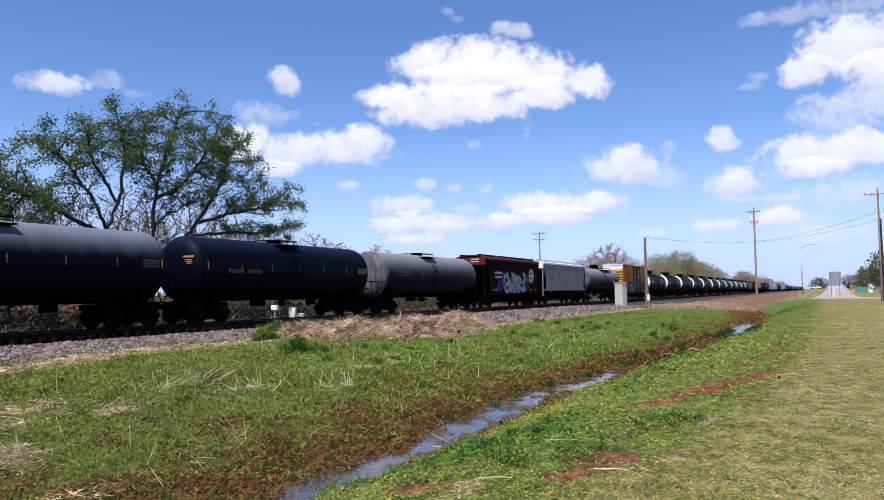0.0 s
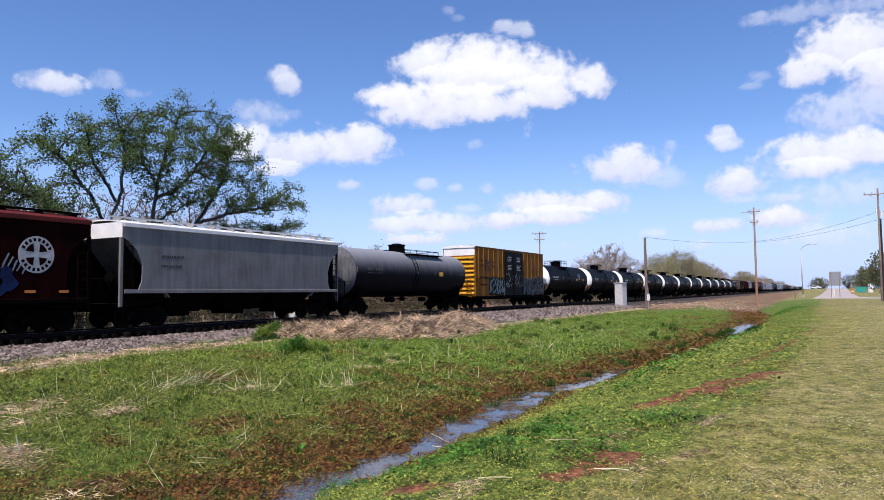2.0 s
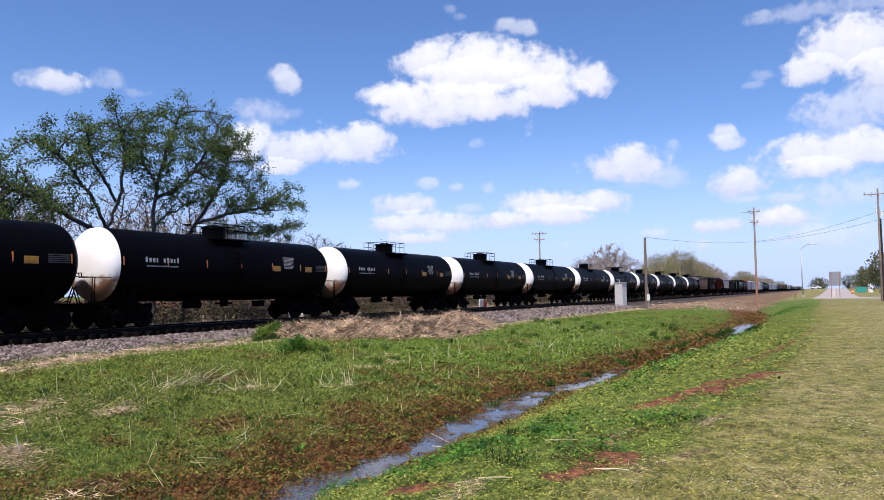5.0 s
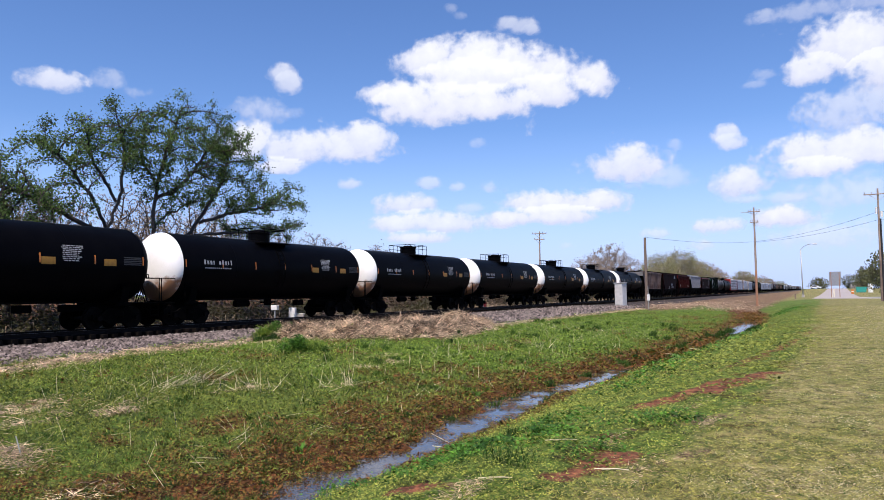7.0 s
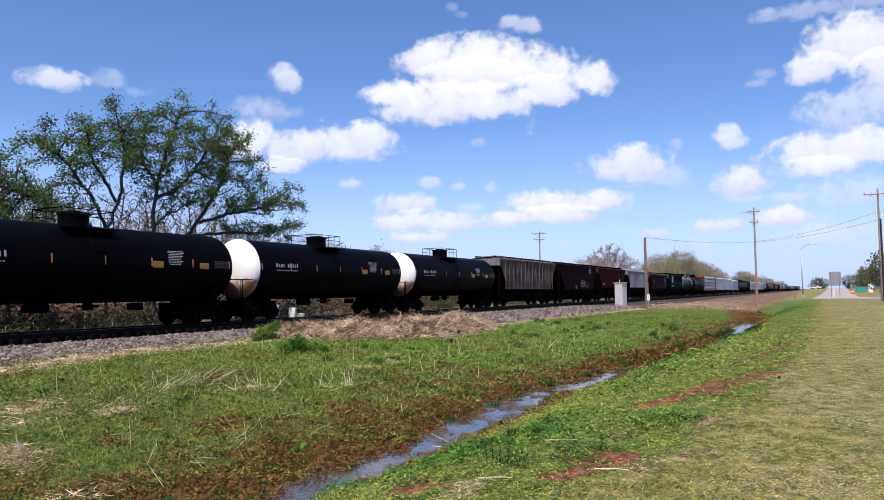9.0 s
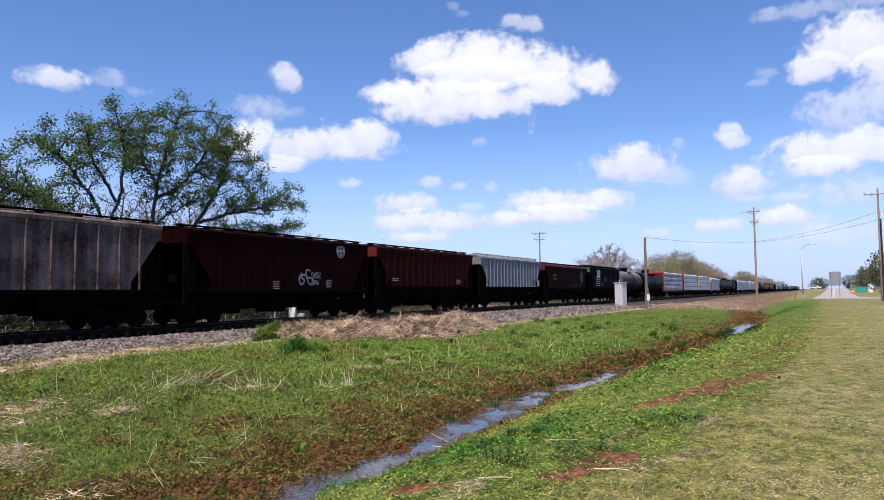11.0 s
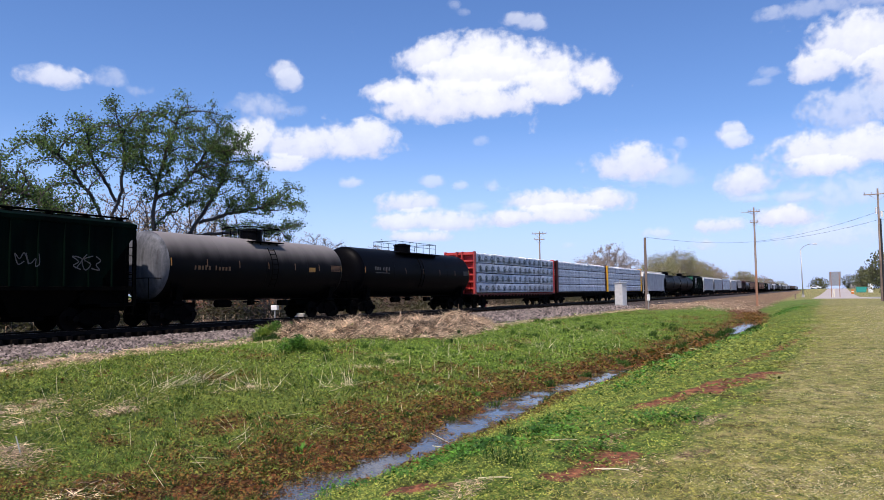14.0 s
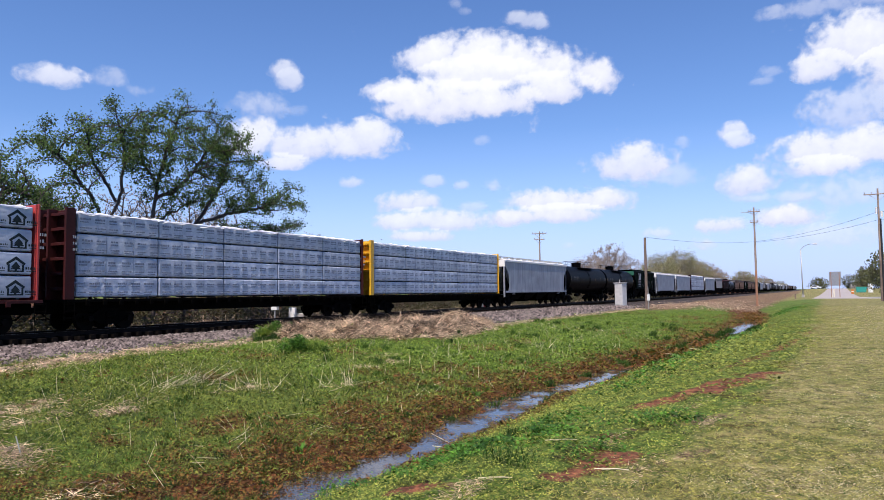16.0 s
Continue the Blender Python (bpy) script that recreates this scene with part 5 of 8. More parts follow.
def brushed(pts, wide, y):
    """One sprayed line of even width."""
    left, right, n = [], [], len(pts)
    for i, p in enumerate(pts):
        d = (pts[min(i + 1, n - 1)] - pts[max(i - 1, 0)]).normalized()
        e = Vector((-d.y, d.x)) * wide / 2
        ext = d * wide * 0.35 * (1 if i == n - 1 else -1 if i == 0 else 0)
        left.append((p.x + e.x + ext.x, y, p.y + e.y + ext.y))
        right.append((p.x - e.x + ext.x, y, p.y - e.y + ext.y))
    return Shape().strip(left, right)


def tag_letters(car, picks, x0, x1, z0, hgt, y, layers, seed=1):
    """Sprayed tangled shapes in a row: each layer is a line laid over the wider one before."""
    rng = random.Random(seed)
    step = (x1 - x0) / len(picks)
    for i, p in enumerate(picks):
        lean, up, tall, flip = rng.uniform(-0.2, 0.3), rng.uniform(-0.06, 0.1), rng.uniform(0.85, 1.1), rng.random() < 0.5
        pts = smooth_line([(x0 + step * (i + 0.05) + step * 1.7 * ((0.55 - u if flip else u) + lean * (v - 0.5)), z0 + hgt * (v * tall + up)) for u, v in GLYPHS[p]])
        for k, (wide, material, label) in enumerate(layers):
            part("spray_shape", brushed(pts, wide, y - 0.010 * k - 0.003 * (i % 3)), material, car, label)


def hopper_car(label, length, body, eave=4.35, ridge=4.58, sill=1.62, ribs=0, trim=None, end_mat=None, group="covered hoppers of the train", extra="", curved=True):
    h, W = length / 2, 1.53
    trim, end_mat = trim or body, end_mat or body
    gear = body if body in (M_LGREY, M_SGREY) else M_SOOTSHADE
    car = thing("covered_hopper", label, "hopper car", group)
    cut = [(-h, eave), (-h, eave - 0.62), (-h + 0.30, eave - 0.75), (-h + 0.72, eave - 1.15), (-h + 0.98, eave - 1.75), (-h + 0.95, sill + 0.35), (-h + 0.8, sill)] if curved else \
          [(-h, eave), (-h, eave - 0.62), (-h + 0.25, eave - 0.66), (-h + 1.55, sill + 0.3), (-h + 1.55, sill)]
    ring = cut + [(-x, z) for x, z in cut[::-1]]
    for s in (-1, 1):
        y0, y1 = (-W, -W + 0.05) if s < 0 else (W - 0.05, W)
        part("side_sheet", Shape().prism(ring, "y", y0, y1), body, car)
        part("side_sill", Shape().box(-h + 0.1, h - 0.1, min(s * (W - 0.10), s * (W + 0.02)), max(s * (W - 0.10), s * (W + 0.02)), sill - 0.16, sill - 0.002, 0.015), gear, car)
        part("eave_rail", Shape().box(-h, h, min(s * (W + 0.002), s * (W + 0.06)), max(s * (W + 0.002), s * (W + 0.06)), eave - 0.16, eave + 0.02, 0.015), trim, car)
        ex = s * h
        part("end_panel", Shape().box(min(ex - s * 0.06, ex), max(ex - s * 0.06, ex), -W + 0.052, W - 0.052, eave - 0.6, eave + 0.04, 0.01), end_mat, car)
        # On dark cars the slope sheet is near black: its shade is painted in.
        sl = Shape().prism([(s * (h - 0.12), eave - 0.55), (s * (h - 0.2), eave - 0.62), (s * (h - 2.5), sill - 0.35), (s * (h - 2.4), sill - 0.35)], "y", -W + 0.06, W - 0.06)
        part("slope_sheet", sl, body if gear is body else M_SOOTSHADE, car)
        for y in (-1.42, 1.42):
            part("corner_post", Shape().box(ex - 0.07, ex + 0.07, y - 0.06, y + 0.06, 0.9, eave - 0.6, 0.01), gear, car)
        part("end_platform", Shape().box(min(ex, ex - s * 1.5), max(ex, ex - s * 1.5), -1.4, 1.4, 0.92, 1.04, 0.015), M_SOOTSHADE, car)
        part("end_ladder", ladder(Shape(), ex - s * 0.3, -1.5, 0.5, eave - 0.5), M_SHADERED if body in (M_SHADERED, M_MIDRED) else M_SOOTSHADE, car)
        # Dark plates added to stand in for shade in the open end.
        fall = (eave - sill - 0.27) / 2.2
        web = [(s * (h - 2.3), 1.045), (s * (h - 0.12), 1.045), (s * (h - 0.12), eave - 0.65), (s * (h - 0.4), eave - 0.72 - fall * 0.2), (s * (h - 2.3), eave - 0.72 - fall * 2.1)]
        part("shear_plate", Shape().prism(web, "y", -1.24, -1.18), M_SOOTSHADE, car)
        part("shear_plate", Shape().prism(web, "y", 1.18, 1.24), M_SOOTSHADE, car)
        br = Shape().rod((ex - s * 0.3, -0.4, 1.05), (ex - s * 0.3, -0.4, 2.2), 0.04).rod((ex - s * 0.2, -0.4, 2.1), (ex - s * 0.24, -0.4, 2.1), 0.28, n=16)
        br.path([(ex - s * 0.1, -1.4, 2.1), (ex - s * 0.1, 1.4, 2.1)], 0.02).path([(ex - s * 0.5, -1.42, 1.04), (ex - s * 1.4, -1.3, 2.2)], 0.04)
        part("brake_stand", br, M_SOOTSHADE, car)
    arc = [(W * math.sin(radians(a)) / math.sin(radians(60)), eave + (ridge - eave) * (math.cos(radians(a)) - 0.5) / 0.5) for a in range(-60, 61, 10)]
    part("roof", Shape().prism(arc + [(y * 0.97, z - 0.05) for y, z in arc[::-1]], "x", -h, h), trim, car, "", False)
    hatch = Shape()
    n = max(4, round(length / 1.7))
    for k in range(n):
        x = -h + 0.5 + (length - 1.0) * k / n
        hatch.box(x, x + (length - 1.0) / n - 0.06, -0.3, 0.3, ridge - 0.02, ridge + 0.05, 0.02)
    part("roof_hatch", hatch, trim, car)
    walkway = Shape()
    for y in (-0.85, 0.85):
        for k in range(4):
            walkway.box(-h - 0.15, h + 0.15, y - 0.22 + k * 0.13, y - 0.18 + k * 0.13, ridge + 0.09, ridge + 0.12)
        for x in np.linspace(-h + 0.2, h - 0.2, 12):
            walkway.box(x - 0.015, x + 0.015, y - 0.24, y + 0.24, ridge - 0.2, ridge + 0.09)
    if trim not in (M_WHITE, M_LGREY, M_SGREY, M_BGREY):
        walkway = Shape().box(-h, h, -1.02, -0.70, ridge + 0.02, ridge + 0.07, 0.01).box(-h, h, 0.70, 1.02, ridge + 0.02, ridge + 0.07, 0.01)
        for x in np.linspace(-h + 0.3, h - 0.3, 10):
            walkway.box(x - 0.025, x + 0.025, -1.06, 1.06, ridge - 0.3, ridge + 0.021)
    part("running_board", walkway, M_GALV if trim in (M_WHITE, M_LGREY, M_SGREY, M_BGREY) else M_SOOTSHADE, car)
    for k in range(3 if length < 16 else 4):
        n = 3 if length < 16 else 4
        x = (k - (n - 1) / 2) * (length - 4.2) / n
        w = (length - 3.9) / n / 2
        c = Shape()
        top = [(x - w, -W + 0.1), (x + w, -W + 0.1), (x + w, W - 0.1), (x - w, W - 0.1)]
        bot = [(x - w * 0.5, -0.8), (x + w * 0.5, -0.8), (x + w * 0.5, 0.8), (x - w * 0.5, 0.8)]
        c.add([(a, b, sill - 0.02) for a, b in top] + [(a, b, 0.62) for a, b in bot], [(0, 1, 5, 4), (1, 2, 6, 5), (2, 3, 7, 6), (3, 0, 4, 7), (4, 5, 6, 7)])
        c.box(x - 0.38, x + 0.38, -0.75, 0.75, 0.42, 0.62, 0.02).rod((x, -0.95, 0.52), (x, 0.95, 0.52), 0.05)
        part("discharge_chute", c, M_SOOTSHADE, car)
    part("centre_sill", Shape().box(-h - 0.1, h + 0.1, -0.2, 0.2, 0.72, 1.0, 0.02), M_SOOTSHADE, car)
    if ribs:
        rib = mesh_of("rib", Shape().prism([(-0.045, -0.002), (0.045, -0.002), (0.025, 0.07), (-0.025, 0.07)], "z", sill, eave - 0.165), body)
        for s in (-1, 1):
            for k in range(ribs):
                x = -h + 1.15 + (length - 2.3) * k / (ribs - 1)
                share("rib", rib, car, Matrix.Translation((x, s * W, 0)) @ pose(0, 0, 0, 0, 0, 180 if s < 0 else 0))
    return car, h + 0.78, h, -W - 0.004


def box_car(label, length, z0=1.02, z1=5.25):
    h, W = length / 2, 1.52
    car = thing("box_car", label, "boxcar", "box cars of the train")
    for s in (-1, 1):
        part("side_wall", Shape().box(-h, h, min(s * W, s * (W - 0.06)), max(s * W, s * (W - 0.06)), z0, z1 - 0.1, 0.01), M_YELLOW, car)
        ex = s * h
        part("end_wall", Shape().box(min(ex, ex - s * 0.05), max(ex, ex - s * 0.05), -W + 0.062, W - 0.062, z0, z1 - 0.80, 0.008), M_YELLOW, car)
        part("end_cap", Shape().box(min(ex, ex - s * 0.05), max(ex, ex - s * 0.05), -W + 0.062, W - 0.062, z1 - 0.795, z1 - 0.1, 0.008), M_WHITE, car, "white upper end panel")
        part("roof_end_cap", Shape().prism([(-W - 0.03, z1 - 0.16), (W + 0.03, z1 - 0.16), (W + 0.03, z1 - 0.02), (0, z1 + 0.09), (-W - 0.03, z1 - 0.02)], "x", min(ex + s * 0.032, ex + s * 0.06), max(ex + s * 0.032, ex + s * 0.06)), M_WHITE, car, "white roof end")
        # Ribs are brighter than the walls: sunlight on the end put into colour.
        rib = mesh_of("end_corrugation", Shape().prism([(-0.09, 0.0), (-0.05, 0.085), (0.05, 0.085), (0.09, 0.0)], "y", -W + 0.12, W - 0.12), M_BRIGHTYELLOW)
        for k in range(9):
            z = z0 + 0.25 + k * (z1 - z0 - 1.25) / 8
            share("end_corrugation", rib, car, Matrix.Translation((ex, 0, z)) @ pose(0, 0, 0, 0, 90 * s, 0))
        part("end_ladder", ladder(Shape(), ex - s * 0.5, -W - 0.06, 0.5, 2.6), M_SOOTSHADE, car)
        part("end_grab_rail", ladder(Shape(), ex + s * 0.1, -0.95, 0.9, 2.5, along="y"), M_YELLOW, car)
        part("end_platform", Shape().box(min(ex, ex + s * 0.35), max(ex, ex + s * 0.35), -0.9, 0.9, 0.95, 1.02, 0.01), M_SOOTSHADE, car)
        part("corner_post", Shape().box(ex - 0.07, ex + 0.07, -W - 0.03, -W + 0.0, z0, z1 - 0.1, 0.008), M_YELLOW, car)
    part("roof", Shape().prism([(-W - 0.02, z1 - 0.098), (W + 0.02, z1 - 0.098), (W + 0.02, z1 - 0.03), (0, z1 + 0.08), (-W - 0.02, z1 - 0.03)], "x", -h - 0.03, h + 0.03), M_YELLOW, car)
    seams = Shape()
    for k in range(14):
        x = -h + 0.6 + k * (length - 1.2) / 13
        seams.box(x - 0.03, x + 0.03, -W + 0.5, W - 0.5, z1 - 0.02, z1 + 0.07)
    part("roof_seam", seams, M_YELLOW, car)
    part("side_sill", Shape().box(-h, h, -W - 0.02, -W + 0.05, z0 - 0.22, z0 - 0.002, 0.01), M_SOOTSHADE, car)
    part("side_sill", Shape().box(-h, h, W - 0.05, W + 0.02, z0 - 0.22, z0 - 0.002, 0.01), M_SOOTSHADE, car)
    part("floor", Shape().box(-h + 0.05, h - 0.05, -W + 0.065, W - 0.065, z0, z0 + 0.1), M_SOOTSHADE, car)
    part("centre_sill", Shape().box(-h, h, -0.2, 0.2, 0.7, z0 - 0.01, 0.02), M_SOOTSHADE, car)
    d0, d1 = -h + 6.11, -h + 10.38
    rib = mesh_of("side_post", Shape().prism([(-0.07, 0.0), (0.07, 0.0), (0.045, 0.06), (-0.045, 0.06)], "z", z0 + 0.02, z1 - 0.16), M_YELLOW)
    for k in range(20):
        x = -h + 0.62 + k * 1.02
        if x < h - 0.3 and not d0 - 0.25 < x < d1 + 0.25:
            share("side_post", rib, car, Matrix.Translation((x, -W, 0)) @ pose(0, 0, 0, 0, 0, 180))
    for z in (z0 + 1.42, z0 + 2.75):
        for a, b in ((-h + 0.1, d0 - 0.1), (d1 + 0.1, h - 0.1)):
            part("side_rail", Shape().box(a, b, -W - 0.02, -W - 0.001, z, z + 0.06, 0.004), M_YELLOW, car)
    for a, b in ((d0, (d0 + d1) / 2 - 0.02), ((d0 + d1) / 2 + 0.02, d1)):
        door = part("door", Shape().box(a, b, -W - 0.10, -W - 0.04, z0 + 0.05, z1 - 0.25, 0.01), M_BLACK, car, "black sliding door with stencils")
        for k in range(7):
            z = z0 + 0.35 + k * 0.6
            part("door_rib", Shape().box(a + 0.06, b - 0.06, -W - 0.125, -W - 0.101, z, z + 0.07, 0.004), M_BLACK, door)
        part("lock_rod", Shape().rod((b - 0.35, -W - 0.15, z0 + 0.1), (b - 0.35, -W - 0.15, z1 - 0.35), 0.022), M_SOOTSHADE, door)
        tagged(part("stencil_block", bars(Shape(), a + 0.5, z1 - 0.75, 0.95, 3, -W - 0.13, 0.09, 0.08, 3, 0.09), M_STENCIL, door), "white stencilled bars", kind="stuff")
        tagged(part("stencil_block", bars(Shape(), a + 0.5, z1 - 1.5, 0.95, 4, -W - 0.13, 0.07, 0.06, 5, 0.09), M_STENCIL, door), "white stencilled bars", kind="stuff")
        bits = Shape()
        r = random.Random(8 + int(a * 10))
        for k in range(26):
            x, z = r.uniform(a + 0.1, b - 0.2), r.uniform(z0 + 0.7, z0 + 1.9)
            c = r.uniform(0.03, 0.08)
            flat_poly(bits, [(x, z), (x + c, z + 0.01), (x + c, z + r.uniform(0.08, 0.28)), (x, z + r.uniform(0.08, 0.2))], -W - 0.13)
        tagged(part("chipped_decal", bits, M_GRAFF_S, door), "torn pale decals", kind="stuff")
    part("door_track", Shape().box(d0 - 2.0, d1 + 2.0, -W - 0.12, -W - 0.001, z0 - 0.02, z0 + 0.045, 0.005), M_SOOTSHADE, car)
    y = -W - 0.072
    # painted marks and spray lettering shapes
    cx, cz, q = -h + 2.35, z1 - 1.55, 0.72
    for sx in (-1, 1):
        for sz in (-1, 1):
            part("painted_cross", flat_poly(Shape(), [(cx, cz + 0.14 * sz * q), (cx + 0.14 * sx * q, cz), (cx + 0.62 * sx * q, cz + 0.5 * sz * q), (cx + 0.40 * sx * q, cz + 0.74 * sz * q)], y), M_GRAFF_B if sx * sz < 0 or sz > 0 else M_DULLRED, car, "arm of a painted cross")
        part("painted_cross", flat_poly(Shape(), [(cx + 0.16 * sx * q, cz), (cx + 0.5 * sx * q, cz + 0.24 * q), (cx + 0.5 * sx * q, cz - 0.24 * q)], y - 0.007), M_DULLRED, car, "red wedge of a painted cross")
    for x, z in ((-h + 0.95, z1 - 1.25), (-h + 0.95, z1 - 1.65), (-h + 3.35, z1 - 1.35), (-h + 3.35, z1 - 1.7)):
        tagged(part("stencil_block", bars(Shape(), x, z, 0.55, 1, y, 0.1, 0.1, 4, 0.1), M_GRAFF_K, car), "dark stencilled bars", kind="stuff")
    tagged(part("stencil_block", bars(Shape(), -h + 0.9, z1 - 2.75, 1.6, 2, y, 0.2, 0.4, 6, 0.24), M_GRAFF_K, car), "faded dark stencilled bars", kind="stuff")
    sq = Shape()
    for x, w in ((d1 + 2.3, 0.5), (d1 + 2.95, 0.42)):
        stroke(sq, [(x, z1 - 1.1), (x + w, z1 - 1.1)], 0.12, y)
        stroke(sq, [(x + w / 2, z1 - 1.1), (x + w / 2, z1 - 1.75)], 0.12, y)
        stroke(sq, [(x, z1 - 1.75), (x + w, z1 - 1.15)], 0.1, y - 0.007)
    part("painted_emblem", sq, M_DULLRED, car, "dull red painted emblem shape")
    haze = Shape()
    for a, b, zt in ((d0 - 3.6, d0 - 0.1, z0 + 1.55),):
        n = 14
        pts = [(a + (b - a) * k / n, zt + 0.22 * math.sin(k * 2.3)) for k in range(n + 1)]
        flat_poly(haze, [(a, z0 + 0.1), (b, z0 + 0.1)] + pts[::-1], y)
    part("spray_field", haze, M_GRAFF_T, car, "dark teal spray-painted field")
    dark = Shape()
    n = 18
    a, b = d1 + 0.02, h - 0.25
    pts = [(a + (b - a) * k / n, z0 + 1.45 + 0.2 * math.sin(k * 1.9) + 0.12 * math.sin(k * 4.1)) for k in range(n + 1)]
    flat_poly(dark, [(a, z0 + 0.02), (b, z0 + 0.02)] + pts[::-1], y)
    part("spray_field", dark, M_GRAFF_K, car, "black spray-painted field")
    tag_letters(car, (7, 5, 3, 8, 6, 1), d0 - 3.45, d0 - 0.15, z0 + 0.15, 1.3, y - 0.009, ((0.34, M_GRAFF_K, "dark sprayed underlay"), (0.20, M_GRAFF_T2, "grey-teal sprayed fill"), (0.07, M_GRAFF_S, "pale sprayed line")), 2)
    tag_letters(car, (7, 4, 3, 5, 8, 0, 8), d1 + 0.3, h - 0.35, z0 + 0.1, 1.5, y - 0.009, ((0.30, M_GRAFF_S, "white sprayed outline"), (0.23, M_GRAFF_K, "black sprayed fill"), (0.04, M_GRAFF_S, "thin white sprayed line")), 6)
    running_gear(car, h + 0.6, 2.2)
    return car, h + 0.6


def centerbeam_car(label, length, paint, top=4.75, deck=None):
    h, W = length / 2, 1.42
    car = thing("centerbeam_car", label, "flat car", "centerbeam flat cars of the train")
    part("deck", Shape().box(-h - 0.35, h + 0.35, -W, W, 1.12, 1.24, 0.015), deck or M_SOOTSHADE, car)
    teeth = mesh_of("stake_pocket", Shape().box(-0.09, 0.09, -0.05, 0.0, 1.0, 1.2, 0.01), deck or M_SOOTSHADE)
    n = int(length / 0.75)
    for k in range(n):
        share("stake_pocket", teeth, car, Matrix.Translation((-h + 0.5 + k * 0.75, -W - 0.002, 0)))
    part("side_sill", Shape().box(-h, h, -0.9, -0.75, 0.72, 1.11, 0.01), M_SOOTSHADE, car)
    part("side_sill", Shape().box(-h, h, 0.75, 0.9, 0.72, 1.11, 0.01), M_SOOTSHADE, car)
    part("centre_sill", Shape().box(-h - 0.6, h + 0.6, -0.3, 0.3, 0.68, 1.11, 0.02), M_SOOTSHADE, car)
    part("top_chord", Shape().box(-h, h, -0.12, 0.12, top - 0.22, top, 0.015), paint, car)
    web = Shape()
    for k in range(13):
        x = -h + length * k / 12
        web.box(x - 0.06, x + 0.06, -0.05, 0.05, 1.24, top - 0.22)
    part("centre_web", web, paint, car)
    for s in (-1, 1):
        bh = part("bulkhead", Shape().box(min(s * (h + 0.02), s * (h + 0.08)), max(s * (h + 0.02), s * (h + 0.08)), -W + 0.05, W - 0.05, 1.24, top, 0.01), paint, car, "ribbed end bulkhead")
        for y in (-W + 0.06, -0.25, 0.25, W - 0.06):
            reach = 0.46 if s < 0 else 0.16
            part("bulkhead_post", Shape().box(min(s * (h + 0.08), s * (h + reach)), max(s * (h + 0.08), s * (h + reach)), y - 0.06, y + 0.06, 1.24, top + 0.03, 0.01), paint, bh)
        for k in range(6):
            z = 1.6 + k * (top - 1.85) / 5
            part("bulkhead_rib", Shape().box(min(s * (h + 0.082), s * (h + (0.34 if s < 0 else 0.14))), max(s * (h + 0.082), s * (h + (0.34 if s < 0 else 0.14))), -W + 0.1, W - 0.1, z, z + 0.12, 0.01), paint, bh)
        part("warning_stencil", bars(Shape(), s * (h + 0.16) - 0.0, 3.6, 0.2, 3, -W + 0.0, 0.12, 0.12, 4, 0.12), M_STENCIL, car, "small white stencilled bars")
        part("corner_step", ladder(Shape(), s * (h + 0.25), -W, 0.45, 1.15), M_SOOTSHADE, car)
    running_gear(car, h + 0.85, 2.6)
    return car, h + 0.85


def bundle_print(kind, w, hgt, y, shift=0.0):
    sh = Shape()
    r = random.Random(5)
    def patch(x0, z0, x1, z1, k=0):
        flat_poly(sh, [(x0, z0), (x1, z0), (x1, z1), (x0, z1)], y - 0.001 * k)
    if kind == "house":
        n = 3
        for k in range(n):
            cx, z = (k + 0.5) * w / n + shift, hgt * 0.22
            a = 0.29
            flat_poly(sh, [(cx - a - 0.06, z + 0.24), (cx - a - 0.02, z + 0.17), (cx, z + 0.37), (cx, z + 0.49)], y)
            flat_poly(sh, [(cx + a + 0.06, z + 0.24), (cx, z + 0.49), (cx, z + 0.37), (cx + a + 0.02, z + 0.17)], y)
            patch(cx - a, z - 0.02, cx - a + 0.07, z + 0.2, 1)
            patch(cx + a - 0.07, z - 0.02, cx + a, z + 0.2, 1)
            patch(cx - a, z - 0.07, cx + a, z - 0.021, 2)
            flat_poly(sh, [(cx - 0.17, z + 0.10), (cx + 0.17, z + 0.10), (cx, z + 0.30)], y - 0.003)
            flat_poly(sh, [(cx - 0.2, z + 0.02), (cx + 0.2, z + 0.02), (cx, z + 0.2)], y - 0.004)
            patch(cx - 0.04, z - 0.03, cx + 0.04, z + 0.03, 3)
            px = cx + a + 0.06
            while px < cx + w / n - a - 0.12:
                lw = r.uniform(0.03, 0.06)
                patch(px, z + 0.02, px + lw, z + 0.02 + r.uniform(0.05, 0.09))
                px += lw + 0.03
            patch(cx + a + 0.08, z - 0.05, cx + w / n - a - 0.1, z - 0.028)
    else:
        for k in range(3):
            for row, hh, part_w, tight in ((0.62, 0.085, 0.62, 0.03), (0.50, 0.05, 0.5, 0.02), (0.22, 0.06, 0.7, 0.025), (0.12, 0.04, 0.45, 0.02)):
                for half in (0, 1):
                    px = (k + 0.06 + 0.5 * half) * w / 3 + shift
                    end = px + part_w * w / 6 * r.uniform(0.85, 1.1)
                    while px < end:
                        lw = r.uniform(0.03, 0.11)
                        patch(px, hgt * row, px + lw, hgt * row + hh * r.uniform(0.75, 1.0))
                        px += lw + tight
    return sh


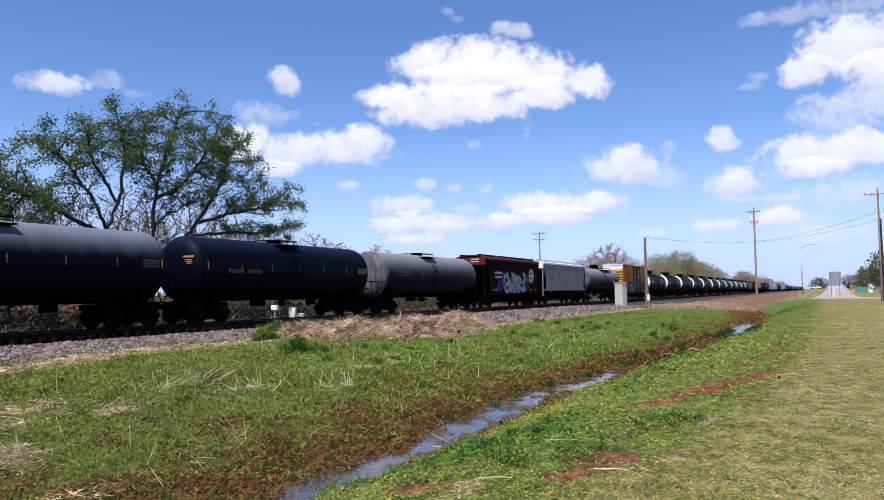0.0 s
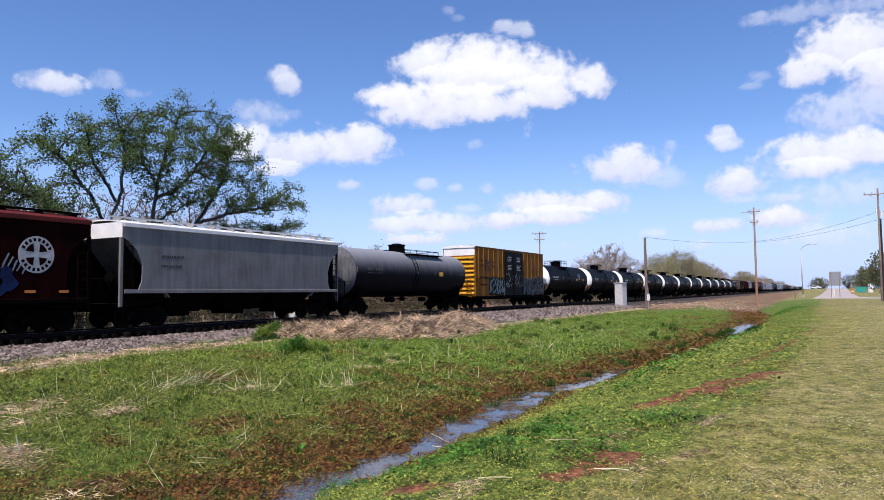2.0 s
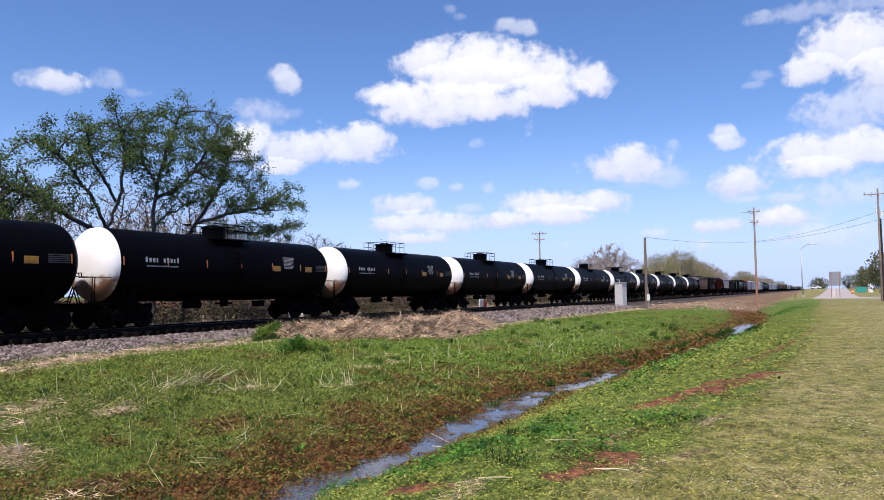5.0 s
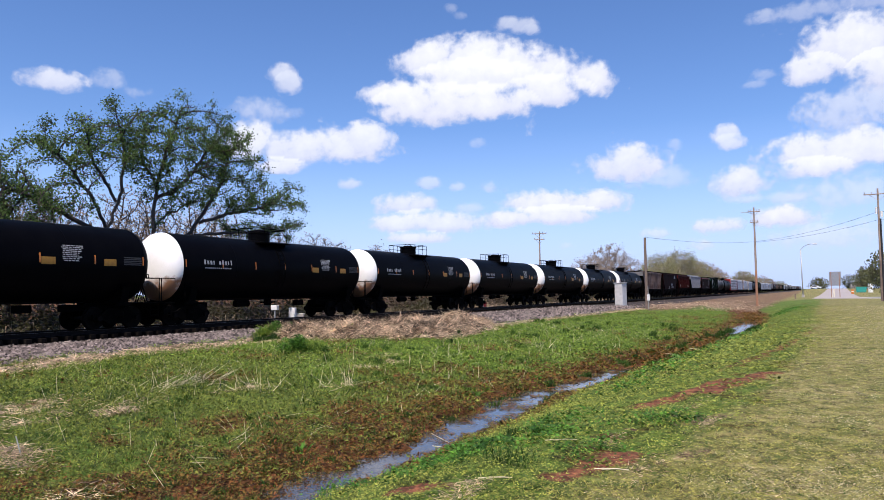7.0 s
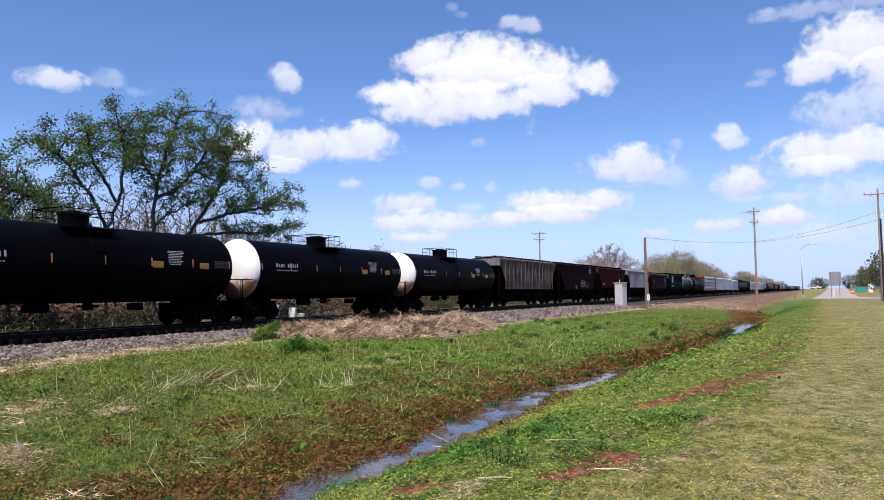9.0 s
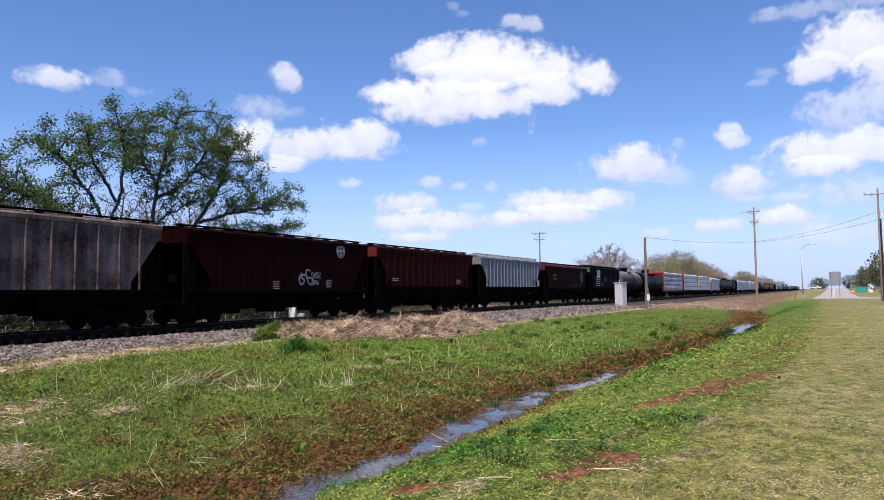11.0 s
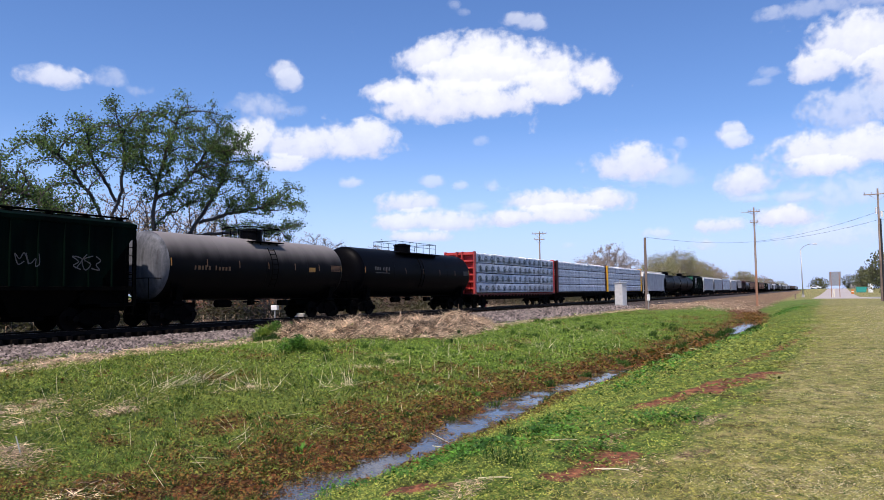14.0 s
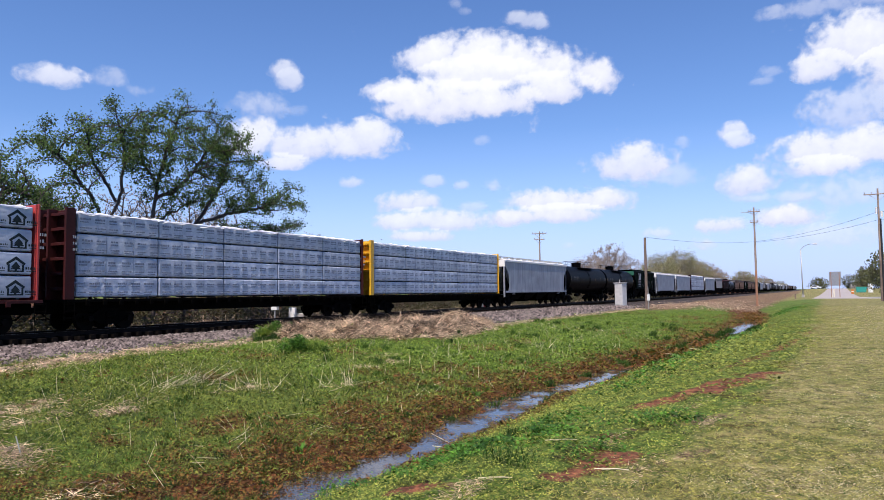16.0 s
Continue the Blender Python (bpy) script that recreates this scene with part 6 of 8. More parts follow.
def lumber_load(label, length, kind):
    """Wrapped bundles stacked four high along both sides of the centre beam."""
    load = thing("lumber_load", label, "lumber", "lumber loads on the flat cars")
    rng = random.Random(int(length * 10) + len(kind))
    cols, tiers, z0 = 5, 4, 1.30
    w, hg = length / cols, 0.845
    sh = Shape().box(0.02, w - 0.02, -1.36, -0.16, 0.03, hg - 0.03, 0.045)
    body = mesh_of("lumber_pack", sh, M_WRAP)
    inks = [mesh_of("bundle_print", bundle_print(kind, w, hg, -1.366, q), M_WRAPINK if kind == "house" else M_WRAPBLUE) for q in (-0.16, 0.03, 0.12)]
    folds = Shape()
    folds.box(-0.006, 0.006, -1.366, -1.359, 0.05, hg - 0.05)
    fold = mesh_of("wrap_fold", folds, M_WRAPBLUE)
    bear = mesh_of("bearer", Shape().box(-0.05, 0.05, -1.34, -0.2, -0.029, 0.029), M_STRAP)
    for t in range(tiers):
        for c in range(cols):
            j = rng.uniform(-0.02, 0.02)
            for s in (1, -1):
                m = pose(-length / 2 + c * w, j * s, z0 + t * hg) if s > 0 else pose(-length / 2 + (c + 1) * w, j, z0 + t * hg, 0, 0, 180)
                b = share("lumber_pack", body, load, m)
                if s > 0:
                    tagged(share("bundle_print", rng.choice(inks), b, Matrix()), kind="stuff")
                    for k in (1, 2):
                        share("wrap_fold", fold, b, Matrix.Translation((k * w / 3, 0, 0)))
                for bx in (0.5, w - 0.5):
                    share("bearer", bear, b, Matrix.Translation((bx, 0, 0)))
    flap = Shape()
    for k in range(44):
        x = -length / 2 + 0.1 + k * (length - 0.6) / 43
        l = rng.uniform(0.25, 0.6)
        z = z0 + tiers * hg
        flap.add([(x, -1.37 - rng.uniform(0, 0.05), z - rng.uniform(0.05, 0.2)), (x + l, -1.38 - rng.uniform(0, 0.05), z - rng.uniform(0.03, 0.16)), (x + l * 0.8, -0.95, z + rng.uniform(0.01, 0.09)), (x + 0.05, -0.9, z + rng.uniform(0.0, 0.07))], [(0, 1, 2, 3)])
    tagged(part("loose_wrap", flap, M_WHITE, load, "crumpled white loose wrap along the top edge"), kind="stuff")
    return load


TRAIN = []  # (thing, its centre along the train)


def place(ob, at):
    TRAIN.append((ob, at))
    ob.matrix_basis = pose(121.24 + at, TRACK_Y, RAIL_Z)
    return ob


def again(ob, at):
    return place(copy_thing(ob, Matrix()), at)


def build_train():
    a, _ = tank_car("blue-black tank car with dusty top and faded stencils", 13.4, M_LITDUSTNAVY, M_LITDUSTNAVY, M_LITDUSTNAVY, zc=2.62, fittings="walk", marks="white", gap=0.98, dome_at=-4.0)
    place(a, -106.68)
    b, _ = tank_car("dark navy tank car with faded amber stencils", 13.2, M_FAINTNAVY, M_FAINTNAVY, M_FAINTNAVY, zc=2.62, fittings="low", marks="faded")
    for z, y0, y1, tall in ((0.50, -1.16, -0.62, 0.085), (0.36, -1.10, -0.72, 0.04), (0.28, -1.12, -0.80, 0.04), (0.20, -1.08, -0.86, 0.04)):
        lo, up = ([(-6.62 - 0.62 * math.sqrt(1 - (math.hypot(q, w) / 1.58) ** 2.5), q, 2.62 + w) for q in np.linspace(y0, y1, 5)] for w in (z, z + tall))
        part("end_stencil", Shape().strip(lo, up), M_PLACARD, b, "amber stencilled bar")
    place(b, -90.85)
    place(tank_car("grey-black tank car with pale dusty top", 13.5, M_GREYBLACK, M_LITHEAD, M_GREYBLACK, zc=2.60, fittings="low", marks="white")[0], -75.05)

    # Roof trim and ends take the lit red, the sides the shaded one.
    d, _, h, y = hopper_car("oxide red covered hopper with spray-painted side", 12.93, M_SHADERED, trim=M_LITRED, end_mat=M_LITRED, sill=1.28, eave=4.32)
    solid_badge(d, 4.3, 2.9, 0.68, y, M_BADGE, M_SHADERED, "white round badge with a dark cross")
    part("stencilled_number", bars(Shape(), -4.6, 2.95, 1.7, 2, y, 0.24, 0.14, 2, 0.2), M_STENCIL, d, "white stencilled bars")
    part("end_stencil", Shape().box(-h - 0.008, -h - 0.002, -0.9, -0.1, 4.15, 4.27).box(-h - 0.008, -h - 0.002, -0.9, -0.1, 3.95, 4.07), M_STENCIL, d)
    for fx, fw, fh in ((-3.3, 0.8, 0.5), (-1.0, 0.7, 0.75), (0.6, 0.8, 0.8), (2.2, 0.8, 0.6), (3.0, 0.6, 0.5)):
        blot = [(fx + fw * math.cos(a) * (1 + 0.18 * math.sin(5 * a + fx)), 1.95 + fh * math.sin(a) * (1 + 0.15 * math.sin(7 * a))) for a in [2 * math.pi * k / 26 for k in range(26)]]
        part("spray_field", flat_poly(Shape(), blot, y), M_GRAFF_B, d, "dark blue spray-painted cloud")
    tag_letters(d, (0, 1, 2, 3, 4), -2.75, 2.75, 1.42, 1.5, y - 0.009, ((0.50, M_GRAFF_S, "pale sprayed halo"), (0.44, M_GRAFF_K, "black sprayed outline"), (0.32, M_GRAFF_S, "silver sprayed fill")), 4)
    bits = Shape()
    for k in range(5):
        stroke(bits, [(3.0 + 0.2 * k, 2.2 + 0.1 * (k % 2)), (3.3 + 0.15 * k, 2.9 - 0.12 * k), (3.1 + 0.2 * k, 2.5)], 0.05, y)
    part("spray_scrawl", bits, M_GRAFF_S, d)
    mk = Shape()
    for x in (-5.0, -4.4, 3.9, 5.2):
        flat_poly(mk, [(x, 1.5), (x + 0.4, 1.5), (x + 0.4, 1.6), (x, 1.6)], y)
    part("reflector_strip", mk, M_CONSPIC, d)
    running_gear(d, h + 0.75, 2.2)
    place(d, -59.73)

    e, half, h, y = hopper_car("light grey covered hopper with white roof edge", 14.69, M_LGREY, trim=M_WHITE, end_mat=M_WHITE, eave=4.38, sill=1.62)
    part("stencilled_number", bars(Shape(), -5.4, 3.0, 1.2, 2, y, 0.12, 0.3, 2, 0.14), M_DIM, e, "dim grey stencilled bars")
    running_gear(e, half, 2.3)
    place(e, -44.46)
    place(tank_car("grey-blue tank car with dusty top and yellow panel", 15.1, M_GREYBLACK, M_LITHEAD, M_GREYBLACK, zc=2.72, R=1.6, fittings="walk", marks="yellow")[0], -27.75)
    place(box_car("ochre yellow high boxcar with black doors and spray paint", 16.15)[0], -10.04)

    t, _ = tank_car("black tank car with one white end", 13.62, M_BLACK, M_HEADWHITE, M_BLACK, gap=1.05)
    place(t, 6.81)
    for k in range(1, 12):
        again(t, 6.81 + 15.716 * k)

    hcar, half, h, y = hopper_car("rust-stained brown hopper with grey streaks", 14.9, M_RUSTBROWN, ribs=14, trim=M_RUSTBROWN, end_mat=M_LGREY, curved=False)
    running_gear(hcar, half, 2.3)
    place(hcar, 195.45)
    i, half, h, y = hopper_car("dark red ribless hopper with small round badge", 14.5, M_SHADERED, curved=False)
    solid_badge(i, 4.4, 3.9, 0.42, y, M_BADGE, M_SHADERED, "white round badge")
    tag_letters(i, (8, 0), 0.55, 1.65, 1.85, 0.75, y, ((0.10, M_GRAFF_S, "white sprayed scrawl"),), 9)
    tag_letters(i, (5, 3, 6, 4), 1.6, 2.5, 2.25, 0.34, y, ((0.04, M_GRAFF_S, "small white sprayed scrawl"),), 3)
    tag_letters(i, (6, 7, 1), 1.65, 2.3, 1.85, 0.28, y, ((0.04, M_GRAFF_S, "small white sprayed scrawl"),), 5)
    part("stencil_block", bars(bars(Shape(), -1.5, 2.0, 0.5, 4, y, 0.05, 0.07, 4), 3.0, 2.1, 0.5, 4, y, 0.05, 0.07, 6), M_STENCIL, i)
    running_gear(i, half, 2.3)
    place(i, 211.5)
    j, half, h, y = hopper_car("dark red ribbed hopper with weathered sides", 14.18, M_MIDRED, ribs=15, trim=M_MIDRED, end_mat=M_LITRED, curved=False, sill=1.84)
    part("stencil_block", bars(bars(Shape(), -5.4, 2.3, 0.8, 2, y - 0.07, 0.06, 0.07, 4), 4.0, 2.3, 0.8, 3, y - 0.07, 0.06, 0.07, 6), M_STENCIL, j)
    running_gear(j, half, 2.3)
    place(j, 226.95)
    k_, half, h, y = hopper_car("blue-grey ribbed covered hopper with white rails", 14.56, M_BGREY, ribs=17, trim=M_BGREY, end_mat=M_LGREY, curved=False, sill=1.84, eave=4.32)
    for x, c, w in ((3.2, M_PLACARD, 0.5), (5.0, M_GRAFF_B, 0.35), (5.6, M_GRAFF_B, 0.4), (6.5, M_CONSPIC, 0.5)):
        part("paint_patch", flat_poly(Shape(), [(x - 0.3, 1.95), (x - 0.3 + w, 1.95), (x - 0.3 + w, 2.5), (x - 0.3, 2.5)], y - 0.01), c, k_)
    running_gear(k_, half, 2.3)
    place(k_, 242.98)
    l, half, h, y = hopper_car("oxide red covered hopper with faded round badge", 14.84, M_SHADERED, trim=M_LITRED, end_mat=M_LITRED, sill=1.72, eave=4.18, ridge=4.4)
    part("round_badge", round_badge(Shape(), 5.2, 3.1, 0.72, y), M_FADEDWHITE, l, "faded grey round badge")
    part("stencilled_number", bars(Shape(), -5.0, 3.0, 1.2, 2, y, 0.25, 0.12, 2, 0.2), M_DIM, l, "faded stencilled bars")
    for picks, x0, x1 in (((5, 8), 0.2, 1.2), ((3, 6, 7), 1.9, 3.2), ((1, 5), 4.0, 4.9)):
        tag_letters(l, picks, x0, x1, 1.85, 0.34, y, ((0.028, M_FADEDWHITE, "faint sprayed scrawl"),), int(x0 * 9) + 11)
    running_gear(l, half, 2.3)
    place(l, 258.98)
    m_, half, h, y = hopper_car("dark green ribbed hopper with white emblem", 14.54, M_GREEN, ribs=13, trim=M_GREEN, end_mat=M_LIGHTGREEN, curved=False, sill=1.74, eave=4.32)
    em = Shape()
    flat_poly(em, [(-5.0, 4.05), (-4.45, 4.05), (-4.1, 3.55), (-4.1, 4.05), (-3.3, 4.05), (-3.1, 3.75), (-3.3, 3.55), (-3.05, 3.3), (-3.3, 3.0), (-5.0, 3.0), (-4.7, 3.25), (-4.55, 3.75)], y - 0.08)
    for k in range(4):
        flat_poly(em, [(-5.0, 2.85 - k * 0.26), (-3.2, 2.85 - k * 0.26), (-3.2, 2.78 - k * 0.26), (-5.0, 2.78 - k * 0.26)], y - 0.08)
    part("painted_emblem", em, M_STENCIL, m_, "white angular emblem over white stripes")
    for picks, x0, x1, z, t, w in (((5, 3, 8, 7), -1.5, 0.1, 2.55, 0.6, 0.045), ((6, 1), 2.2, 3.1, 2.5, 0.5, 0.04), ((7, 8, 4), 4.3, 5.6, 2.35, 0.6, 0.045), ((2, 6, 0, 5), -2.6, -1.2, 2.0, 0.35, 0.035)):
        tag_letters(m_, picks, x0, x1, z, t, y - 0.08, ((w, M_FADEDWHITE, "pale sprayed scrawl"),), int(x0 * 7) + 30)
    running_gear(m_, half, 2.3)
    place(m_, 275.23)
    n_, _ = tank_car("dusty brown-grey tank car with amber stencils", 12.6, M_TAUPE, M_LITHEAD, M_TAUPE, zc=2.72, fittings="railed", marks="faded", dome_at=0.4, gap=0.95)
    part("marking_panel", ring_patch(Shape(), 1.588, 2.72, 3.3, 3.85, 86, 95), M_PLACARD, n_, "amber rectangular panel")
    place(n_, 290.5)
    o, _ = tank_car("black tank car with long top railing", 14.9, M_BLACK, M_BLACK, M_BLACK, zc=2.74, R=1.62, fittings="long", marks="white", gap=1.0)
    place(o, 306.65)
    for lab, lo, hi, paint, kind, what in (("red centerbeam flat car with ribbed bulkheads", 316.0, 335.44, M_ENDRED, "house", "white-wrapped lumber bundles with dark printed emblems"),
                                           ("maroon centerbeam flat car with ribbed bulkheads", 337.08, 356.39, M_MAROON, "plain", "white-wrapped lumber bundles with blue-grey print"),
                                           ("yellow-ended centerbeam flat car", 357.82, 377.68, M_BRIGHTYELLOW, "plain", "white-wrapped lumber bundles with blue-grey print")):
        c, _ = centerbeam_car(lab, hi - lo, paint, deck=M_MAROON if paint is M_ENDRED else None)
        place(c, (lo + hi) / 2)
        place(lumber_load(what, hi - lo - 0.1, kind), (lo + hi) / 2)
        if paint is M_MAROON:
            flat, load = c, TRAIN[-1][0]
    s, half, h, y = hopper_car("silver-grey smooth covered hopper with white top", 17.57, M_SGREY, trim=M_WHITE, end_mat=M_WHITE, eave=4.28, ridge=4.5, sill=1.45)
    running_gear(s, half, 2.4)
    place(s, 387.8)
    again(o, 405.4)
    again(o, 421.2)
    again(m_, 437.0)
    again(s, 455.2)
    again(s, 474.4)
    again(flat, 494.8)
    again(load, 494.8)
    mix = [s, e, o, m_, hcar, k_, a, o, s, hcar, l, e, o, k_, m_, a]
    at = 515.0
    for n in range(46):
        pick = mix[(n * 5 + n // 7) % len(mix)]
        again(pick, at)
        at += 18.4 if pick is s else 16.4


build_train()


DRIFT = []


# ---- trees ----
def grow(seed, roots, lobes, points=700, step=0.45, reach=5.0, kill=0.85, rounds=70, hollow=0.5):
    """Branches that grow towards points spread through the crown; returns nodes and parents."""
    g = np.random.default_rng(seed)
    vol = np.array([l[3] * l[4] * l[5] for l in lobes])
    goal = []
    for l, c in zip(lobes, (vol / vol.sum() * points).astype(int)):
        d = g.normal(0, 1, (c, 3))
        d /= np.linalg.norm(d, axis=1)[:, None]
        goal.append(np.array(l[:3]) + d * np.array(l[3:6]) * (g.uniform(hollow ** 3, 1, (c, 1)) ** (1 / 3)))
    goal = np.concatenate(goal)
    nodes, parent = [], []
    for pts in roots:
        last = -1
        pts = [Vector(p) for p in pts]
        for a, b in zip(pts, pts[1:]):
            k = max(1, round((b - a).length / step))
            for i in range(k):
                p = a.lerp(b, i / k) + Vector(g.normal(0, 0.04, 3))
                nodes.append(np.array(p))
                parent.append(last)
                last = len(nodes) - 1
        nodes.append(np.array(pts[-1]))
        parent.append(last)
    P = np.array(nodes)
    near_i, near_d = np.zeros(len(goal), int), np.full(len(goal), 1e9)
    fresh = np.arange(len(P))
    for _ in range(rounds):
        if not len(goal) or not len(fresh):
            break
        D = np.linalg.norm(goal[:, None] - P[fresh][None], axis=2)
        j = D.argmin(1)
        d = D[np.arange(len(goal)), j]
        upd = d < near_d
        near_d[upd], near_i[upd] = d[upd], fresh[j[upd]]
        keep = near_d > kill
        goal, near_d, near_i = goal[keep], near_d[keep], near_i[keep]
        act = near_d < reach
        if not act.any():
            reach *= 1.6
            continue
        owners = np.unique(near_i[act])
        made = []
        for o in owners:
            v = goal[act & (near_i == o)] - P[o]
            v = (v / np.linalg.norm(v, axis=1)[:, None]).sum(0)
            v /= np.linalg.norm(v) + 1e-9
            if parent[o] >= 0:
                old = P[o] - P[parent[o]]
                v = v + 0.75 * old / (np.linalg.norm(old) + 1e-9)
            v = v + g.normal(0, 0.16, 3)
            v /= np.linalg.norm(v) + 1e-9
            made.append(P[o] + v * step)
            parent.append(int(o))
        fresh = np.arange(len(P), len(P) + len(made))
        P = np.concatenate([P, np.array(made)])
    return P, np.array(parent)


def limb_mesh(P, parent, tip, sides=5, power=2.55):
    n = len(P)
    acc = np.zeros(n)
    r = np.zeros(n)
    for i in range(n - 1, -1, -1):
        r[i] = max(tip, acc[i] ** (1 / power))
        if parent[i] >= 0:
            acc[parent[i]] += r[i] ** power
    k = np.nonzero(parent >= 0)[0]
    a, b = P[parent[k]], P[k]
    ra = np.minimum(r[parent[k]], r[k] * 1.5)
    d = b - a
    d /= np.linalg.norm(d, axis=1)[:, None] + 1e-9
    u = np.cross(d, np.array([0.31, 0.52, 0.79]))
    u /= np.linalg.norm(u, axis=1)[:, None] + 1e-9
    w = np.cross(d, u)
    vs = []
    for p, q in ((a - d * ra[:, None] * 0.3, ra), (b, r[k])):
        for s in range(sides):
            t = 2 * math.pi * s / sides
            vs.append(p + (u * math.cos(t) + w * math.sin(t)) * q[:, None])
    V = np.stack(vs, 1).reshape(-1, 3)
    base = np.arange(len(k))[:, None] * 2 * sides
    F = np.concatenate([base + np.array([[s, (s + 1) % sides, sides + (s + 1) % sides, sides + s]]) for s in range(sides)])
    return V, F, r


def tree(name, label, seed, roots, lobes, bark, leaf, points=700, step=0.45, leaf_size=0.085, per_tip=16, scatter=0.32, tip=0.012, thin=0.06, twigs=2, group="", hollow=0.5, bare=0.0, at=None, reach=5.0, sides=5, twig_wood=1.0):
    P, parent = grow(seed, roots, lobes, points, step, reach=reach, hollow=hollow)
    g = np.random.default_rng(seed + 50)
    _, _, r = limb_mesh(P, parent, tip)
    # short twigs on the thin wood
    if twigs:
        ends = np.repeat(np.nonzero(r < thin * twig_wood)[0], twigs)
        d = g.normal(0, 1, (len(ends), 3))
        d[:, 2] += 0.5
        d /= np.linalg.norm(d, axis=1)[:, None]
        Q = P[ends] + d * g.uniform(0.25, 0.6, (len(ends), 1)) * step * 1.3
        P, parent = np.concatenate([P, Q]), np.concatenate([parent, ends])
    V, F, r = limb_mesh(P, parent, tip, sides)
    ob = thing(name, label, "tree", group, at=at)
    o = new("trunk", bulk_mesh("trunk", V, F, bark, True))
    o.parent = ob
    tips = np.nonzero(r < thin * (0.36 if thin < 0.08 else 0.7))[0]
    clump = np.array([math.sin(p[0] * 1.1 + seed) + math.sin(p[1] * 1.3) + math.sin(p[2] * 1.5 + seed * 2) for p in P[tips]])
    tips = tips[clump > -1.3 + bare * 2.2]
    if per_tip and len(tips):
        c = np.repeat(P[tips], per_tip, axis=0)
        n = len(c)
        c = c + g.normal(0, scatter, (n, 3))
        s = leaf_size * g.uniform(0.6, 1.4, (n, 1))
        t = g.normal(0, 1, (n, 3))
        t /= np.linalg.norm(t, axis=1)[:, None]
        b = np.cross(t, g.normal(0, 1, (n, 3)))
        b /= np.linalg.norm(b, axis=1)[:, None] + 1e-9
        v = np.stack([c - t * s, c + b * s * 0.6, c + t * s, c - b * s * 0.6], 1).reshape(-1, 3)
        k = np.arange(n)[:, None] * 4
        f = np.concatenate([k + np.array([[0, 1, 2]]), k + np.array([[0, 2, 3]])])
        o = new("crown", bulk_mesh("crown", v, f, leaf))
        o.parent = ob
    return ob


def build_trees():
    y = 35.0
    tree("broadleaf_tree", "large spreading tree with fresh spring leaves and dark forked limbs", 3,
         [[(25.9, y, -0.4), (25.7, y, 3.0), (25.8, y, 5.4), (26.5, y - 0.2, 7.6), (26.8, y, 9.8), (26.4, y, 11.4)], [(25.8, y, 5.2), (24.6, y - 0.4, 6.9), (23.2, y - 0.3, 8.4), (22.2, y, 9.4)], [(25.7, y, 5.0), (23.8, y + 0.5, 5.9), (21.8, y, 6.6), (19.8, y, 7.0)], [(26.3, y, 7.0), (25.2, y + 0.5, 9.0), (24.6, y + 0.3, 10.6)]],
         [(19.8, y, 6.6, 2.8, 2.6, 2.0), (22.2, y, 8.1, 2.3, 2.6, 2.4), (24.3, y, 9.5, 2.1, 2.6, 2.2), (26.3, y, 10.5, 1.9, 2.6, 2.5), (19.0, y, 4.9, 2.2, 2.2, 1.4), (23.0, y, 6.6, 2.0, 2.2, 1.2), (20.6, y, 5.6, 1.8, 2.2, 1.3)], M_BARK, M_LEAF,
         points=2600, step=0.36, per_tip=10, tip=0.0085, leaf_size=0.060, scatter=0.18, bare=0.12, hollow=0.48, twigs=5, twig_wood=0.40)
    tree("broadleaf_tree", "tall broad tree with upswept limbs and spring leaves", 8,
         [[(28.9, y, -0.4), (28.9, y, 3.5), (28.8, y, 6.0), (29.0, y, 8.0), (29.8, y, 10.6), (30.6, y, 12.6)], [(28.9, y, 7.4), (30.4, y - 0.3, 8.2), (32.0, y, 9.6), (33.4, y, 11.4)], [(29.0, y, 8.2), (28.4, y + 0.6, 9.8), (28.2, y, 11.6)], [(28.8, y, 5.6), (30.2, y + 0.4, 6.6), (31.6, y, 7.4)]],
         [(28.4, y, 10.8, 1.8, 2.6, 2.2), (30.6, y, 11.7, 2.2, 2.8, 2.5), (32.9, y, 11.6, 2.2, 2.8, 2.5), (31.6, y, 9.0, 2.2, 2.6, 1.8), (29.4, y, 8.6, 1.6, 2.4, 1.6)], M_BARK, M_LEAF,
         points=2300, step=0.36, per_tip=10, tip=0.0085, leaf_size=0.060, scatter=0.18, bare=0.12, hollow=0.48, twigs=5, twig_wood=0.40)
    tree("broadleaf_tree", "lower spreading tree with drooping side limbs", 13,
         [[(31.6, y + 0.5, -0.4), (31.6, y + 0.5, 3.4), (31.8, y + 0.4, 5.4), (33.0, y, 7.2), (34.4, y, 9.4), (35.0, y, 11.2)], [(32.4, y, 6.2), (34.4, y - 0.4, 7.0), (37.2, y - 0.3, 7.6), (39.8, y, 8.4)], [(31.8, y, 5.3), (34.2, y - 0.3, 5.7), (37.0, y - 0.2, 5.9), (39.6, y, 6.2)]],
         [(34.7, y, 10.8, 2.0, 2.6, 2.3), (36.0, y, 10.0, 1.6, 2.4, 2.1), (37.6, y, 7.9, 2.4, 2.4, 1.6), (40.4, y, 8.3, 1.7, 2.2, 1.7), (37.4, y, 6.2, 2.6, 2.2, 1.2), (40.6, y, 6.6, 1.6, 2.0, 1.3), (34.6, y, 8.2, 2.0, 2.4, 1.6)], M_BARK, M_LEAF,
         points=2300, step=0.36, per_tip=10, tip=0.0085, leaf_size=0.060, scatter=0.18, bare=0.12, hollow=0.48, twigs=5, twig_wood=0.40)
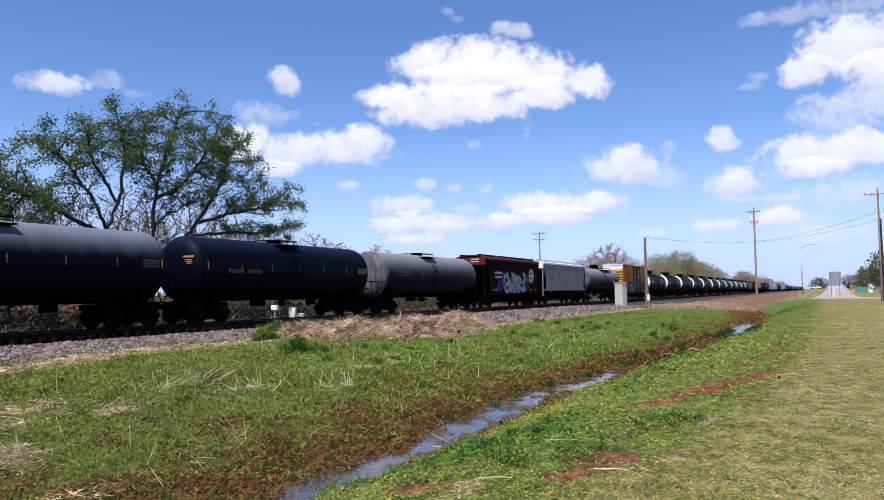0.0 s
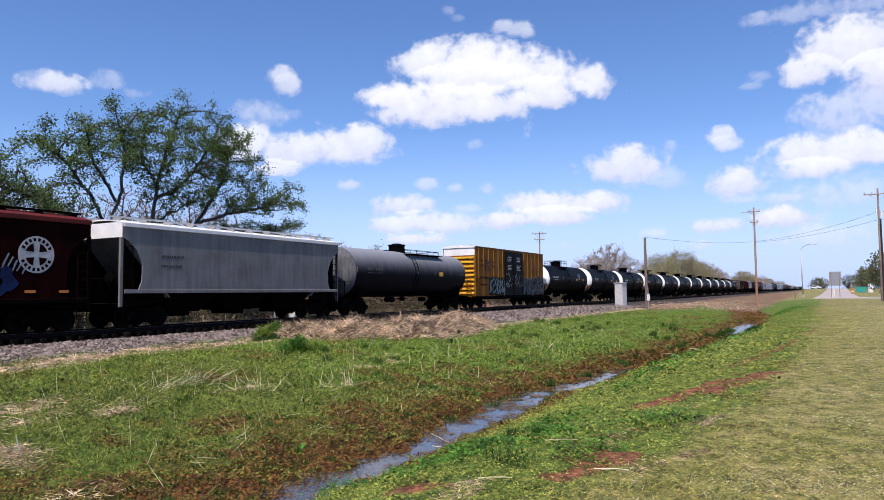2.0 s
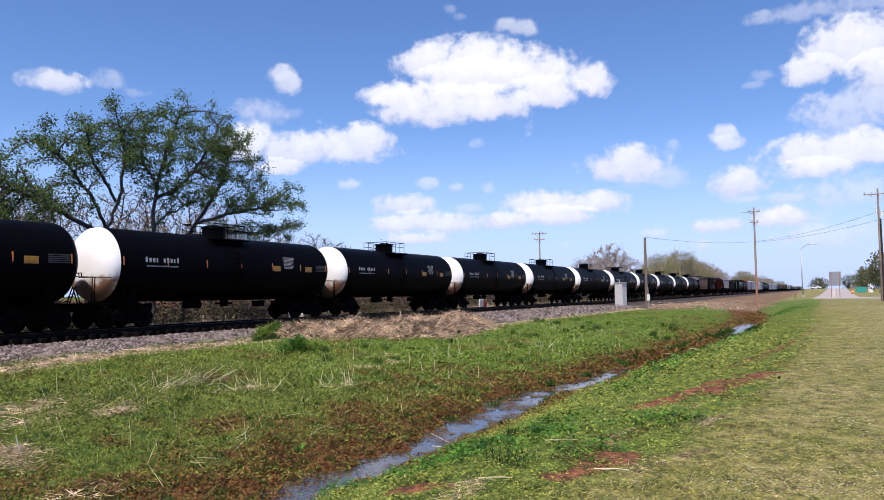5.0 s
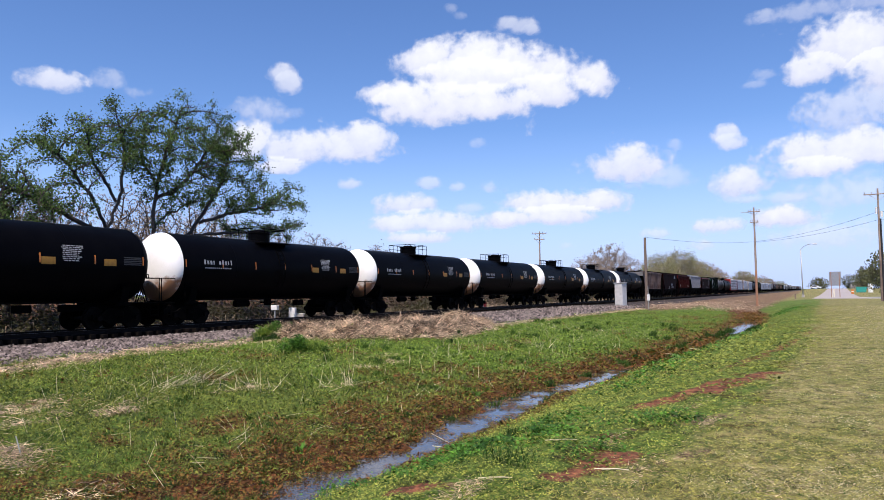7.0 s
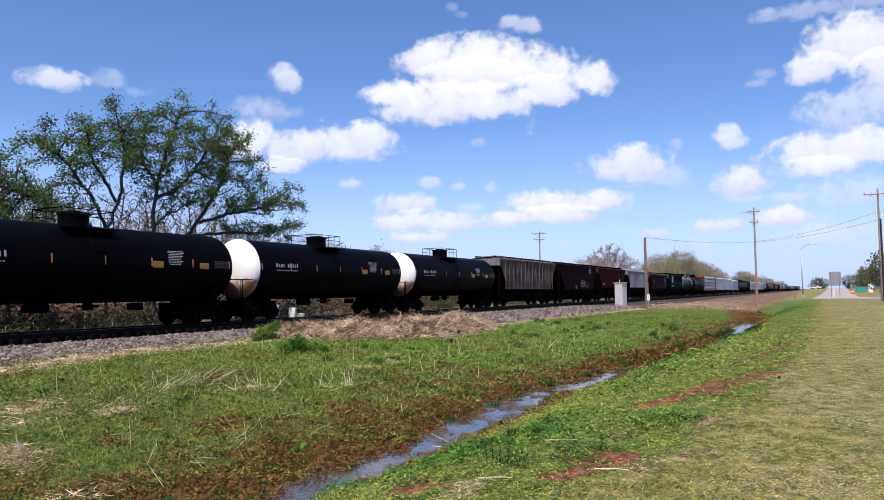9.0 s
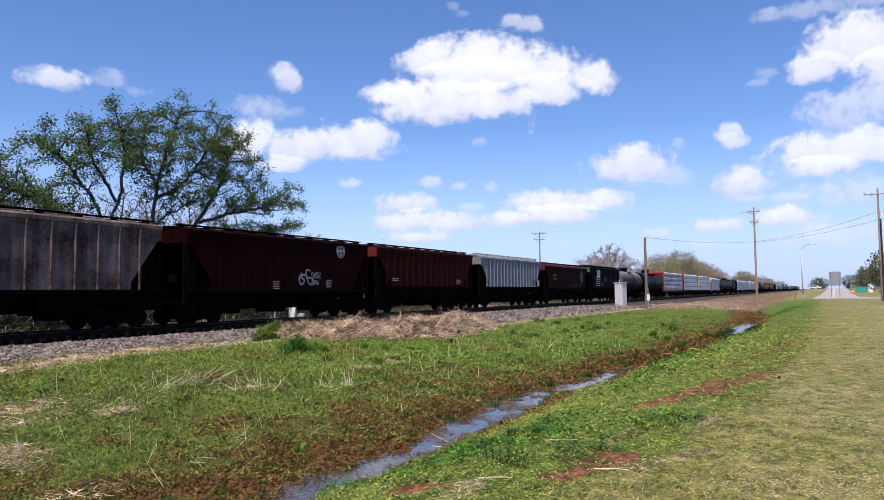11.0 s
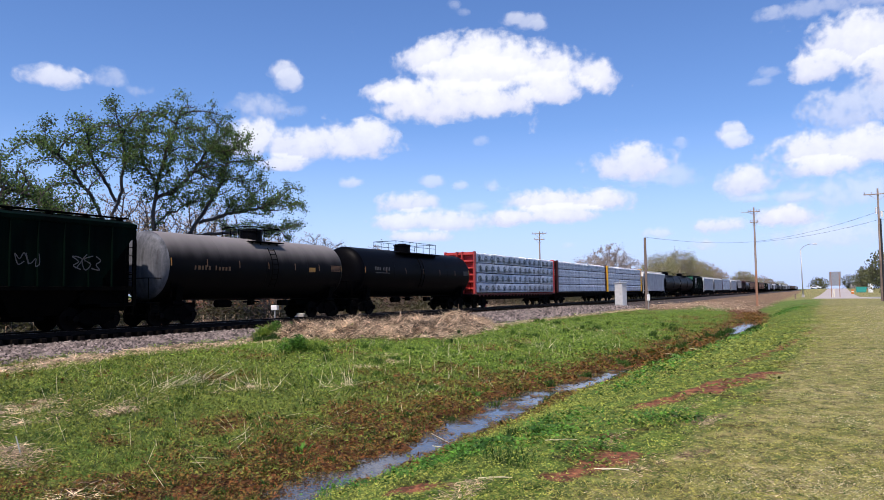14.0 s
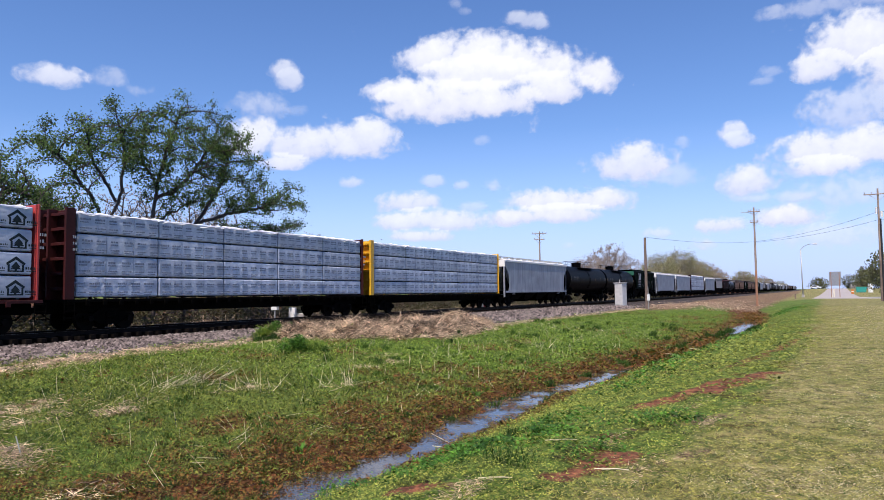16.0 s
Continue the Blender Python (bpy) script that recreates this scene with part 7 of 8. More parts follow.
    low = tree("broadleaf_tree", "smaller leafing tree at the edge of the grove", 17,
         [[(18.6, y + 1, -0.4), (18.8, y + 1, 2.0), (18.6, y + 1, 4.2)]], [(19.0, y + 1, 5.0, 2.6, 2.4, 2.2), (16.8, y + 1, 4.6, 2.4, 2.0, 2.0)], M_BARK, M_BRUSHLEAF,
         points=450, per_tip=12, tip=0.012, leaf_size=0.09, scatter=0.25)
    copy_thing(low, pose(3.4, 2.0, -0.9))
    copy_thing(low, pose(-2.6, 1.4, -0.3))
    # bare and budding trees farther back
    bare = tree("budding_tree", "thin bare tree with pale budding twigs", 21, [[(0, 0, -0.4), (0.1, 0, 2.5), (0, 0.1, 4.5)]], [(0, 0, 6.4, 3.0, 3.0, 3.2), (1.2, 0, 5.0, 2.6, 2.6, 2.0)], M_BARK, M_BUD,
                points=420, step=0.5, per_tip=3, leaf_size=0.07, tip=0.014, scatter=0.3, group="bare trees behind the track", twigs=3, sides=3)
    bare.matrix_basis = pose(69.0, 55, -0.3)
    for x, yy, rz in ((73.5, 56, 70), (78.5, 58, 150), (84, 56, 230), (88, 58, 20), (95, 60, 100), (66, 60, 310), (103, 61, 190), (112, 62, 250), (20, 43, 15), (24.5, 42, 115), (28, 44, 205), (31.5, 42, 295), (35, 43, 55), (38.5, 42, 135), (42, 44, 250), (24, 52, 40), (29, 50, 140), (34, 54, 220), (40, 51, 300), (45, 55, 80), (50, 52, 170), (55, 56, 260), (60, 53, 350), (18, 50, 200), (120, 60, 30), (130, 63, 160)):
        copy_thing(bare, pose(x, yy, -0.3 - max(0, x - 66) * 0.035, 0, 0, rz))
    brown = tree("budding_tree", "wide bare brown tree with fine twigs", 25, [[(0, 0, -0.4), (0, 0, 3.0), (0.3, 0, 5.0)]], [(0, 0, 9.0, 6.0, 6.0, 4.6), (2.5, -3.5, 7.0, 5.0, 5.0, 3.6), (-2.5, 3.5, 7.2, 5.0, 5.0, 3.6)], M_BARKGREY, M_BUD,
                 points=900, step=0.6, per_tip=3, leaf_size=0.12, tip=0.024, scatter=0.35, thin=0.09, group="bare trees behind the track", twigs=3, sides=3, reach=8.0)
    brown.matrix_basis = pose(190, 50, 0.5)
    copy_thing(brown, pose(206, 54, -2.4, 0, 0, 120))
    copy_thing(brown, pose(180, 53, -3.2, 0, 0, 200))
    green = tree("leafing_tree", "rounded tree in light spring leaf", 29, [[(0, 0, -0.4), (0.2, 0, 3.0), (0, 0, 5.0)]], [(0, 0, 8.6, 5.6, 5.6, 4.4), (3.0, -3.0, 6.6, 4.6, 4.6, 3.6), (-3.0, 2.6, 6.8, 4.6, 4.6, 3.6)], M_BARKGREY, M_FARLEAF,
                 points=800, step=0.65, per_tip=6, bare=0.2, leaf_size=0.17, tip=0.024, scatter=0.6, thin=0.09, group="leafing trees behind the track", twigs=2, sides=3, reach=8.0)
    green.matrix_basis = pose(238, 40, 1.6)
    for x, yy, z, rz in ((215, 41, -2.6, 70), (225, 44, -0.2, 20), (262, 42, 0.2, 140), (285, 41, -0.8, 250), (318, 42, -2.6, 10), (350, 43, -3.0, 90), (200, 42, -5.2, 160)):
        copy_thing(green, pose(x, yy, z, 0, 0, rz))
    copy_thing(brown, pose(300, 40, -1.2, 0, 0, 40))
    copy_thing(brown, pose(335, 41, -2.4, 0, 0, 100))
    for k, x in enumerate((470, 520, 570, 640, 720, 820, 930)):
        copy_thing(brown if k % 2 else green, pose(x, 42 + 2 * (k % 3), 0.2 - 0.3 * k, 0, 0, 50 * k))
    # darker grove beyond the road
    dark = tree("roadside_tree", "dark green roadside tree in full leaf", 33, [[(0, 0, -0.4), (0, 0, 2.4)]], [(0, 0, 4.6, 3.4, 3.4, 2.8), (1.6, 1.6, 3.6, 2.6, 2.6, 2.0)], M_BARK, M_LEAFDARK,
                points=420, step=0.5, per_tip=14, leaf_size=0.17, tip=0.02, scatter=0.45, group="trees beyond the road", twigs=1, sides=3)
    dark.matrix_basis = pose(132, -9.9, 0.0)
    for x, yy, z, rz in ((262, -13, 0.0, 100), (275, -17, 0.3, 160), (280, -20, 0.6, 220), (262, -23, 0.4, 280), (330, -11, -0.4, 330), (300, -15, 2.0, 15), (420, 1.0, 0.0, 60), (440, -1.5, -0.4, 120), (320, -24, 1.7, 200), (300, -28, 2.0, 70), (280, -30, 1.0, 170)):
        copy_thing(dark, pose(x, yy, z, 0, 0, rz))


def build_brush():
    g = np.random.default_rng(77)
    for name, label, material, n, m, y0, y1, tall in (("trackside_brush", "low olive and brown brush behind the track", M_BRUSHLEAF, 80000, 560, 33.8, 45, 0.85),
                                                      ("trackside_thicket", "brown leafless thicket behind the track", M_THICKET, 90000, 560, 35.0, 48, 1.5)):
        cx, cy = g.uniform(2, 190, m), g.uniform(y0, y1, m)
        k = g.integers(0, m, n)
        size = g.uniform(0.3, 1.2, m)
        x, y = cx[k] + g.normal(0, 0.8, n), cy[k] + g.normal(0, 0.5, n)
        z = height(x, y) + np.abs(g.normal(0, tall, n)) * size[k]
        leaves(name, label, "brush", material, g, x, y, np.full(n, 13.0), 0.07, 0.05, z)
    x, y = g.uniform(2, 140, 14000), g.uniform(33.8, 42, 14000)
    straws("trackside_dead_stalks", "dead brown stalks behind the track", M_STRAW, g, x, y, 0.6, 0.010, 0.05, 0.9)


build_trees()
build_brush()


# ---- poles, cabinet, signs and the far road ----
def sag(a, b, drop, n=24):
    a, b = Vector(a), Vector(b)
    return [a.lerp(b, k / n) - Vector((0, 0, drop * 4 * (k / n) * (1 - k / n))) for k in range(n + 1)]


def build_roadside():
    gz = lambda x, y: float(height(x, y))
    # timber post by the cabinet
    x, y = 72.0, 15.35
    p = thing("timber_post", "weathered grey timber post standing in straw", "post", at=pose(x, y, gz(x, y) - 0.1))
    part("shaft", Shape().rod((0, 0, -0.3), (-0.1, 0, 7.3), 0.15, 0.12, 12), M_GREYPOLE, p)
    bx = part("meter_box", Shape().box(-0.28, -0.02, -0.34, -0.1, 1.0, 1.62, 0.02), M_WHITE, p, "small white box on the post")
    part("conduit", Shape().rod((-0.15, -0.2, 1.62), (-0.14, -0.17, 2.4), 0.03).rod((-0.15, -0.2, 0.0), (-0.15, -0.2, 1.0), 0.03), M_GALV, p)
    # relay cabinet
    x, y = 83.5, 20.8
    c = thing("relay_cabinet", "pale grey metal trackside relay cabinet on ballast", "cabinet", at=pose(x, y, gz(x, y), 0, 0, -14))
    part("plinth", Shape().box(-0.6, 0.6, -0.56, 0.56, -0.25, 0.08, 0.02), M_CONCRETE, c)
    part("body", Shape().box(-0.54, 0.54, -0.5, 0.5, 0.081, 2.62, 0.025), M_CABINET, c)
    part("cap", Shape().box(-0.62, 0.62, -0.58, 0.58, 2.622, 2.72, 0.03), M_CABINET, c)
    dr = part("door", Shape().box(-0.57, -0.542, -0.42, 0.42, 0.2, 2.5, 0.008), M_CABINET, c)
    part("handle", Shape().box(-0.61, -0.572, -0.36, -0.30, 1.2, 1.5, 0.006), M_GALV, dr)
    part("vent", Shape().box(-0.35, 0.35, -0.52, -0.502, 2.2, 2.4, 0.004), M_GALV, c)
    part("antenna_mast", Shape().rod((0.4, 0.3, 2.72), (0.4, 0.3, 3.1), 0.05), M_GALV, c)
    # utility poles
    def utility(x, y, h, label, arms, low=None, lean=0.0):
        z = gz(x, y)
        u = thing("utility_pole", label, "utility pole", "utility poles", at=pose(x, y, z, 0, 0, 0))
        part("shaft", Shape().rod((0, 0, -0.3), (lean * 0.4, 0, h * 0.36), 0.165, 0.15, 14), low or M_POLE, u)
        part("shaft_top", Shape().rod((lean * 0.4, 0, h * 0.36), (lean, 0, h), 0.15, 0.10, 14), M_POLE, u)
        for hz, w in arms:
            arm = part("crossarm", Shape().box(lean - 0.2, lean - 0.09, -w, w, hz - 0.06, hz + 0.06, 0.01), M_POLE, u)
            for yy in (-w + 0.1, -w * 0.45, w * 0.45, w - 0.1):
                part("insulator", Shape().rod((lean - 0.145, yy, hz + 0.06), (lean - 0.145, yy, hz + 0.2), 0.035).rod((lean - 0.145, yy, hz + 0.2), (lean - 0.145, yy, hz + 0.32), 0.075, 0.05), M_GALV, arm)
            part("arm_brace", Shape().rod((lean - 0.1, 0, hz - 0.8), (lean - 0.1, w * 0.6, hz - 0.06), 0.025).rod((lean - 0.1, 0, hz - 0.8), (lean - 0.1, -w * 0.6, hz - 0.06), 0.025), M_GALV, arm)
        return u
    a = utility(108.0, 7.85, 13.9, "tall brown wooden utility pole with crossarms", [(13.3, 0.8), (11.8, 0.55)], M_POLELOW)
    part("lamp_bracket", Shape().path([(0, 0, 13.0), (0, 1.2, 13.3), (0, 1.7, 13.25)], 0.03), M_GALV, a)
    b = utility(100.5, -6.6, 13.7, "wooden utility pole with crossarm and transformer gear", [(13.0, 1.5)], M_GREYPOLE, -0.25)
    part("cutout", Shape().rod((-0.4, 0.25, 10.6), (-0.4, 0.25, 11.4), 0.09).rod((-0.4, -0.3, 10.2), (-0.4, -0.3, 10.9), 0.13), M_WHITE, b, "white porcelain cutouts")
    part("riser_conduit", Shape().rod((-0.22, -0.2, 0), (-0.4, -0.16, 10.0), 0.11, 0.09), M_CABLE, b, "black riser pipe")
    far = utility(122, 45, 12.9, "distant wooden utility pole behind the train", [(12.5, 1.4), (11.4, 1.0)])
    # cables
    for s, e, d in (((72.0 - 0.1, 15.35, 6.95), (108, 7.85, 8.3), 0.35), ((108, 7.85, 8.3), (100.3, -6.6, 10.9), 0.5), ((108, 7.85, 8.2), (100.3, -6.6, 9.9), 0.4), ((100.3, -6.6, 10.9), (88, -40, 12), 0.8), ((100.3, -6.6, 9.9), (60, -30, 10), 0.8)):
        tagged(new("overhead_cable", mesh_of("overhead_cable", Shape().tube(sag(s, e, d), 0.014, 5), M_CABLE)), "thin black sagging overhead cable", "cable", "overhead cables")
    # street lamp
    x, y = 150.0, 2.9
    l = thing("street_lamp", "grey metal street lamp with a curved arm", "street lamp", at=pose(x, y, gz(x, y)))
    part("column", Shape().rod((0, 0, -0.2), (-0.1, 0.12, 9.0), 0.13, 0.08, 12), M_GALV, l, "", True)
    part("arm", Shape().path([(-0.1, 0.12, 9.0), (-0.15, -0.4, 9.6), (-0.2, -1.2, 9.95), (-0.2, -2.0, 10.05)], 0.05), M_GALV, l)
    part("lantern", Shape().box(-0.38, -0.02, -2.7, -1.95, 9.92, 10.1, 0.05), M_GALV, l)
    part("base", Shape().rod((0, 0, -0.1), (0, 0, 0.5), 0.3, 0.24, 12), M_CONCRETE, l)
    # back of a large road sign
    x, y = 144.0, -2.4
    s = thing("road_sign", "back of a large grey road sign on two posts", "road sign", at=pose(x, y, gz(x, y)))
    part("panel", Shape().box(-0.02, 0.02, -0.95, 0.95, 2.1, 4.6, 0.008), M_SIGNBACK, s)
    for yy in (-0.65, 0.65):
        part("sign_post", Shape().box(-0.09, -0.022, yy - 0.05, yy + 0.05, -0.2, 4.5, 0.005), M_POLELOW, s)
    for zz in (2.5, 3.35, 4.2):
        part("stiffener", Shape().box(-0.06, -0.021, -0.9, 0.9, zz - 0.03, zz + 0.03, 0.004), M_SIGNBACK, s)
    # marker post, small white things behind the track
    x, y = 128.0, 3.6
    m = thing("marker_post", "short weathered wooden marker post in grass", "post", at=pose(x, y, gz(x, y)))
    part("stake", Shape().box(-0.12, 0.12, -0.12, 0.12, -0.2, 0.85, 0.02), M_GREYPOLE, m)
    x, y = 37.3, 33.0
    w = thing("utility_box", "small white utility box with faint marks on a post", "utility box", at=pose(x, y, gz(x, y)))
    part("post", Shape().box(-0.05, 0.05, -0.05, 0.05, -0.1, 0.75, 0.005), M_GALV, w)
    part("box", Shape().box(-0.12, 0.12, -0.26, 0.26, 0.752, 1.1, 0.02), M_WHITE, w)
    x, y = 39.6, 33.4
    for dx, hh, ww in ((0, 0.85, 0.22), (0.9, 0.45, 0.4)):
        k = thing("concrete_block", "pale weathered concrete block in brush", "concrete block", "concrete blocks", at=pose(x + dx, y, gz(x + dx, y), 0, 0, 20 * dx))
        part("block", Shape().box(-ww / 2, ww / 2, -0.3, 0.3, -0.1, hh, 0.04), M_WHITE if dx == 0 else M_CONCRETE, k)
    x, y = 71.5, 33.2
    k = thing("track_marker", "red and white painted trackside marker", "marker", at=pose(x, y, gz(x, y)))
    part("white_panel", Shape().box(-0.9, 0.15, -0.05, 0.05, 0.2, 1.05, 0.02), M_WHITE, k)
    part("red_panel", Shape().box(0.152, 0.9, -0.05, 0.05, 0.2, 0.75, 0.02), M_REDPAINT, k)
    part("leg", Shape().box(-0.7, -0.6, -0.04, 0.04, -0.1, 0.2), M_GALV, k)
    part("leg", Shape().box(0.6, 0.7, -0.04, 0.04, -0.1, 0.2), M_GALV, k)
    # dead branches by the ditch
    for x, y, l, turn, up in ((9.75, 5.05, 0.42, 125, 30), (9.6, 5.1, 0.22, 110, 8), (25.4, 3.5, 0.75, 140, 6), (24.2, 4.1, 0.5, 100, 10), (6.35, 1.55, 0.3, 112, 1), (7.4, 2.35, 0.36, 128, 1), (5.6, 2.35, 0.3, 130, 2)):
        q = thing("fallen_branch", "thin bleached dead branch lying on the bank", "branch", "dead branches", at=pose(x, y, gz(x, y) + 0.03, 0, -up, turn))
        part("stem", Shape().tube([(0, 0, 0), (l * 0.3, 0.04 * l, 0.01), (l * 0.65, -0.02 * l, 0.02 * l), (l, 0.05 * l, 0.02 * l)], 0.003 + 0.005 * l, 6), M_REED, q)
        part("side_twig", Shape().tube([(l * 0.4, 0.03 * l, 0.01), (l * 0.6, 0.10 * l, 0.03 * l), (l * 0.8, 0.14 * l, 0.03 * l)], 0.002 + 0.003 * l, 5), M_REED, q)
    # stakes in the near grass
    for x, y, hh, tip in ((5.75, 9.45, 0.36, M_WHITE), (8.35, 9.5, 0.28, M_GRAFF_B), (11.5, 11.7, 0.3, M_GRAFF_B), (14.2, 17.3, 0.32, M_GRAFF_B)):
        q = thing("survey_stake", "thin pale survey stake leaning in the grass", "stake", "survey stakes", at=pose(x, y, gz(x, y), 6, -22, 10))
        part("stick", Shape().box(-0.005, 0.005, -0.005, 0.005, -0.1, hh, 0.001), M_REED, q)
        part("painted_end", Shape().box(-0.006, 0.006, -0.006, 0.006, 0.05, 0.16, 0.001) if tip is M_GRAFF_B else Shape().box(-0.006, 0.006, -0.006, 0.006, 0.12, hh + 0.01, 0.001), tip, q)


def build_road():
    def ribbon(name, label, rows, material, category, lift, kind="structure"):
        sh = Shape()
        l = [(a, b, float(height(a, b)) + lift) for a, b, c, d in rows]
        r = [(c, d, float(height(c, d)) + lift) for a, b, c, d in rows]
        sh.strip(l, r)
        sh.strip([(x, y, z - 0.2) for x, y, z in l], l)
        sh.strip(r, [(x, y, z - 0.2) for x, y, z in r])
        return tagged(new(name, mesh_of(name, sh, material)), label, category, kind=kind)
    main = [(x, 0.7 - (min(x, 300) - 150) * 0.024 - max(0, x - 300) * 0.012, x, -6.2 - (x - 150) * 0.013) for x in (128, 150, 175, 200, 230, 260, 300, 350, 400, 600, 1000, 2000, 3500)]
    ribbon("road", "sunlit grey asphalt road running into the distance", main, M_ASPHALT, "road", 0.05)
    side = [(148, y, 126, y) for y in (0.9, -6, -12, -20, -40, -80, -200)]
    ribbon("side_road", "pale concrete side road crossing the verge", side, M_CONCRETE, "road", 0.035)
    for off in (-2.65, -2.95):
        ribbon("road_marking", "faded yellow centre line", [(x, 0.7 - (x - 150) * 0.017 + off + 0.06, x, 0.7 - (x - 150) * 0.017 + off - 0.06) for x in (150, 175, 200, 230, 260, 300, 350, 400, 600)], M_LINE, "road marking", 0.058)
    # far vehicle
    x, y = 370, 1.9
    v = thing("parked_car", "white parked car seen far along the road", "car", at=pose(x, y, float(height(x, y)) + 0.02, 0, 0, 70))
    bd = part("body", Shape().prism([(-2.2, 0.35), (-2.25, 0.8), (-1.9, 0.95), (-1.2, 1.0), (-0.6, 1.45), (1.0, 1.48), (1.7, 1.0), (2.15, 0.9), (2.25, 0.4)], "y", -0.85, 0.85), M_CARPAINT, v)
    part("side_window", Shape().prism([(-0.95, 1.02), (-0.5, 1.38), (0.9, 1.4), (1.4, 1.02)], "y", -0.862, -0.851), M_GLASS, bd)
    part("side_window", Shape().prism([(-0.95, 1.02), (-0.5, 1.38), (0.9, 1.4), (1.4, 1.02)], "y", 0.851, 0.862), M_GLASS, bd)
    for wx in (-1.4, 1.4):
        for wy in (-0.8, 0.8):
            part("wheel", Shape().rod((wx, wy - 0.1, 0.33), (wx, wy + 0.1, 0.33), 0.33, n=16), M_RUBBER, v)
    def lump(name, label, cat, x, y, parts):
        t = thing(name, label, cat, at=pose(x, y, float(height(x, y))))
        for n, sh, m in parts:
            part(n, sh, m, t)
    lump("waste_container", "teal waste container beside the far road", "container", 205, -9.0, [("body", Shape().prism([(-1.0, 0.1), (1.0, 0.1), (1.2, 1.5), (-1.2, 1.5)], "x", -0.8, 0.8), M_TEAL), ("lid", Shape().box(-0.85, 0.85, -1.22, 1.22, 1.502, 1.58, 0.02), M_LEAFDARK)])
    lump("white_tank", "white upright tank beside the far road", "tank", 208, -11.2, [("shell", Shape().rod((0, 0, 0), (0, 0, 2.0), 0.55, n=16).rod((0, 0, 2.0), (0, 0, 2.3), 0.55, 0.2, n=16), M_WHITE)])
    lump("traffic_barrel", "orange traffic barrel beside the far road", "barrel", 190, -6.6, [("drum", Shape().rod((0, 0, 0), (0, 0, 1.0), 0.32, 0.26, 14), M_CONSPIC), ("band", Shape().rod((0, 0, 0.5), (0, 0, 0.68), 0.305, 0.292, 14), M_WHITE)])
    h = thing("far_house", "low far building with a pale blue metal roof", "house", at=pose(330, -13.5, float(height(330, -13.5)) - 0.1))
    part("wall", Shape().box(-4, 4, -3, 3, 0, 2.6), M_LGREY, h)
    part("roof", Shape().prism([(-3.4, 2.602), (3.4, 2.602), (0, 4.0)], "x", -4.4, 4.4), M_ROOF, h)
    part("door", Shape().box(-4.05, -4.002, -0.5, 0.5, 0, 2.1), M_BRICKRED, h)
    for yy in (-2.0, 2.0):
        wdw = part("window", Shape().box(-4.04, -4.002, yy - 0.5, yy + 0.5, 1.0, 2.0), M_WHITE, h)
        part("pane", Shape().box(-4.05, -4.042, yy - 0.42, yy + 0.42, 1.08, 1.92), M_GLASS, wdw)


build_road()
build_roadside()


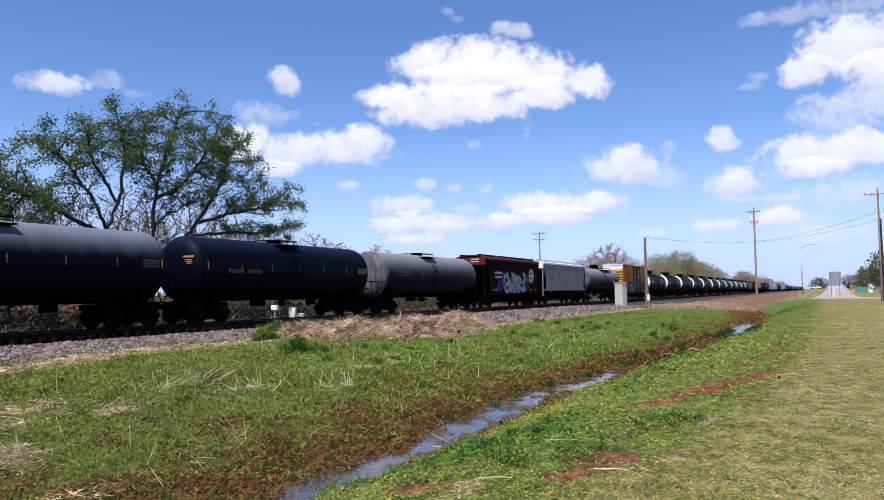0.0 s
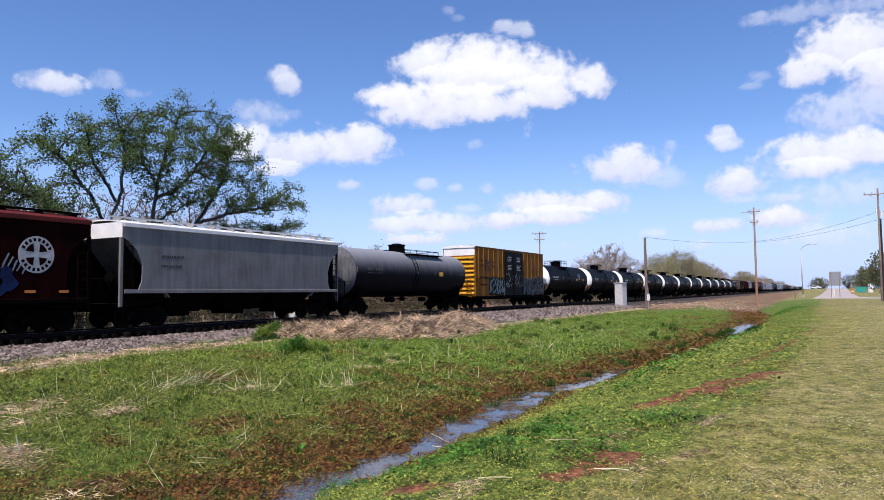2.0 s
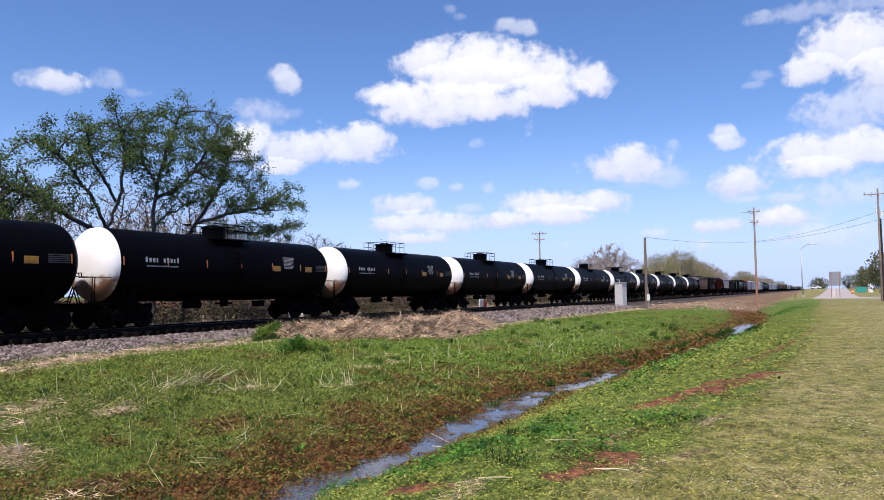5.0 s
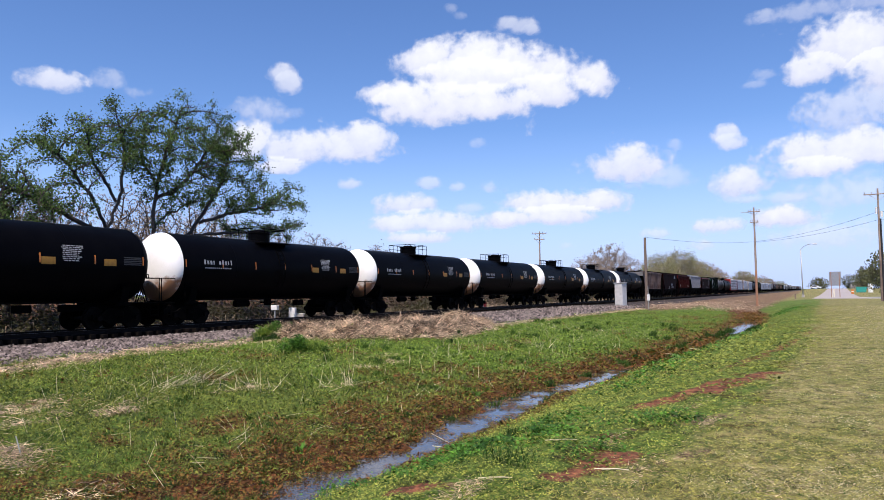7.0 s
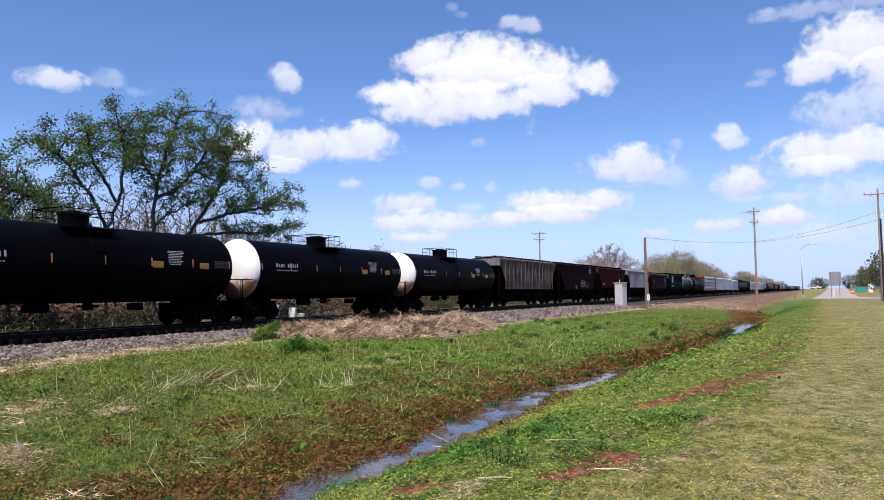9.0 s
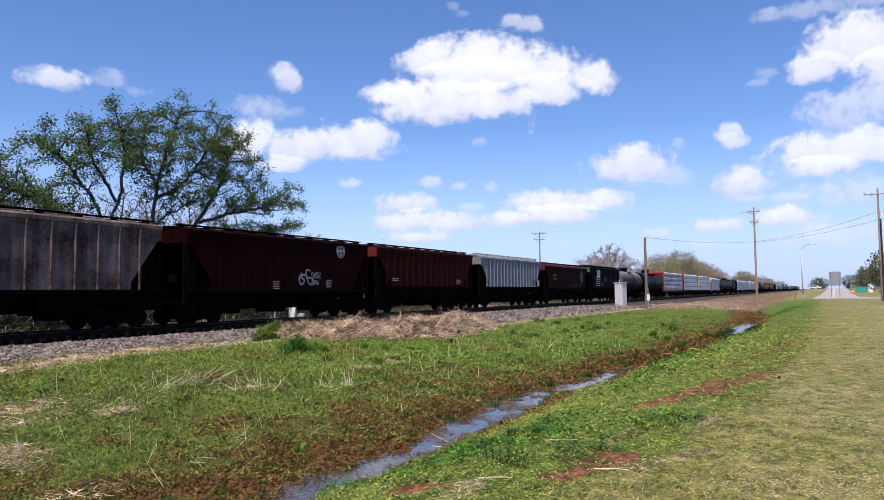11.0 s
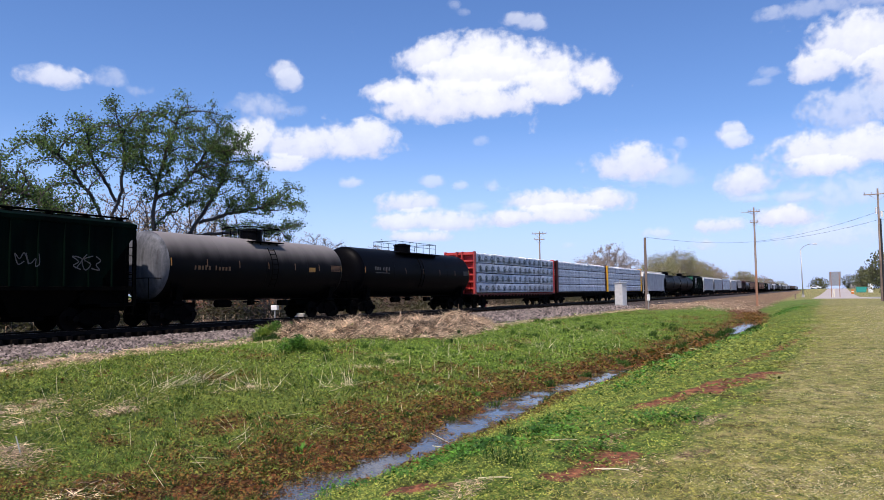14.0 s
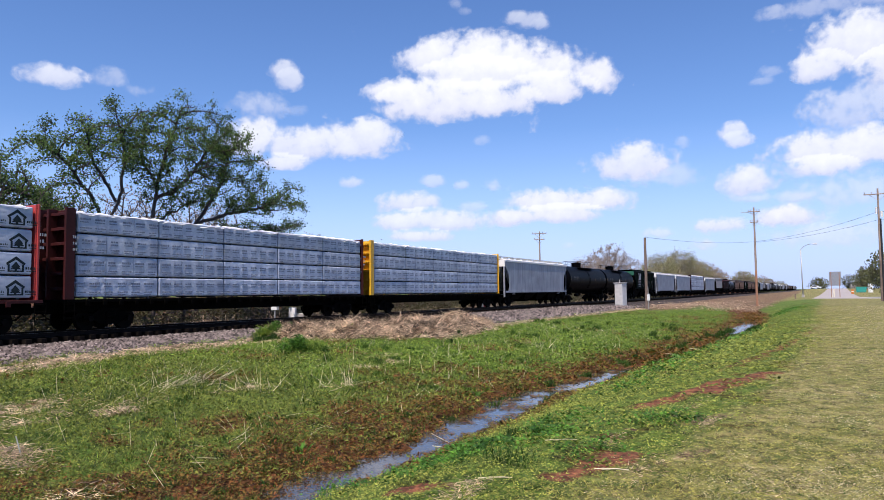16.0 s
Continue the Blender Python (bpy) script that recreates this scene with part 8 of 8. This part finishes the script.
# ---- clouds ----
def cloud_material():
    m = bpy.data.materials.new("painted_sunlit_cloud")
    m.use_nodes = True
    t = m.node_tree
    n, ln = t.nodes, t.links.new
    n.remove(n["Principled BSDF"])
    co, oi, off = n.new("ShaderNodeTexCoord"), n.new("ShaderNodeObjectInfo"), n.new("ShaderNodeVectorMath")
    off.operation = "MULTIPLY_ADD"
    off.inputs[1].default_value = (1, 1, 1)
    sc = n.new("ShaderNodeMath")
    sc.operation = "MULTIPLY"
    sc.inputs[1].default_value = 5000.0
    ln(oi.outputs["Random"], sc.inputs[0])
    ln(co.outputs["Object"], off.inputs[0])
    ln(sc.outputs[0], off.inputs[2])
    at = n.new("ShaderNodeAttribute")
    at.attribute_name = "puff"
    total = at.outputs["Fac"]
    for s, d, rough, weight in ((0.010, 3, 0.5, 1.2), (0.026, 3, 0.5, 0.7)):
        k = n.new("ShaderNodeTexNoise")
        k.inputs["Scale"].default_value, k.inputs["Detail"].default_value, k.inputs["Distortion"].default_value = s, d, 0.2
        k.inputs["Roughness"].default_value = rough
        ln(off.outputs[0], k.inputs["Vector"])
        a = n.new("ShaderNodeMath")
        a.operation = "MULTIPLY_ADD"
        a.inputs[1].default_value = weight
        ln(k.outputs[0], a.inputs[0])
        ln(total, a.inputs[2])
        total = a.outputs[0]
    al = n.new("ShaderNodeMapRange")
    al.interpolation_type = "SMOOTHSTEP"
    al.inputs["From Min"].default_value, al.inputs["From Max"].default_value = 1.18, 1.76
    ln(total, al.inputs["Value"])
    st = n.new("ShaderNodeAttribute")
    st.attribute_name = "thick"
    mul = n.new("ShaderNodeMath")
    mul.operation = "MULTIPLY"
    ln(al.outputs[0], mul.inputs[0])
    ln(st.outputs["Fac"], mul.inputs[1])
    mix = n.new("ShaderNodeMix")
    mix.data_type = "RGBA"
    mix.inputs["A"].default_value, mix.inputs["B"].default_value = (0.55, 0.60, 0.72, 1), (0.765, 0.805, 0.82, 1)
    # Bright tops and greyer bases are painted into the glow by height.
    lf = n.new("ShaderNodeAttribute")
    lf.attribute_name = "crest"
    bel = n.new("ShaderNodeMath")
    bel.operation = "MULTIPLY_ADD"
    bel.inputs[1].default_value = 0.55
    ln(lf.outputs["Fac"], bel.inputs[0])
    ln(total, bel.inputs[2])
    r = n.new("ShaderNodeMapRange")
    r.inputs["From Min"].default_value, r.inputs["From Max"].default_value = 1.35, 2.5
    ln(bel.outputs[0], r.inputs["Value"])
    ln(r.outputs[0], mix.inputs["Factor"])
    em, tr, ms = n.new("ShaderNodeEmission"), n.new("ShaderNodeBsdfTransparent"), n.new("ShaderNodeMixShader")
    em.inputs["Strength"].default_value = CLOUD_GLOW
    ln(mix.outputs["Result"], em.inputs["Color"])
    ln(mul.outputs[0], ms.inputs[0])
    ln(tr.outputs[0], ms.inputs[1])
    ln(em.outputs[0], ms.inputs[2])
    ln(ms.outputs[0], n["Material Output"].inputs["Surface"])
    return m


def painted_horizon_haze():
    """Glowing pale blue band that paints haze low over the horizon, far behind everything."""
    m = bpy.data.materials.new("painted_horizon_haze")
    m.use_nodes = True
    t = m.node_tree
    n, ln = t.nodes, t.links.new
    n.remove(n["Principled BSDF"])
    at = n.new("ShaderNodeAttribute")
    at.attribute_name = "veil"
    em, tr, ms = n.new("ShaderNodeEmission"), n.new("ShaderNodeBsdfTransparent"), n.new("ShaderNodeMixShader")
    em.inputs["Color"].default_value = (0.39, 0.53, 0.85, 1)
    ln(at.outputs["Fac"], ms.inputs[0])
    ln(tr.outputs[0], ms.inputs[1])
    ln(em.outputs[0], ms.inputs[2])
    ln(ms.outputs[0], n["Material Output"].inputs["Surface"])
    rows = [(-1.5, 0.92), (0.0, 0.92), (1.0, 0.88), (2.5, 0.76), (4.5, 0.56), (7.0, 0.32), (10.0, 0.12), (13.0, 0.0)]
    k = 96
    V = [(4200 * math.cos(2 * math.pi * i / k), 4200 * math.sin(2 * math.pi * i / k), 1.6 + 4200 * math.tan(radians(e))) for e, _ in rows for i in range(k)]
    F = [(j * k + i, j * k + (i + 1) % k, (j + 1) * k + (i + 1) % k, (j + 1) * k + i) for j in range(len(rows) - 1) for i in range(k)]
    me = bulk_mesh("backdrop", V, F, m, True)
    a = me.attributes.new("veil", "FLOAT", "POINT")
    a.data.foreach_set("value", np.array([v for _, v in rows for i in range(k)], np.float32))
    tagged(new("backdrop", me), "painted pale blue haze glowing along the far horizon", "sky", kind="structure")


painted_horizon_haze()
CLOUD_GLOW = 1.0
M_CLOUD = cloud_material()
CLOUD_FAR = 3000.0


def cloud(strength, da, de, lobes):
    """A drifting cloud: a swollen shell over its lobes (bearing and height, half width and half height, in degrees)."""
    d = CLOUD_FAR + 20 * len(DRIFT)
    k = d * math.tan(radians(1.0))
    ca = sum(l[0] for l in lobes) / len(lobes)
    ce = sum(l[1] for l in lobes) / len(lobes)
    L = np.array([((l[0] - ca) * k * math.cos(radians(ce)), (l[1] - ce) * k, l[2] * k * math.cos(radians(ce)), l[3] * k) for l in lobes])
    x0, x1 = (L[:, 0] - L[:, 2] * 1.6).min(), (L[:, 0] + L[:, 2] * 1.6).max()
    z0, z1 = (L[:, 1] - L[:, 3] * 1.6).min(), (L[:, 1] + L[:, 3] * 1.6).max()
    step = max(7.0, (x1 - x0) / 110)
    xs, zs = np.arange(x0, x1 + step, step), np.arange(z0, z1 + step, step)
    X, Z = np.meshgrid(xs, zs, indexing="ij")
    D, C = np.zeros_like(X), np.full_like(X, -1.0)
    for cx, cz, rx, rz in L:
        q = np.sqrt(((X - cx) / rx) ** 2 + ((Z - cz) / np.where(Z < cz, rz * 0.8, rz * 1.05)) ** 2)
        D = np.maximum(D, 1.0 * np.exp(-0.75 * q ** 2) * np.clip((1.6 - q) / 0.4, 0, 1)) + 0.10 * np.exp(-1.2 * q * q)
        C = np.maximum(C, np.clip((Z - cz) / rz, -1, 1) * (q < 1.3) + -9.0 * (q >= 1.3))
    D = np.clip(D, 0, 1) * (0.60 + 0.40 * strength)
    swell = 55 * np.sqrt(D) + 10 * wavy(X, Z, 0.02, 1.0 + len(DRIFT)) * D
    n, m = X.shape
    i = (np.arange(n - 1)[:, None] * m + np.arange(m - 1)[None]).ravel()
    F = np.stack([i, i + m, i + m + 1, i + 1], 1)
    F = F[D.ravel()[F].max(1) > 0]
    use = np.unique(F)
    new_i = np.full(n * m, -1)
    new_i[use] = np.arange(len(use))
    F = new_i[F]
    V = np.stack([X.ravel(), -swell.ravel(), Z.ravel()], 1)[use]
    me = bulk_mesh("cloud", V, F, M_CLOUD, True)
    for name, val in (("puff", D.ravel()[use]), ("crest", C.ravel()[use]), ("thick", np.full(len(use), strength))):
        a = me.attributes.new(name, "FLOAT", "POINT")
        a.data.foreach_set("value", np.asarray(val, np.float32))
    ob = tagged(new("cloud", me), "white fair-weather cumulus cloud with ragged edges" if strength > 0.6 else "thin ragged wisp of white cloud", "cloud", "drifting clouds")
    def stand(a, e):
        az = HEADING - radians(a)
        p = EYE + Vector((math.cos(az) * math.cos(radians(e)), math.sin(az) * math.cos(radians(e)), math.sin(radians(e)))) * d
        return Matrix.Translation(p) @ pose(0, 0, 0, 0, 0, math.degrees(az) - 90) @ pose(0, 0, 0, e, 0, 0)
    ob.matrix_basis = stand(ca, ce)
    DRIFT.append((ob, stand(ca, ce), stand(ca + da, ce + de)))


cloud(1.0, 0.56, 0.42, [(-1.0, 18.3, 2.6, 1.4), (2.3, 17.9, 5.1, 1.9), (6.9, 17.3, 4.1, 1.7), (11.5, 16.6, 2.2, 1.4), (-3.8, 15.7, 2.8, 1.1), (-1.0, 14.7, 4.2, 1.5), (3.2, 14.8, 3.7, 1.3), (8.3, 15.6, 3.2, 1.1), (2.5, 16.4, 4.6, 1.5)])
cloud(.55, 1.31, 0.68, [(5.1, 20.8, 1.0, 0.55), (6.2, 20.5, 1.1, 0.6), (7.0, 20.2, 0.7, 0.4)])
cloud(.25, 0.66, 0.56, [(0.7, 22.1, 0.6, 0.35), (1.4, 21.6, 0.6, 0.35)])
cloud(.8, -0.08, 0.53, [(-29.0, 14.9, 2.0, 0.8)])
cloud(.35, 0.23, 0.26, [(-25.7, 15.4, 1.5, 0.8), (-23.9, 14.9, 1.1, 0.6)])
cloud(.7, 0.18, 0.43, [(-12.9, 17.0, 1.0, 0.85), (-12.4, 16.2, 0.9, 0.8)])
cloud(.45, 0.13, 0.69, [(-14.8, 13.9, 2.1, 1.0)])
cloud(.2, 0.53, 0.37, [(-12.2, 14.1, 0.8, 0.5)])
cloud(.9, 0.62, 0.55, [(-8.4, 11.6, 4.1, 1.5), (-12.0, 11.1, 3.5, 1.3), (-15.5, 11.4, 2.6, 1.7), (-13.7, 9.8, 2.2, 0.6), (-6.6, 12.2, 2.0, 1.2)])
cloud(.6, 0.23, 0.23, [(-7.5, 8.7, 1.0, 0.5)])
cloud(.85, 0.46, 0.27, [(-3.1, 7.0, 2.4, 0.9), (-3.8, 5.4, 2.0, 0.7), (-0.6, 5.5, 4.1, 0.9), (-2.2, 4.3, 2.3, 0.5)])
cloud(.4, 0.56, 0.22, [(1.7, 6.7, 1.6, 0.5)])
cloud(.5, 0.60, 0.27, [(-1.3, 8.8, 1.1, 0.5)])
cloud(.45, 0.60, 0.26, [(1.1, 8.4, 0.6, 0.4)])
cloud(.5, 0.60, 0.26, [(3.6, 8.4, 0.8, 0.5)])
cloud(.95, 0.63, 0.21, [(8.1, 6.8, 3.3, 1.1), (12.1, 6.9, 2.9, 0.9), (5.3, 5.8, 2.1, 0.7), (9.0, 5.9, 3.1, 0.7)])
cloud(.9, 0.78, 0.13, [(14.6, 9.7, 3.1, 1.4)])
cloud(.4, 0.85, 0.17, [(17.1, 8.6, 2.7, 1.0)])
cloud(.75, 0.96, 0.25, [(21.7, 11.4, 1.0, 0.75), (22.2, 10.8, 1.0, 0.6)])
cloud(.9, 0.86, 0.07, [(22.8, 7.9, 2.1, 1.1)])
cloud(.5, 0.91, 0.06, [(25.8, 6.6, 1.6, 0.5), (23.0, 6.7, 1.6, 0.4)])
cloud(1.0, 0.45, 0.06, [(25.8, 5.2, 2.0, 0.8)])
cloud(.85, 0.24, 0.03, [(21.3, 4.8, 2.0, 0.65)])
cloud(.95, 0.71, 0.13, [(28.7, 9.3, 3.7, 1.6), (31.5, 9.5, 2.4, 1.4), (27.6, 8.5, 2.2, 0.7)])
cloud(.95, 0.87, 0.23, [(30.0, 16.5, 2.8, 2.0), (32.0, 16.6, 2.4, 1.8), (27.8, 15.3, 1.8, 1.0), (32.2, 14.5, 2.0, 1.3)])
cloud(.4, 1.24, 0.29, [(25.0, 19.5, 1.8, 0.5), (28.7, 19.4, 3.2, 0.8), (31.6, 19.3, 2.0, 0.6)])
cloud(.28, 0.86, 0.29, [(23.8, 14.9, 1.0, 0.35), (24.8, 15.5, 0.9, 0.4)])
cloud(.6, 0.69, 0.21, [(29.5, 12.2, 2.6, 1.5), (32.1, 12.4, 2.0, 1.6)])
cloud(.3, 1.01, 0.27, [(18.0, 11.0, 0.6, 0.5)])
cloud(.25, 0.65, 0.34, [(2.7, 11.8, 0.8, 0.4)])
cloud(.45, 0.49, 0.09, [(30.0, 6.6, 3.8, 1.3), (28.8, 3.7, 3.9, 1.2)])
cloud(.55, 0.32, 0.03, [(20.1, 3.4, 1.1, 0.45)])
cloud(.5, 0.34, 0.03, [(16.8, 4.4, 1.1, 0.45)])
cloud(.25, 0.36, 0.04, [(10.0, 3.6, 0.7, 0.3)])


# ---- what moves ----
def motions():
    """The train runs by; the clouds drift."""
    run = [(0.0, 121.24), (0.5, 107.68), (1.0, 93.21), (1.5, 83.55), (2.0, 71.11), (2.5, 55.73), (3.0, 42.11), (3.5, 28.67), (4.0, 15.05), (6.5, -55.44), (7.0, -71.87), (7.5, -89.18), (8.0, -98.92),
           (8.5, -116.28), (9.0, -129.81), (11.5, -195.56), (12.0, -210.03), (12.5, -225.45), (13.0, -238.26), (13.5, -247.13), (14.0, -262.55), (14.5, -278.44), (15.0, -290.91), (15.5, -306.38), (16.0, -319.74)]
    for ob, at in TRAIN:
        walk(ob, [(t, pose(s + at, TRACK_Y, RAIL_Z)) for t, s in run])
    for ob, start, end in DRIFT:
        walk(ob, [(0.0, start), (16.0, end)])


motions()
